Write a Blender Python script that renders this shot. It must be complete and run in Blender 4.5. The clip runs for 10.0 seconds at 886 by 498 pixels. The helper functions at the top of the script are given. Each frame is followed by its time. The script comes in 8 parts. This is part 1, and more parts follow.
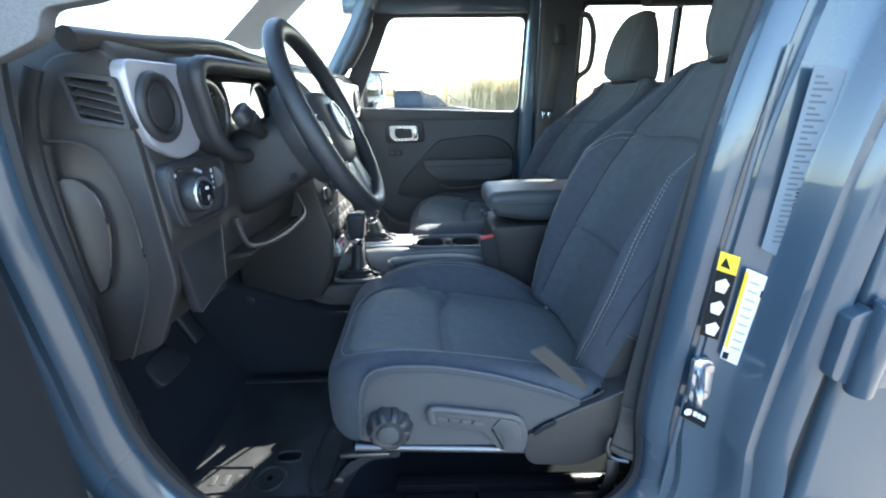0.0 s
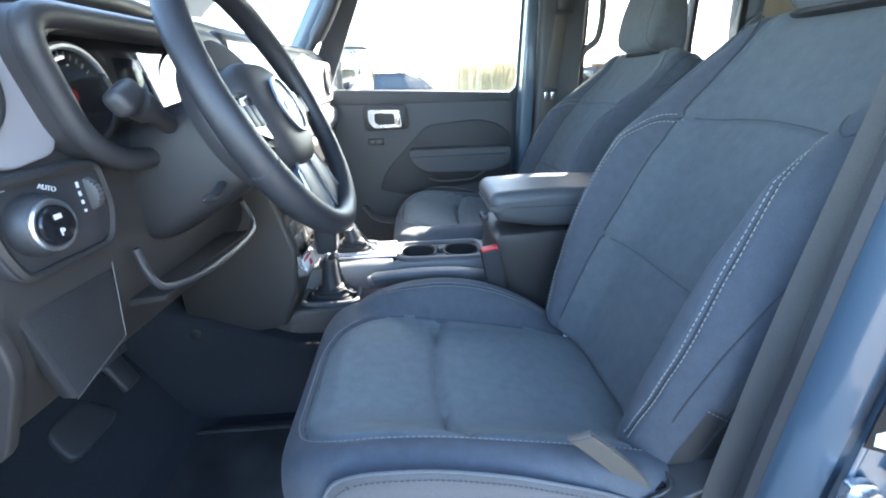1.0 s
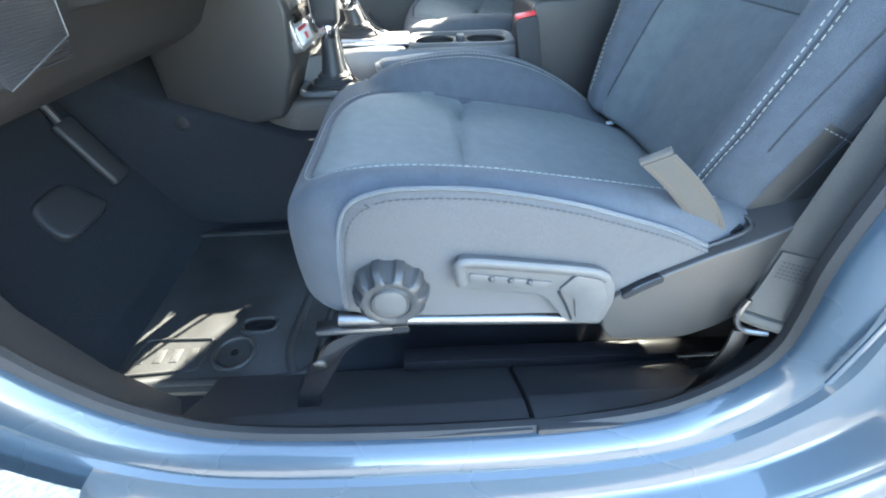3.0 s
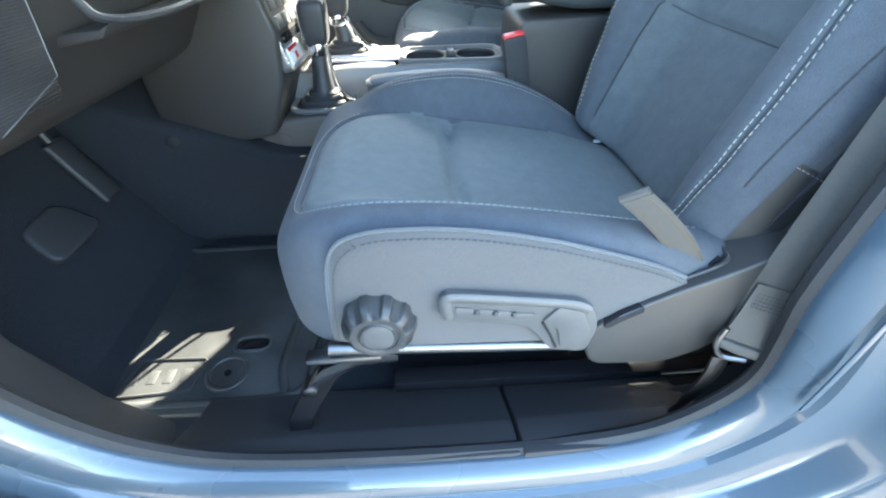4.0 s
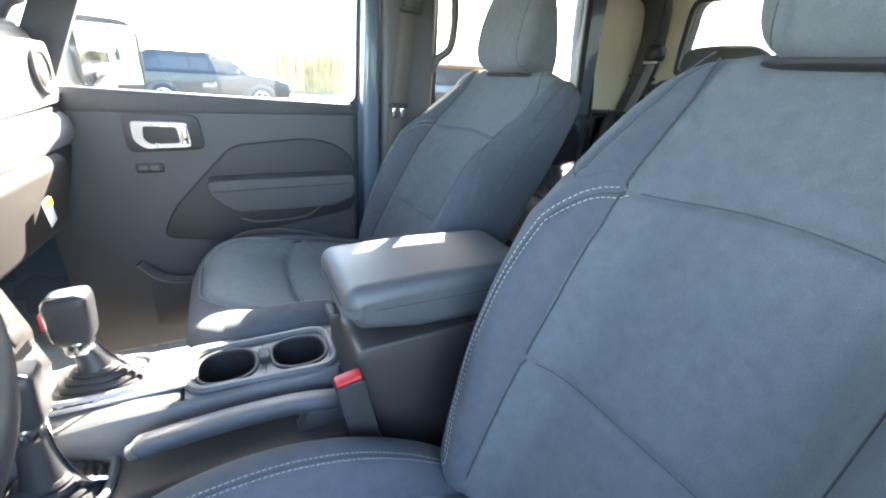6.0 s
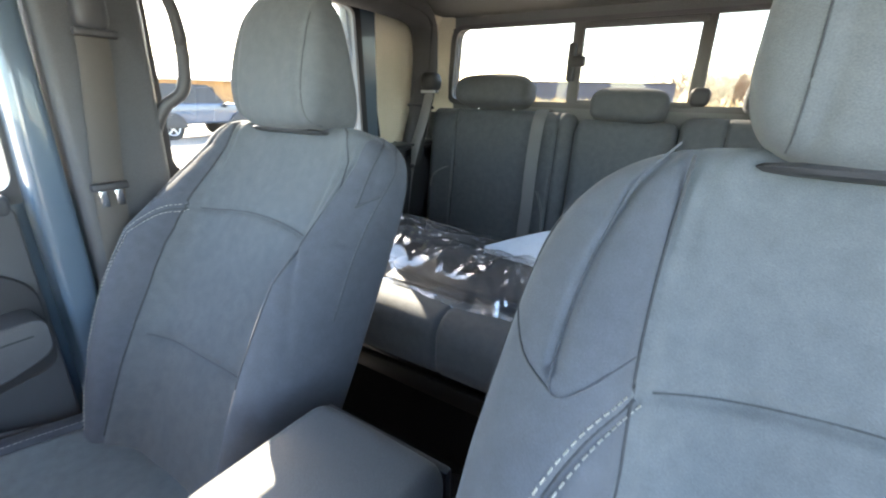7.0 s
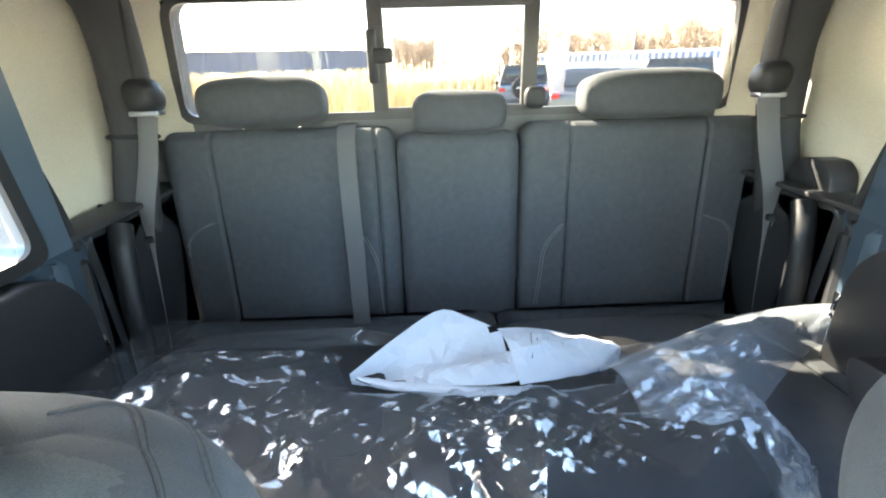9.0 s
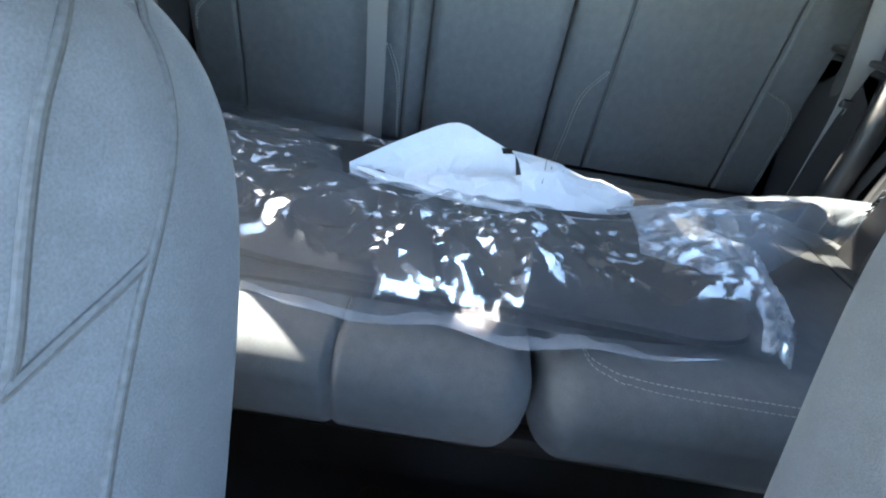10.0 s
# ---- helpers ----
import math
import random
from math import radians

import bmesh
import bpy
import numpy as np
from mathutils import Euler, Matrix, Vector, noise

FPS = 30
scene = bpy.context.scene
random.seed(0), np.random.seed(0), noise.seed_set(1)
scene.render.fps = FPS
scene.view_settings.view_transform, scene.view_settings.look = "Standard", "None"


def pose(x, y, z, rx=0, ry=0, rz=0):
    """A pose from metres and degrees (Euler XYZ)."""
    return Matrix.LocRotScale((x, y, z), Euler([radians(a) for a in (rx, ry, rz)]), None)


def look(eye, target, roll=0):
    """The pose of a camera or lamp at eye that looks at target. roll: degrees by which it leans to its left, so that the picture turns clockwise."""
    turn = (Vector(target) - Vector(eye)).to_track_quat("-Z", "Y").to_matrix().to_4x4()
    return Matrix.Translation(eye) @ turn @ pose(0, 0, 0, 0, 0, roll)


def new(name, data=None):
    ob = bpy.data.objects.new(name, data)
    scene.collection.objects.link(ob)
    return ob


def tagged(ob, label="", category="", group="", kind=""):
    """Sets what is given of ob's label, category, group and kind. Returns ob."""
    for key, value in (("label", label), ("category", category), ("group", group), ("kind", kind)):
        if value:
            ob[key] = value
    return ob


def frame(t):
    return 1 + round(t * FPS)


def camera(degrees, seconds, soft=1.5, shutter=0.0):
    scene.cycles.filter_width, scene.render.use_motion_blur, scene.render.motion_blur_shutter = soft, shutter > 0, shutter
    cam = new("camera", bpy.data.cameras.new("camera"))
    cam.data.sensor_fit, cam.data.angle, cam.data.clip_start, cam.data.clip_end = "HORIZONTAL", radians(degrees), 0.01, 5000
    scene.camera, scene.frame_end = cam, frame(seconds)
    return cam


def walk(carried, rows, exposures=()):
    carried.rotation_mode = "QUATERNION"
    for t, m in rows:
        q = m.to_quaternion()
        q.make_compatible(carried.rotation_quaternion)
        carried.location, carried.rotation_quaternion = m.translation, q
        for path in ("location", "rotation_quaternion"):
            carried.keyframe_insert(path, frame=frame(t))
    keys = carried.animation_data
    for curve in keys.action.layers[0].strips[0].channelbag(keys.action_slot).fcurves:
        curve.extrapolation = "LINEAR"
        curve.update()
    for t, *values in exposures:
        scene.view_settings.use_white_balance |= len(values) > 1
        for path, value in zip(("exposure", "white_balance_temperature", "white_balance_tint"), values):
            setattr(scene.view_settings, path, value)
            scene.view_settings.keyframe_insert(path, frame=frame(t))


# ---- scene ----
cam = camera(92.6, 10.0, 2.0, 0.1)
PATH = [
    (0, (-0.304, -1.2, 0.773), (-0.234, 0.681, 0.097), -0.7),
    (0.5, (-0.312, -1.048, 0.758), (-0.197, 0.82, 0.052), -0.8),
    (1, (-0.3, -0.965, 0.759), (-0.18, 0.888, 0.015), -1.5),
    (1.5, (-0.309, -0.937, 0.709), (-0.201, 0.849, -0.183), -1.2),
    (2, (-0.317, -0.935, 0.634), (-0.242, 0.778, -0.395), -1.5),
    (2.5, (-0.325, -0.941, 0.58), (-0.282, 0.68, -0.591), -1.9),
    (2.7, (-0.329, -0.944, 0.568), (-0.28, 0.643, -0.648), -1.7),
    (3.8, (-0.346, -0.96, 0.552), (-0.232, 0.591, -0.705), -0.8),
    (4, (-0.324, -0.935, 0.593), (-0.236, 0.622, -0.66), -1.3),
    (4.5, (-0.285, -0.907, 0.661), (-0.165, 0.793, -0.384), -1.0),
    (5, (-0.25, -0.853, 0.714), (-0.017, 0.92, -0.183), 0.0),
    (5.2, (-0.249, -0.806, 0.718), (0.066, 0.962, -0.163), 0.8),
    (6.3, (-0.253, -0.503, 0.842), (0.846, 1.015, 0.145), 3.6),
    (6.5, (-0.218, -0.449, 0.859), (1.045, 0.946, 0.181), 3.4),
    (7, (-0.106, -0.257, 0.877), (1.489, 0.741, 0.2), 1.4),
    (7.5, (0.133, -0.057, 0.926), (1.931, 0.397, 0.177), -1.4),
    (8, (0.225, 0.027, 0.947), (2.092, 0.11, 0.235), -1.9),
    (8.5, (0.285, 0.081, 0.97), (2.166, -0.001, 0.294), -2.4),
    (9, (0.299, 0.072, 0.969), (2.133, 0.029, 0.172), -1.6),
    (9.3, (0.283, 0.066, 0.935), (2.055, 0.006, 0.008), 1.7),
    (9.5, (0.299, 0.057, 0.898), (1.984, -0.037, -0.176), 4.8),
    (9.8, (0.292, 0.061, 0.868), (1.851, -0.019, -0.381), 8.6),
    (10, (0.275, 0.058, 0.838), (1.827, 0.039, -0.424), 9.6),
]
EXPOSURES = [(0, 3.46, 6120, 6), (0.5, 4.02, 6070, 6), (1, 4.34, 6200, 9), (1.5, 4.62, 6550, 12), (2, 4.86, 6650, 8), (2.5, 4.96, 6720, 5), (4, 4.84, 6770, 2), (4.5, 5.10, 6470, 2), (5, 4.98, 6460, 8), (6.5, 4.82, 7150, 12), (7, 5.22, 7250, 14), (7.5, 5.70, 7150, 12), (8.5, 5.96, 7050, 11), (9.5, 6.08, 6950, 10), (10, 6.14, 6500, 10)]
walk(cam, [(t, look(eye, target, roll)) for t, eye, target, roll in PATH], EXPOSURES)


# ---- world and light ----
world = bpy.data.worlds.new("world")
scene.world = world
world.use_nodes = True
wn, wl = world.node_tree.nodes, world.node_tree.links
sky = wn.new("ShaderNodeTexSky")
sky.sky_type = "NISHITA"
sky.sun_disc = False
TO_SUN = Vector((0.668, 1.0, 0.808)).normalized()
sky.sun_elevation = math.asin(TO_SUN.z)
sky.sun_rotation = math.atan2(TO_SUN.x, TO_SUN.y)
wl.new(sky.outputs[0], wn["Background"].inputs[0])
wn["Background"].inputs[1].default_value = 0.125
sun_data = bpy.data.lights.new("sun", "SUN")
sun_data.energy, sun_data.angle, sun_data.color = 3.6, radians(0.5), (1.0, 0.94, 0.84)
sun = new("sun", sun_data)
sun.matrix_world = look((0, 0, 0), -TO_SUN)


# ---- materials ----
def material(name, base, rough=0.6, metal=0.0, grain=0.0, grain_size=400.0, stain=0.0, stain_size=6.0, bump=0.0, coat=0.0, sheen=0.0, spec=0.5, weave=0.0, vary=0.0):
    """Base colour with fine grain and broad wear, bump relief, optional woven relief and piece-to-piece variation."""
    m = bpy.data.materials.new(name)
    m.use_nodes = True
    n, l = m.node_tree.nodes, m.node_tree.links
    b = n["Principled BSDF"]
    b.inputs["Roughness"].default_value = rough
    b.inputs["Metallic"].default_value = metal
    b.inputs["Coat Weight"].default_value = coat
    b.inputs["Coat Roughness"].default_value = 0.04
    b.inputs["Sheen Weight"].default_value = sheen
    b.inputs["Specular IOR Level"].default_value = spec
    co = n.new("ShaderNodeTexCoord")
    fine = n.new("ShaderNodeTexNoise")
    fine.inputs["Scale"].default_value = grain_size
    fine.inputs["Detail"].default_value = 3.0
    l.new(co.outputs["Object"], fine.inputs["Vector"])
    broad = n.new("ShaderNodeTexNoise")
    broad.inputs["Scale"].default_value = stain_size
    broad.inputs["Detail"].default_value = 5.0
    l.new(co.outputs["Object"], broad.inputs["Vector"])
    height = fine.outputs["Fac"]
    if weave:
        waves = []
        for axis in ("X", "Y", "Z"):
            wv = n.new("ShaderNodeTexWave")
            wv.bands_direction = axis
            wv.inputs["Scale"].default_value = weave
            wv.inputs["Distortion"].default_value = 1.5
            wv.inputs["Detail"].default_value = 1.0
            wv.inputs["Detail Scale"].default_value = 3.0
            l.new(co.outputs["Object"], wv.inputs["Vector"])
            waves.append(wv)
        s1 = n.new("ShaderNodeMath"); s1.operation = "ADD"
        l.new(waves[0].outputs["Fac"], s1.inputs[0]); l.new(waves[1].outputs["Fac"], s1.inputs[1])
        s2 = n.new("ShaderNodeMath"); s2.operation = "MULTIPLY_ADD"
        l.new(waves[2].outputs["Fac"], s2.inputs[0]); s2.inputs[1].default_value = 1.0
        l.new(s1.outputs[0], s2.inputs[2])
        s3 = n.new("ShaderNodeMath"); s3.operation = "MULTIPLY_ADD"
        l.new(fine.outputs["Fac"], s3.inputs[0]); s3.inputs[1].default_value = 2.0
        l.new(s2.outputs[0], s3.inputs[2])
        s4 = n.new("ShaderNodeMath"); s4.operation = "MULTIPLY"
        l.new(s3.outputs[0], s4.inputs[0]); s4.inputs[1].default_value = 0.25
        height = s4.outputs[0]
    def mixed(a, fac, low, high):
        ramp = n.new("ShaderNodeMapRange")
        ramp.inputs["From Min"].default_value, ramp.inputs["From Max"].default_value = 0.3, 0.7
        ramp.inputs["To Min"].default_value, ramp.inputs["To Max"].default_value = low, high
        l.new(fac, ramp.inputs["Value"])
        mul = n.new("ShaderNodeVectorMath"); mul.operation = "SCALE"
        if isinstance(a, tuple):
            mul.inputs[0].default_value = a
        else:
            l.new(a, mul.inputs[0])
        l.new(ramp.outputs[0], mul.inputs["Scale"])
        return mul.outputs[0]
    col = mixed(tuple(base), height, 1 - grain, 1 + grain)
    col = mixed(col, broad.outputs["Fac"], 1 - stain, 1 + stain)
    if vary:
        info = n.new("ShaderNodeObjectInfo")
        col = mixed(col, info.outputs["Random"], 1 - vary, 1 + vary)
    l.new(col, b.inputs["Base Color"])
    rr = n.new("ShaderNodeMapRange")
    rr.inputs["To Min"].default_value, rr.inputs["To Max"].default_value = max(0.02, rough - 0.08), min(1, rough + 0.08)
    l.new(broad.outputs["Fac"], rr.inputs["Value"])
    l.new(rr.outputs[0], b.inputs["Roughness"])
    if bump:
        bp = n.new("ShaderNodeBump")
        bp.inputs["Strength"].default_value = 1.0
        bp.inputs["Distance"].default_value = bump
        l.new(height, bp.inputs["Height"])
        l.new(bp.outputs[0], b.inputs["Normal"])
    return m


# two-tone seat cloth; the bolster tone is also lowered for shade on the flanks
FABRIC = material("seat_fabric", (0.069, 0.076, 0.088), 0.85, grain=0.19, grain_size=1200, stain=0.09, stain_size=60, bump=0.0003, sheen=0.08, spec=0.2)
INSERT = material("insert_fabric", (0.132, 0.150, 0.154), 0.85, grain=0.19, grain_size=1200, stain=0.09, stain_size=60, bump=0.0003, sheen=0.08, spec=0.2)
# backrest insert tone, lowered for shade on the backrests
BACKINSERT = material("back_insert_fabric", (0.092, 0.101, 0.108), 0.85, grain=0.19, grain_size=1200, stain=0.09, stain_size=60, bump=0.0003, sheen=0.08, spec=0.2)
# seat cloth copied paler, as more light reaches the bench
BENCHFABRIC = material("bench_fabric", (0.096, 0.102, 0.109), 0.85, grain=0.19, grain_size=1200, stain=0.09, stain_size=60, bump=0.0003, sheen=0.08, spec=0.2)
BOLSTER = material("bolster_fabric", (0.095, 0.101, 0.108), 0.78, grain=0.30, grain_size=1500, stain=0.12, stain_size=7, bump=0.0004, sheen=0.3, spec=0.3)
VALANCE = material("side_fabric", (0.080, 0.077, 0.077), 0.85, grain=0.18, grain_size=1100, stain=0.08, bump=0.0004, sheen=0.3, spec=0.25)
VINYL = material("armrest_vinyl", (0.075, 0.08, 0.085), 0.48, grain=0.15, grain_size=700, stain=0.1, bump=0.00025)
SOFTSEAM = material("piping_fabric", (0.062, 0.068, 0.078), 0.9, grain=0.2)
# thread, dark enough to draw the shade in seams and creases as well
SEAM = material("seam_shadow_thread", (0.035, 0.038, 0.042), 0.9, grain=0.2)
DULLTHREAD = material("dull_thread", (0.27, 0.27, 0.26), 0.8, grain=0.2)
THREAD = material("pale_thread", (0.3600, 0.3528, 0.3096), 0.7, grain=0.2)
PLASTIC = material("black_plastic", (0.034, 0.034, 0.037), 0.5, grain=0.25, grain_size=1300, stain=0.15, stain_size=5, bump=0.00015)
DASH = material("dash_plastic", (0.036, 0.033, 0.032), 0.5, grain=0.25, grain_size=1100, stain=0.15, stain_size=4, bump=0.00018)
REARTRIM = material("rear_trim_plastic", (0.018, 0.018, 0.020), 0.5, grain=0.25, grain_size=1100, stain=0.15, stain_size=4, bump=0.00018)
# trim plastic darkened to paint recess shade on the door
SWAGE = material("shaded_swage_plastic", (0.026, 0.027, 0.030), 0.55, grain=0.25, grain_size=1100, stain=0.15, stain_size=4, bump=0.00018)
TRIM = material("door_trim_plastic", (0.058, 0.061, 0.066), 0.55, grain=0.25, grain_size=1100, stain=0.15, stain_size=4, bump=0.00018)
GREYPL = material("grey_plastic", (0.10, 0.097, 0.095), 0.45, grain=0.15, grain_size=1200, stain=0.1, bump=0.0001)
SEATTRIM = material("seat_trim_plastic", (0.042, 0.041, 0.041), 0.36, grain=0.15, grain_size=1200, stain=0.15, stain_size=20, bump=0.0001)
LEVERPL = material("lever_plastic", (0.082, 0.080, 0.079), 0.42, grain=0.15, grain_size=1200, stain=0.12, stain_size=20, bump=0.0001)
COVERPL = material("cover_plastic", (0.034, 0.032, 0.031), 0.42, grain=0.18, grain_size=1200, stain=0.12, stain_size=14, bump=0.00012)
BROWNTHREAD = material("brown_thread", (0.16, 0.10, 0.06), 0.8)
CONSOLE = material("console_plastic", (0.105, 0.108, 0.112), 0.42, grain=0.15, grain_size=1200, stain=0.12, stain_size=12, bump=0.0001)
SIDEPL = material("console_side_plastic", (0.075, 0.066, 0.060), 0.5, grain=0.2, grain_size=1100, stain=0.12, stain_size=8, bump=0.00014)
SHIELD = material("dark_grey_plastic", (0.085, 0.083, 0.082), 0.45, grain=0.15, grain_size=1200, stain=0.1, bump=0.0001)
GLOSSBLK = material("gloss_black", (0.012, 0.012, 0.014), 0.12, grain=0.05, stain=0.1)
SCREEN = material("screen_glass", (0.01, 0.01, 0.012), 0.06, stain=0.1)
SILVER = material("silver_dash_paint", (0.44, 0.43, 0.46), 0.36, metal=0.35, grain=0.05, grain_size=1500, stain=0.05)
SATIN = material("satin_silver", (0.55, 0.56, 0.58), 0.28, metal=0.9, grain=0.05, stain=0.08)
CHROME = material("bright_metal", (0.75, 0.75, 0.76), 0.14, metal=1.0, stain=0.1)
STEEL = material("seat_steel", (0.42, 0.42, 0.43), 0.3, metal=1.0, grain=0.1, stain=0.15)
RAIL = material("dark_rail_steel", (0.17, 0.17, 0.175), 0.34, metal=1.0, grain=0.1, stain=0.2)
LEATHER = material("wheel_leather", (0.023, 0.024, 0.028), 0.46, grain=0.2, grain_size=900, stain=0.12, bump=0.0003)
# webbing colour lowered and browned for the shadow on the front belts
WEB = material("shaded_belt_webbing", (0.078, 0.070, 0.062), 0.7, grain=0.10, grain_size=900, stain=0.06, bump=0.0006)
# the same webbing without that shade, for the rear belts
REARWEB = material("rear_belt_webbing", (0.15, 0.148, 0.145), 0.7, grain=0.10, grain_size=900, stain=0.06, bump=0.0006)
PAINT = material("blue_grey_paint", (0.0396, 0.0619, 0.0860), 0.28, metal=0.0, coat=0.75, grain=0.03, grain_size=2500, stain=0.04, stain_size=3)
PAINTIN = material("blue_grey_inner_paint", (0.075, 0.11, 0.145), 0.32, coat=0.6, grain=0.03, grain_size=2500, stain=0.05)
RUBBER = material("black_rubber", (0.018, 0.018, 0.02), 0.65, grain=0.2, grain_size=600, stain=0.3, stain_size=8, bump=0.0003)
MAT = material("rubber_mat", (0.038, 0.039, 0.040), 0.5, grain=0.3, grain_size=500, stain=0.5, stain_size=9, bump=0.0004)
CARPET = material("carpet", (0.0105, 0.0135, 0.0195), 0.95, grain=0.6, grain_size=700, stain=0.25, bump=0.0015)
HEADLINER = material("headliner", (0.15, 0.15, 0.15), 0.9, grain=0.2, grain_size=700, stain=0.08, bump=0.0003)
CREAM = material("cream_panel", (0.74, 0.68, 0.55), 0.8, grain=0.06, grain_size=300, stain=0.06, stain_size=5, bump=0.0004)
PAPER = material("white_paper", (0.70, 0.74, 0.80), 0.7, grain=0.03, stain=0.05, stain_size=12)
PRINT = material("grey_print", (0.30, 0.31, 0.34), 0.8)
YELLOW = material("label_yellow", (0.75, 0.55, 0.02), 0.5, stain=0.04)
LABELW = material("label_white", (0.72, 0.73, 0.74), 0.4, stain=0.04)
SPOKE = material("spoke_gloss", (0.020, 0.024, 0.040), 0.42, stain=0.1, spec=0.3)
STICKER = material("pale_sticker", (0.125, 0.155, 0.185), 0.5, stain=0.1)
STICKERTEXT = material("sticker_print", (0.062, 0.080, 0.098), 0.5)
LABELB = material("label_black", (0.008, 0.008, 0.009), 0.6, spec=0.15)
RED = material("red_plastic", (0.55, 0.025, 0.03), 0.4, stain=0.06)
CONTENT = material("black_contents", (0.013, 0.013, 0.015), 0.5, grain=0.3, grain_size=300, stain=0.3, bump=0.0008)


def glass(name, tint, base=0.04, edge=0.9, rough=0.0, bump=0.0, scale=20.0, haze=0.0):
    """Clear sheet: see-through, with a mirror coat that grows towards grazing angles."""
    m = bpy.data.materials.new(name)
    m.use_nodes = True
    n, l = m.node_tree.nodes, m.node_tree.links
    n.remove(n["Principled BSDF"])
    out = n["Material Output"]
    tr, gl, mx, lw = n.new("ShaderNodeBsdfTransparent"), n.new("ShaderNodeBsdfGlossy"), n.new("ShaderNodeMixShader"), n.new("ShaderNodeLayerWeight")
    tr.inputs[0].default_value = (*tint, 1)
    gl.inputs["Roughness"].default_value = rough
    lw.inputs["Blend"].default_value = 0.5
    pw = n.new("ShaderNodeMath"); pw.operation = "POWER"; pw.inputs[1].default_value = 5.0
    k = n.new("ShaderNodeMath"); k.operation = "MULTIPLY_ADD"; k.inputs[1].default_value = edge; k.inputs[2].default_value = base
    l.new(lw.outputs["Facing"], pw.inputs[0]); l.new(pw.outputs[0], k.inputs[0])
    if bump:
        tx, bp, co = n.new("ShaderNodeTexNoise"), n.new("ShaderNodeBump"), n.new("ShaderNodeTexCoord")
        tx.inputs["Scale"].default_value, tx.inputs["Detail"].default_value = scale, 4.0
        bp.inputs["Distance"].default_value = bump
        l.new(co.outputs["Object"], tx.inputs["Vector"])
        l.new(tx.outputs["Fac"], bp.inputs["Height"])
        l.new(bp.outputs[0], gl.inputs["Normal"]); l.new(bp.outputs[0], lw.inputs["Normal"])
    l.new(k.outputs[0], mx.inputs[0]); l.new(tr.outputs[0], mx.inputs[1]); l.new(gl.outputs[0], mx.inputs[2])
    last = mx
    if haze:
        df, hz = n.new("ShaderNodeBsdfDiffuse"), n.new("ShaderNodeMixShader")
        df.inputs[0].default_value = (0.64, 0.71, 0.80, 1)
        hz.inputs[0].default_value = haze
        l.new(mx.outputs[0], hz.inputs[1]); l.new(df.outputs[0], hz.inputs[2])
        last = hz
    l.new(last.outputs[0], out.inputs[0])
    return m


PRIVACY = glass("tinted_glass", (0.62, 0.625, 0.61))
REARGLASS = glass("rear_tinted_glass", (0.42, 0.42, 0.405))
PANE = glass("window_glass", (0.92, 0.95, 0.94))
LENS = glass("gauge_lens", (0.85, 0.86, 0.87), 0.12, 0.8)
FILM = glass("clear_film", (0.96, 0.965, 0.975), 0.17, 0.85, 0.02, 0.00015, 120.0, 0.055)
HEM = glass("hazy_film", (0.95, 0.955, 0.965), 0.18, 0.85, 0.04, 0.0003, 80.0, 0.27)


# ---- mesh helpers ----
def finish(bm, angle=38):
    bmesh.ops.recalc_face_normals(bm, faces=bm.faces)
    for f in bm.faces:
        f.smooth = True
    for e in bm.edges:
        e.smooth = len(e.link_faces) != 2 or e.calc_face_angle(0) < radians(angle)


def part(name, bm, mat, parent=None, label="", angle=38, shadow=True):
    """Links a bmesh as one mesh object under a thing or a part."""
    finish(bm, angle)
    me = bpy.data.meshes.new(name)
    bm.to_mesh(me)
    bm.free()
    me.materials.append(mat)
    ob = new(name, me)
    ob.parent = parent
    ob.visible_shadow = shadow
    if label:
        tagged(ob, label)
    return ob


def thing(name, label, category, group="", kind="", at=(0, 0, 0)):
    ob = new(name)
    ob.empty_display_size = 0.05
    ob.matrix_basis = Matrix.Translation(at)
    return tagged(ob, label, category, group, kind)


def join(bm, tmp, m=None):
    if m is not None:
        bmesh.ops.transform(tmp, matrix=m, verts=tmp.verts)
    me = bpy.data.meshes.new("tmp")
    tmp.to_mesh(me)
    tmp.free()
    bm.from_mesh(me)
    bpy.data.meshes.remove(me)
    return bm


def rbox(bm, c, s, r=0.004, seg=2, rot=(0, 0, 0)):
    """Box with rounded edges, centre c, size s."""
    t = bmesh.new()
    bmesh.ops.create_cube(t, size=1)
    bmesh.ops.scale(t, vec=s, verts=t.verts)
    if r:
        bmesh.ops.bevel(t, geom=t.edges[:], offset=min(r, 0.45 * min(s)), segments=seg, profile=0.5, affect="EDGES")
    return join(bm, t, pose(*c, *rot))


def cyl(bm, a, b, r0, r1=None, seg=24, bevel=0.0):
    """Cylinder or cone from a to b."""
    a, b = Vector(a), Vector(b)
    t = bmesh.new()
    bmesh.ops.create_cone(t, cap_ends=True, segments=seg, radius1=r0, radius2=r0 if r1 is None else r1, depth=(b - a).length)
    if bevel:
        es = [e for e in t.edges if len(e.link_faces) == 2 and e.calc_face_angle(0) > 0.9]
        bmesh.ops.bevel(t, geom=es, offset=bevel, segments=2, profile=0.5, affect="EDGES")
    q = (b - a).to_track_quat("Z", "Y").to_matrix().to_4x4()
    return join(bm, t, Matrix.Translation((a + b) / 2) @ q)


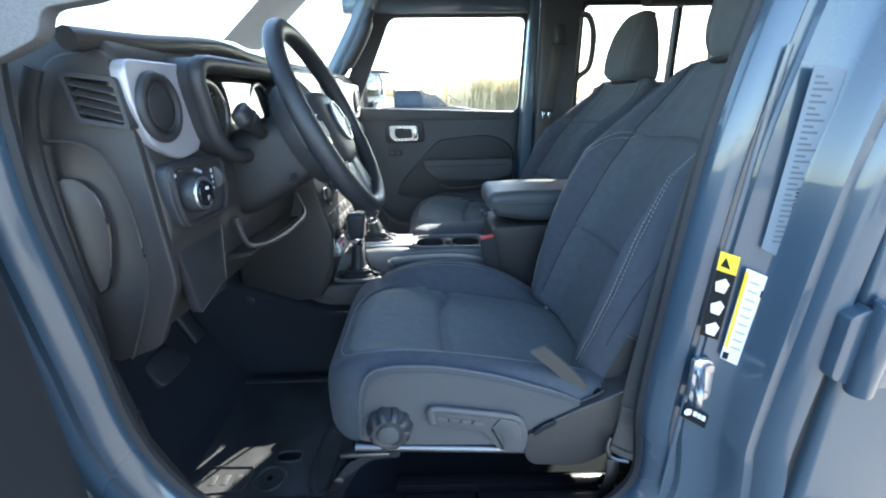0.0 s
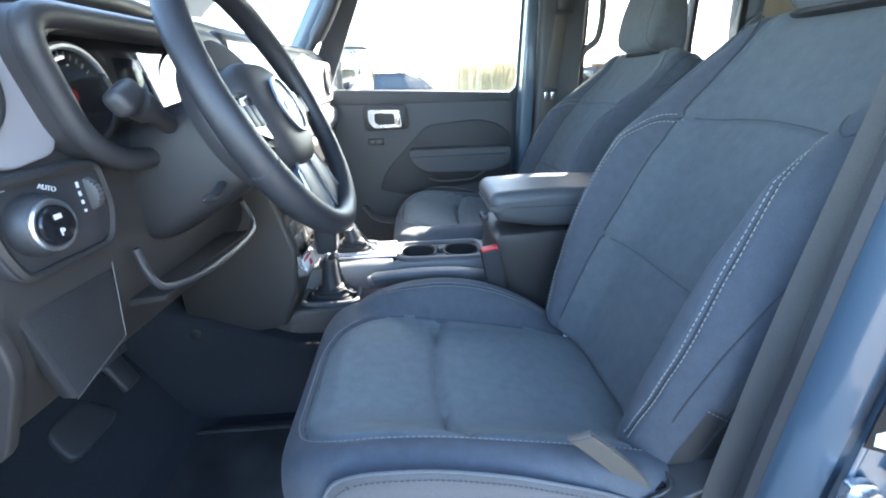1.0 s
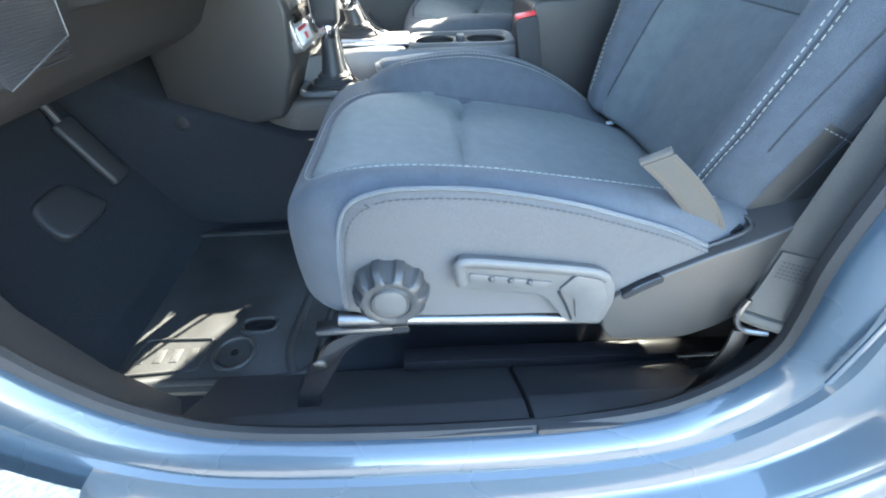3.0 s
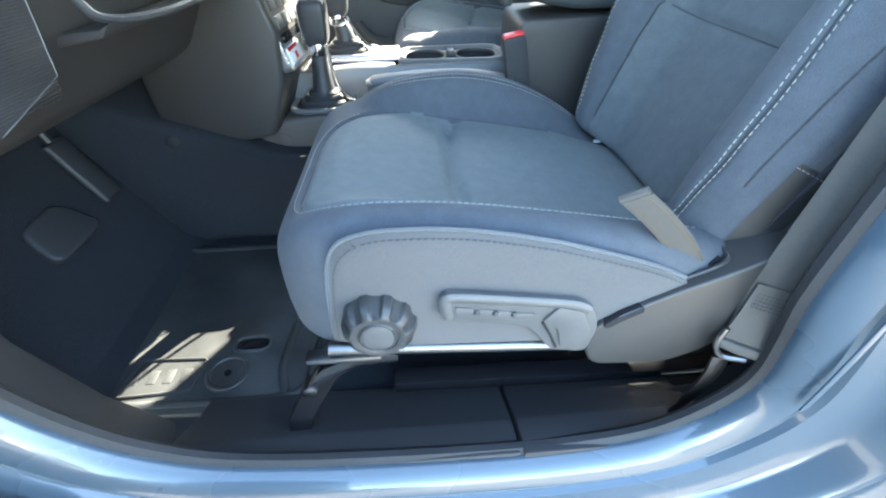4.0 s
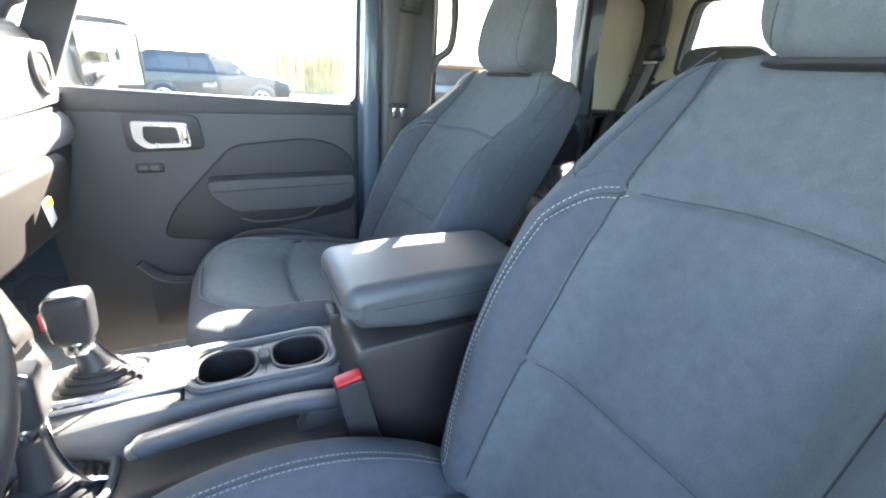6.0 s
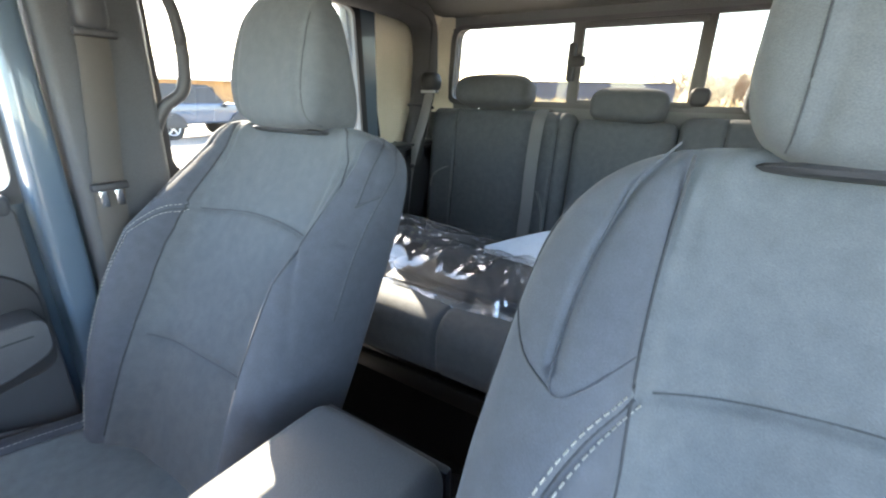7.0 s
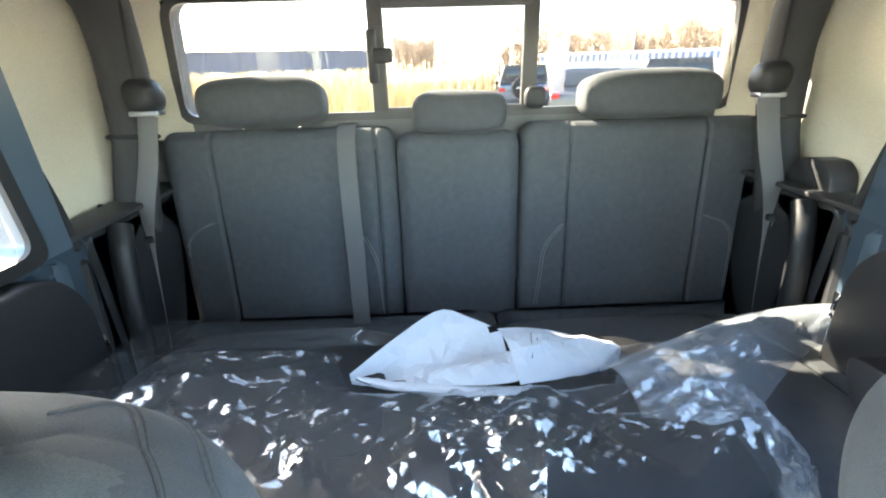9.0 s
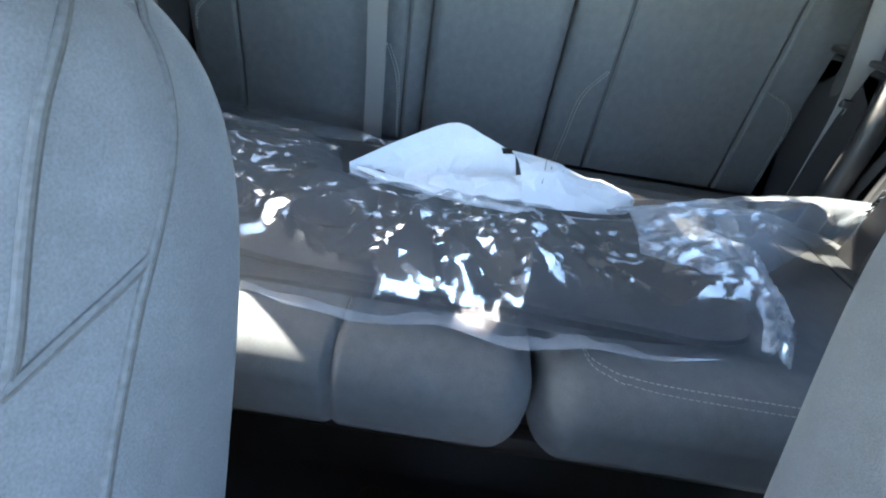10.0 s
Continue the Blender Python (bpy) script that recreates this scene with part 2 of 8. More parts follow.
def loft(bm, rings, closed=True, cap=True, loop=False):
    """Skin between rings of equal length. closed: each ring closes on itself; loop: last ring joins the first."""
    vs = [[bm.verts.new(p) for p in r] for r in rings]
    n = len(vs[0])
    rows = list(zip(vs, vs[1:])) + ([(vs[-1], vs[0])] if loop else [])
    for a, b in rows:
        for i in range(n if closed else n - 1):
            j = (i + 1) % n
            bm.faces.new((a[i], a[j], b[j], b[i]))
    if cap and closed and not loop:
        bm.faces.new(vs[0][::-1])
        bm.faces.new(vs[-1])
    return bm


def smooth_path(pts, n=6):
    """Catmull-Rom through the points."""
    p = [Vector(q) for q in pts]
    p = [2 * p[0] - p[1]] + p + [2 * p[-1] - p[-2]]
    out = []
    for i in range(1, len(p) - 2):
        for k in range(n):
            t = k / n
            a, b, c, d = p[i - 1:i + 3]
            out.append(0.5 * ((2 * b) + (c - a) * t + (2 * a - 5 * b + 4 * c - d) * t * t + (3 * b - a - 3 * c + d) * t ** 3))
    out.append(p[-2])
    return out


def tube(bm, pts, r, seg=8, flat=1.0, up=(0, 0, 1), loop=False, power=2.0):
    """Sweep along points. r: radius or one a point; flat: thickness over width, across the up direction."""
    pts = [Vector(p) for p in pts]
    rings = []
    for i, p in enumerate(pts):
        if loop:
            d = (pts[(i + 1) % len(pts)] - pts[i - 1]).normalized()
        else:
            d = (pts[min(i + 1, len(pts) - 1)] - pts[max(i - 1, 0)]).normalized()
        s = d.cross(Vector(up))
        if s.length < 1e-4:
            s = d.cross(Vector((1, 0, 0)))
        s.normalize()
        u = s.cross(d).normalized()
        rr = r[i] if isinstance(r, (list, tuple)) else r
        ring = []
        for k in range(seg):
            a = 2 * math.pi * (k + 0.5) / seg
            c, w = math.cos(a), math.sin(a)
            ring.append(p + s * rr * math.copysign(abs(c) ** (2 / power), c) + u * rr * flat * math.copysign(abs(w) ** (2 / power), w))
        rings.append(ring)
    return loft(bm, rings, loop=loop)


def strap(bm, pts, width, thick, across):
    """Flat webbing along points, its width along the direction across (one for all, or one a point)."""
    rings = []
    pts = [Vector(p) for p in pts]
    for i, p in enumerate(pts):
        a = Vector(across[i] if isinstance(across, list) else across).normalized()
        d = (pts[min(i + 1, len(pts) - 1)] - pts[max(i - 1, 0)]).normalized()
        n = a.cross(d).normalized()
        w, h = a * width / 2, n * thick / 2
        rings.append([p - w - h * 0.4, p - w * 0.96 - h, p + w * 0.96 - h, p + w - h * 0.4, p + w + h * 0.4, p + w * 0.96 + h, p - w * 0.96 + h, p - w + h * 0.4])
    return loft(bm, rings)


def prism(bm, poly, axis, a, b, r=0.0, seg=2):
    """Polygon drawn in the two other axes, in order, pushed along the axis from a to b, edges rounded by r."""
    t = bmesh.new()
    def at(p, v):
        return {"x": (v, p[0], p[1]), "y": (p[0], v, p[1]), "z": (p[0], p[1], v)}[axis]
    lo, hi = [t.verts.new(at(p, a)) for p in poly], [t.verts.new(at(p, b)) for p in poly]
    n = len(poly)
    for i in range(n):
        t.faces.new((lo[i], lo[(i + 1) % n], hi[(i + 1) % n], hi[i]))
    caps = [t.faces.new(lo[::-1]), t.faces.new(hi)]
    bmesh.ops.recalc_face_normals(t, faces=t.faces)
    if r:
        es = [e for e in t.edges if e.calc_face_angle(0) > 0.3]
        bmesh.ops.bevel(t, geom=es, offset=r, segments=seg, profile=0.5, affect="EDGES", clamp_overlap=True)
    bmesh.ops.triangulate(t, faces=[f for f in t.faces if len(f.verts) > 4])
    return join(bm, t)


def round_poly(pts, r, n=5):
    """Polygon with its corners rounded."""
    out = []
    for i, p in enumerate(pts):
        p, a, b = Vector(p), Vector(pts[i - 1]), Vector(pts[(i + 1) % len(pts)])
        k = min(r, 0.45 * (p - a).length, 0.45 * (b - p).length)
        s, e = p + (a - p).normalized() * k, p + (b - p).normalized() * k
        for j in range(n + 1):
            t = j / n
            out.append(tuple((1 - t) ** 2 * s + 2 * t * (1 - t) * p + t * t * e))
    return out


def frame_plate(bm, outer, inner, axis, a, b):
    """Plate with one opening: ring between two outlines of equal length, pushed along the axis."""
    def at(p, v):
        return {"x": (v, p[0], p[1]), "y": (p[0], v, p[1]), "z": (p[0], p[1], v)}[axis]
    return loft(bm, [[at(p, a) for p in outer], [at(p, b) for p in outer], [at(p, b) for p in inner], [at(p, a) for p in inner]], cap=False, loop=True)


def sup(v, p):
    return math.copysign(abs(v) ** p, v)


def pillow(bm, c, rad, n1=3.0, n2=3.0, res=(40, 28), disp=None, m=None):
    """Rounded block (superellipsoid) with its pole along z; disp(x, y, z) moves points, given and returned in metres about its centre."""
    t = bmesh.new()
    nu, nv = res
    rows = []
    for j in range(1, nv):
        v = -math.pi / 2 + math.pi * j / nv
        row = []
        for i in range(nu):
            u = 2 * math.pi * i / nu
            p = (rad[0] * sup(math.cos(v), 2 / n2) * sup(math.cos(u), 2 / n1), rad[1] * sup(math.cos(v), 2 / n2) * sup(math.sin(u), 2 / n1), rad[2] * sup(math.sin(v), 2 / n2))
            row.append(disp(*p) if disp else p)
        rows.append(row)
    loft(t, rows, cap=True)
    bmesh.ops.triangulate(t, faces=[f for f in t.faces if len(f.verts) > 4])
    mat = Matrix.Translation(c)
    return join(bm, t, mat @ m if m is not None else mat)


def groove(d, w=0.006):
    return math.exp(-(d / w) ** 2)


def dashes(bm, pts, step=0.0065, length=0.0042, r=0.0007, lift=(0, 0, 0)):
    """Stitches along a line of points."""
    pts = [Vector(p) for p in pts]
    run, mark = 0.0, 0.0
    for a, b in zip(pts, pts[1:]):
        d = b - a
        while mark < run + d.length:
            p = a + d * ((mark - run) / max(d.length, 1e-6))
            e = p + d.normalized() * length
            tube(bm, [p + Vector(lift), e + Vector(lift)], r, seg=4)
            mark += step
        run += d.length
    return bm

# ---- setting: ground and cab shell ----
GZ = -0.62
ASPHALT = material("asphalt", (0.235, 0.21, 0.178), 0.9, grain=0.35, grain_size=60, stain=0.2, stain_size=0.4, bump=0.004)
bm = bmesh.new()
bmesh.ops.create_grid(bm, x_segments=8, y_segments=8, size=900)
bmesh.ops.translate(bm, vec=(0, 0, GZ), verts=bm.verts)
tagged(part("ground", bm, ASPHALT), "sunlit grey asphalt parking lot around the truck", "ground", kind="structure")

# cab floor with toe board, tunnel and the step under the rear bench
bm = bmesh.new()
prism(bm, [(-1.06, 0.42), (-0.98, 0.24), (-0.86, 0.03), (-0.80, 0.0), (0.62, 0.0), (0.66, 0.18), (1.40, 0.20), (1.40, -0.06), (-1.06, -0.06)], "y", -0.60, 0.60, 0.004)
prism(bm, [(-1.06, 0.0), (-1.06, 0.42), (-0.86, 0.30), (-0.72, 0.255), (-0.60, 0.205), (0.20, 0.195), (0.50, 0.10), (0.60, 0.0)], "y", -0.125, 0.135, 0.02, 3)
floor_ob = tagged(part("floor", bm, CARPET), "black carpeted cab floor with raised centre tunnel", "floor", kind="structure")
bm = bmesh.new()
cyl(bm, (-0.80, -0.118, 0.248), (-0.80, -0.128, 0.248), 0.016, 0.013, 20, 0.003)
part("carpet_button", bm, RUBBER, floor_ob)

OPEN_L = [(0.105, 1.08), (0.085, 0.98), (0.061, 0.868), (0.042, 0.77), (0.030, 0.68), (0.020, 0.538), (0.012, 0.405), (0.010, 0.32), (0.018, 0.262), (0.022, 0.205), (0.004, 0.160),
          (-0.045, 0.112), (-0.11, 0.088), (-0.23, 0.078), (-0.42, 0.085), (-0.56, 0.105), (-0.64, 0.145), (-0.69, 0.20), (-0.725, 0.27), (-0.745, 0.35), (-0.752, 0.45), (-0.762, 0.56),
          (-0.770, 0.65), (-0.768, 0.72), (-0.762, 0.785), (-0.745, 0.85), (-0.695, 0.96), (-0.63, 1.06), (-0.57, 1.095), (-0.30, 1.105), (0.07, 1.105)]


def outward(poly, d):
    """Outline pushed out by d."""
    n = len(poly)
    area = sum(poly[i - 1][0] * poly[i][1] - poly[i][0] * poly[i - 1][1] for i in range(n))
    s = 1 if area > 0 else -1
    out = []
    for i in range(n):
        a, b = Vector(poly[i - 1]), Vector(poly[(i + 1) % n])
        t = (b - a).normalized()
        out.append((poly[i][0] + s * t.y * d, poly[i][1] - s * t.x * d))
    return out


def dense(poly, n=4):
    p = [Vector((a, b, 0)) for a, b in poly]
    p = [p[-1]] + p + [p[0], p[1]]
    out = []
    for i in range(1, len(p) - 2):
        for k in range(n):
            t = k / n
            a, b, c, d = p[i - 1:i + 3]
            q = 0.5 * ((2 * b) + (c - a) * t + (2 * a - 5 * b + 4 * c - d) * t * t + (3 * b - a - 3 * c + d) * t ** 3)
            out.append((q.x, q.y))
    return out


contour = dense(OPEN_L)
bm = bmesh.new()
rings = []
for d, y in [(0.0, -0.690), (0.0, -0.703), (0.004, -0.712), (0.014, -0.722), (0.026, -0.727), (0.030, -0.7235), (0.040, -0.7235), (0.044, -0.7310), (0.060, -0.735), (0.082, -0.742), (0.088, -0.750), (0.094, -0.772), (0.100, -0.780), (0.112, -0.7805), (0.118, -0.792), (0.130, -0.798), (0.20, -0.80), (0.23, -0.79), (0.24, -0.74)]:
    ring = outward(contour, d)
    near, fore = outward(contour, min(d, 0.142)), outward(contour, min(d, 0.042))
    row = []
    for q, n, f, o in zip(contour, near, fore, ring):
        if 0.12 < q[1] < 0.80 and q[0] > -0.02:
            row.append((n[0], y, n[1]))
        elif 0.15 < q[1] < 0.90 and q[0] < -0.60:
            row.append((f[0], max(y, -0.752), f[1]))
        else:
            row.append((o[0], y, o[1]))
    rings.append(row)
loft(bm, rings, cap=False)
wall_left = tagged(part("wall_left", bm, PAINT), "blue-grey painted body side round the open driver doorway", "body side", kind="structure")
bm = bmesh.new()
tube(bm, [(x, -0.690, z) for x, z in outward(contour, 0.003)], 0.0100, seg=8, up=(0, 1, 0), loop=True)
part("door_seal", bm, RUBBER, wall_left, "black rubber door seal")
# step pressed into the pillar and the rear door's two-leaf hinge
bm = bmesh.new()
tube(bm, [(0.040 + 0.02 * i / 20 + 0.014 * (i / 20) ** 3, -0.7335 - 0.0005 * math.sin(i), 0.20 + 0.62 * i / 20) for i in range(21)], 0.004, seg=8, flat=0.5, up=(0, 1, 0))
part("pressed_step", bm, PAINT, wall_left)
# black filler put into the door gap to darken it like shade
bm = bmesh.new()
prism(bm, [(0.150, -0.10), (0.150, 0.69), (0.185, 0.69), (0.185, -0.10)], "y", -0.785, -0.715)
part("door_gap_seal", bm, RUBBER, wall_left, "black filler standing for shade in the door gap")
for z in (0.505,):
    bm = bmesh.new()
    prism(bm, round_poly([(0.150, z - 0.040), (0.176, z - 0.050), (0.176, z + 0.050), (0.150, z + 0.040)], 0.008), "y", -0.815, -0.796, 0.004)
    hinge_l = part("hinge", bm, PAINT, wall_left, "body-coloured exposed door hinge")
    bm = bmesh.new()
    cyl(bm, (0.184, -0.818, z - 0.058), (0.184, -0.818, z + 0.058), 0.0135, 0.0135, 20, 0.003)
    part("knuckle", bm, PAINT, hinge_l)
    bm = bmesh.new()
    prism(bm, round_poly([(0.190, z - 0.05), (0.30, z - 0.035), (0.31, z), (0.30, z + 0.035), (0.190, z + 0.05)], 0.012), "y", -0.824, -0.806, 0.004)
    part("hinge_arm", bm, PAINT, hinge_l)
    for x in (0.215, 0.265):
        bm = bmesh.new()
        cyl(bm, (x, -0.824, z), (x, -0.829, z), 0.009, 0.008, 6, 0.001)
        part("bolt", bm, STEEL, hinge_l)
# inner pillar trim behind the flange
bm = bmesh.new()
prism(bm, [(0.072, 0.52), (0.078, 0.62), (0.092, 0.87), (0.120, 1.10), (0.28, 1.10), (0.24, 0.62), (0.23, 0.52)], "y", -0.690, -0.655, 0.012, 3)
part("pillar_trim", bm, HEADLINER, wall_left, "grey fabric pillar trim")


def side_rear(s):
    """Body side behind the front door: sill, rear door frame with two panes' opening, quarter."""
    bm = bmesh.new()
    a, b = (s * 0.715, s * 0.80)
    lo, hi = min(a, b), max(a, b)
    x0 = 0.178 if s < 0 else 0.14
    prism(bm, [(x0, -0.16), (x0, 0.70), (1.05, 0.70), (1.05, -0.16)], "y", lo, hi, 0.012, 3)
    prism(bm, [(1.053, -0.16), (1.053, 0.69), (1.46, 0.69), (1.46, -0.16)], "y", lo, hi, 0.006)
    return bm


for s, side in ((-1, "left"), (1, "right")):
    wall = wall_left if s < 0 else tagged(part("wall_right", side_rear(1), PAINT), "blue-grey painted body side of the truck cab", "body side", kind="structure")
    if s < 0:
        part("rear_door_skin", side_rear(-1), PAINT, wall, "glossy blue-grey rear door outer skin")
    # upper frame
    bm = bmesh.new()
    a, b = sorted((s * 0.70, s * 0.755))
    frame_plate(bm, round_poly([(0.22, 0.695), (1.0, 0.695), (1.0, 1.16), (0.22, 1.16)], 0.004), round_poly([(0.335, 0.705), (0.935, 0.705), (0.915, 1.120), (0.335, 1.120)], 0.035), "y", a, b)
    part("rear_window_frame", bm, PAINTIN if s > 0 else PAINT, wall)
    bm = bmesh.new()
    prism(bm, [(0.742, 0.70), (0.762, 0.70), (0.757, 1.11), (0.737, 1.11)], "y", a + 0.006, b - 0.006, 0.004)
    part("window_post", bm, PLASTIC, wall)
    bm = bmesh.new()
    frame_plate(bm, round_poly([(0.325, 0.695), (0.945, 0.695), (0.925, 1.128), (0.325, 1.128)], 0.03), round_poly([(0.345, 0.716), (0.922, 0.716), (0.903, 1.110), (0.345, 1.110)], 0.03), "y", *sorted((s * 0.69, s * 0.699)))
    part("window_seal", bm, RUBBER, wall)
    for x0, x1 in ((0.336, 0.741), (0.763, 0.93)):
        bm = bmesh.new()
        rbox(bm, ((x0 + x1) / 2, s * 0.728, 0.912), (x1 - x0, 0.004, 0.414), 0.001, 1)
        part("pane", bm, PRIVACY, wall)
    # inner rear door trim
    bm = bmesh.new()
    prism(bm, round_poly([(0.33, 0.03), (0.93, 0.10), (0.95, 0.62), (0.90, 0.690), (0.33, 0.690)], 0.05), "y", *sorted((s * 0.66, s * 0.712)), 0.012, 3)
    part("rear_door_trim", bm, REARTRIM, wall, "black plastic rear door inner trim")
    bm = bmesh.new()
    prism(bm, round_poly([(0.42, 0.46), (0.82, 0.44), (0.85, 0.52), (0.42, 0.55)], 0.03), "y", *sorted((s * 0.60, s * 0.668)), 0.014, 3)
    part("rear_armrest", bm, PLASTIC, wall)
    # painted jamb post behind the rear door
    bm = bmesh.new()
    tube(bm, smooth_path([(0.90, s * 0.745, 0.02), (0.935, s * 0.745, 0.3), (0.965, s * 0.745, 0.55), (0.975, s * 0.745, 0.74), (0.945, s * 0.74, 0.95), (0.930, s * 0.735, 1.14)], 5), 0.034, seg=12, flat=0.7, power=3)
    part("jamb_post", bm, PAINTIN, wall, "blue-grey painted rear door jamb")
    bm = bmesh.new()
    tube(bm, smooth_path([(0.95, s * 0.722, 0.02), (0.985, s * 0.720, 0.3), (1.015, s * 0.72, 0.55), (1.022, s * 0.722, 0.72), (0.985, s * 0.722, 0.95), (0.965, s * 0.72, 1.14)], 5), 0.013, seg=8)
    part("jamb_seal", bm, RUBBER, wall)
    # striker on the jamb
    bm = bmesh.new()
    rbox(bm, (0.992, s * 0.715, 0.515), (0.03, 0.006, 0.055), 0.002)
    tube(bm, smooth_path([(0.99, s * 0.715, 0.495), (0.965, s * 0.680, 0.497), (0.965, s * 0.680, 0.533), (0.99, s * 0.715, 0.535)], 4), 0.0045, seg=8)
    part("rear_striker", bm, CHROME, wall, "bright metal door striker")
    # quarter: cream shell panel, dark lower trim, roll bar
    bm = bmesh.new()
    rows = []
    for j in range(13):
        z = 0.685 + 0.475 * j / 12
        rows.append([(0.97 + 0.44 * i / 12, s * (0.80 - 0.10 * max(0, (z - 0.80) / 0.36) ** 2 - 0.012 * ((i - 6) / 6) ** 2), z) for i in range(13)])
    loft(bm, rows, closed=False)
    rows = [[(x, y + s * 0.012, z) for x, y, z in r] for r in rows]
    loft(bm, rows, closed=False)
    part("quarter_panel", bm, CREAM, wall, "cream hardtop shell seen from inside")
    bm = bmesh.new()
    prism(bm, [(1.0, 0.02), (1.0, 0.64), (1.06, 0.70), (1.40, 0.70), (1.40, 0.02)], "y", *sorted((s * 0.715, s * 0.805)), 0.015, 3)
    part("quarter_trim", bm, REARTRIM, wall, "black plastic quarter trim")
    # bulging lower trim between the jamb and the bench
    bm = bmesh.new()
    rings = []
    for x, z, b in ((1.03, 0.10, 0.0), (1.05, 0.40, 0.012), (1.07, 0.60, 0.016), (1.09, 0.675, 0.010), (1.10, 0.700, 0.0)):
        rings.append([(x + 0.30 * i / 8, s * (0.735 - b - 0.010 * math.sin(math.pi * i / 8)), z) for i in range(9)])
    loft(bm, rings, closed=False)
    part("trim_bulge", bm, REARTRIM, wall)
    bm = bmesh.new()
    rbox(bm, (1.20, s * 0.745, 0.704), (0.40, 0.085, 0.012), 0.005, 2)
    part("trim_ledge", bm, PLASTIC, wall)
    bm = bmesh.new()
    tube(bm, smooth_path([(1.045, s * 0.705, 0.15), (1.065, s * 0.695, 0.45), (1.085, s * 0.690, 0.62), (1.12, s * 0.70, 0.69)], 5), 0.022, seg=10)
    part("trim_rib", bm, REARTRIM, wall)
    bm = bmesh.new()
    tube(bm, smooth_path([(0.55, s * 0.60, 1.13), (0.95, s * 0.62, 1.135), (1.18, s * 0.66, 1.12), (1.27, s * 0.70, 1.02), (1.285, s * 0.725, 0.86), (1.255, s * 0.755, 0.66), (1.20, s * 0.775, 0.40), (1.18, s * 0.78, 0.1)], 6), 0.046, seg=16, flat=0.9, power=2.6)
    bar = tagged(part("roll_bar", bm, material("roll_bar_cover_" + side, (0.045, 0.045, 0.047), 0.8, grain=0.3, grain_size=900, stain=0.1, bump=0.0004)), "black padded roll bar curving down beside the rear bench", "roll bar", "roll bars")
    bm = bmesh.new()
    tube(bm, smooth_path([(0.95, s * 0.572, 1.128), (1.16, s * 0.608, 1.112), (1.235, s * 0.655, 1.02), (1.248, s * 0.682, 0.86), (1.22, s * 0.71, 0.68)], 6), 0.0035, seg=6, flat=0.5)
    part("cover_seam", bm, RUBBER, bar)
    for x, y, z in ((1.180, 0.66, 1.12), (1.284, 0.728, 0.84)):
        bm = bmesh.new()
        pillow(bm, (x, s * y, z), (0.050, 0.047, 0.008), 2.6, 3, (24, 8), None, pose(0, 0, 0, 0, 55 if z > 1 else 8, 0))
        part("cover_strap", bm, RUBBER, bar)
    bm = bmesh.new()
    cyl(bm, (1.20, s * 0.792, 0.705), (1.20, s * 0.784, 0.705), 0.008, 0.007, 14, 0.002)
    part("panel_bolt", bm, RUBBER, wall)

# speaker hump on the quarter trim
bm = bmesh.new()
prism(bm, round_poly([(1.105, 0.70), (1.115, 0.745), (1.14, 0.768), (1.19, 0.768), (1.215, 0.745), (1.225, 0.70)], 0.014, 4), "y", -0.795, -0.735, 0.010, 3)
part("trim_hump", bm, PLASTIC, wall_left)

# right side ahead of the rear door: lower skin, pillars and rails
wall_right = bpy.data.objects["wall_right"]
bm = bmesh.new()
prism(bm, [(-1.05, -0.16), (-1.05, 0.74), (-0.72, 0.74), (-0.62, 0.70), (0.135, 0.70), (0.135, -0.16)], "y", 0.735, 0.80, 0.012, 3)
part("front_door_skin", bm, PAINT, wall_right)
bm = bmesh.new()
prism(bm, [(0.108, 0.0), (0.108, 0.70), (0.124, 1.16), (0.16, 1.16), (0.16, 0.0)], "y", 0.665, 0.74, 0.012, 3)
part("door_pillar", bm, PAINTIN, wall_right, "blue-grey painted pillar edge")
bm = bmesh.new()
prism(bm, [(0.165, 0.0), (0.165, 1.16), (0.328, 1.16), (0.322, 0.72), (0.30, 0.55), (0.30, 0.0)], "y", 0.655, 0.74, 0.016, 3)
part("pillar_cover", bm, TRIM, wall_right, "dark grey plastic pillar cover")
bm = bmesh.new()
prism(bm, [(-0.62, 1.088), (0.125, 1.088), (0.125, 1.17), (-0.62, 1.17)], "y", 0.70, 0.76, 0.006)
part("roof_rail", bm, PAINTIN, wall_right)
bm = bmesh.new()
frame_plate(bm, round_poly([(-0.70, 0.69), (0.122, 0.69), (0.137, 1.10), (-0.50, 1.10)], 0.02), round_poly([(-0.600, 0.712), (0.100, 0.712), (0.114, 1.075), (-0.435, 1.075)], 0.03), "y", 0.722, 0.742)
part("front_window_frame", bm, PLASTIC, wall_right)
bm = bmesh.new()
prism(bm, [(-0.61, 0.70), (0.10, 0.70), (0.11, 1.09), (-0.45, 1.09)], "y", 0.730, 0.734)
part("pane", bm, PANE, wall_right, shadow=False)

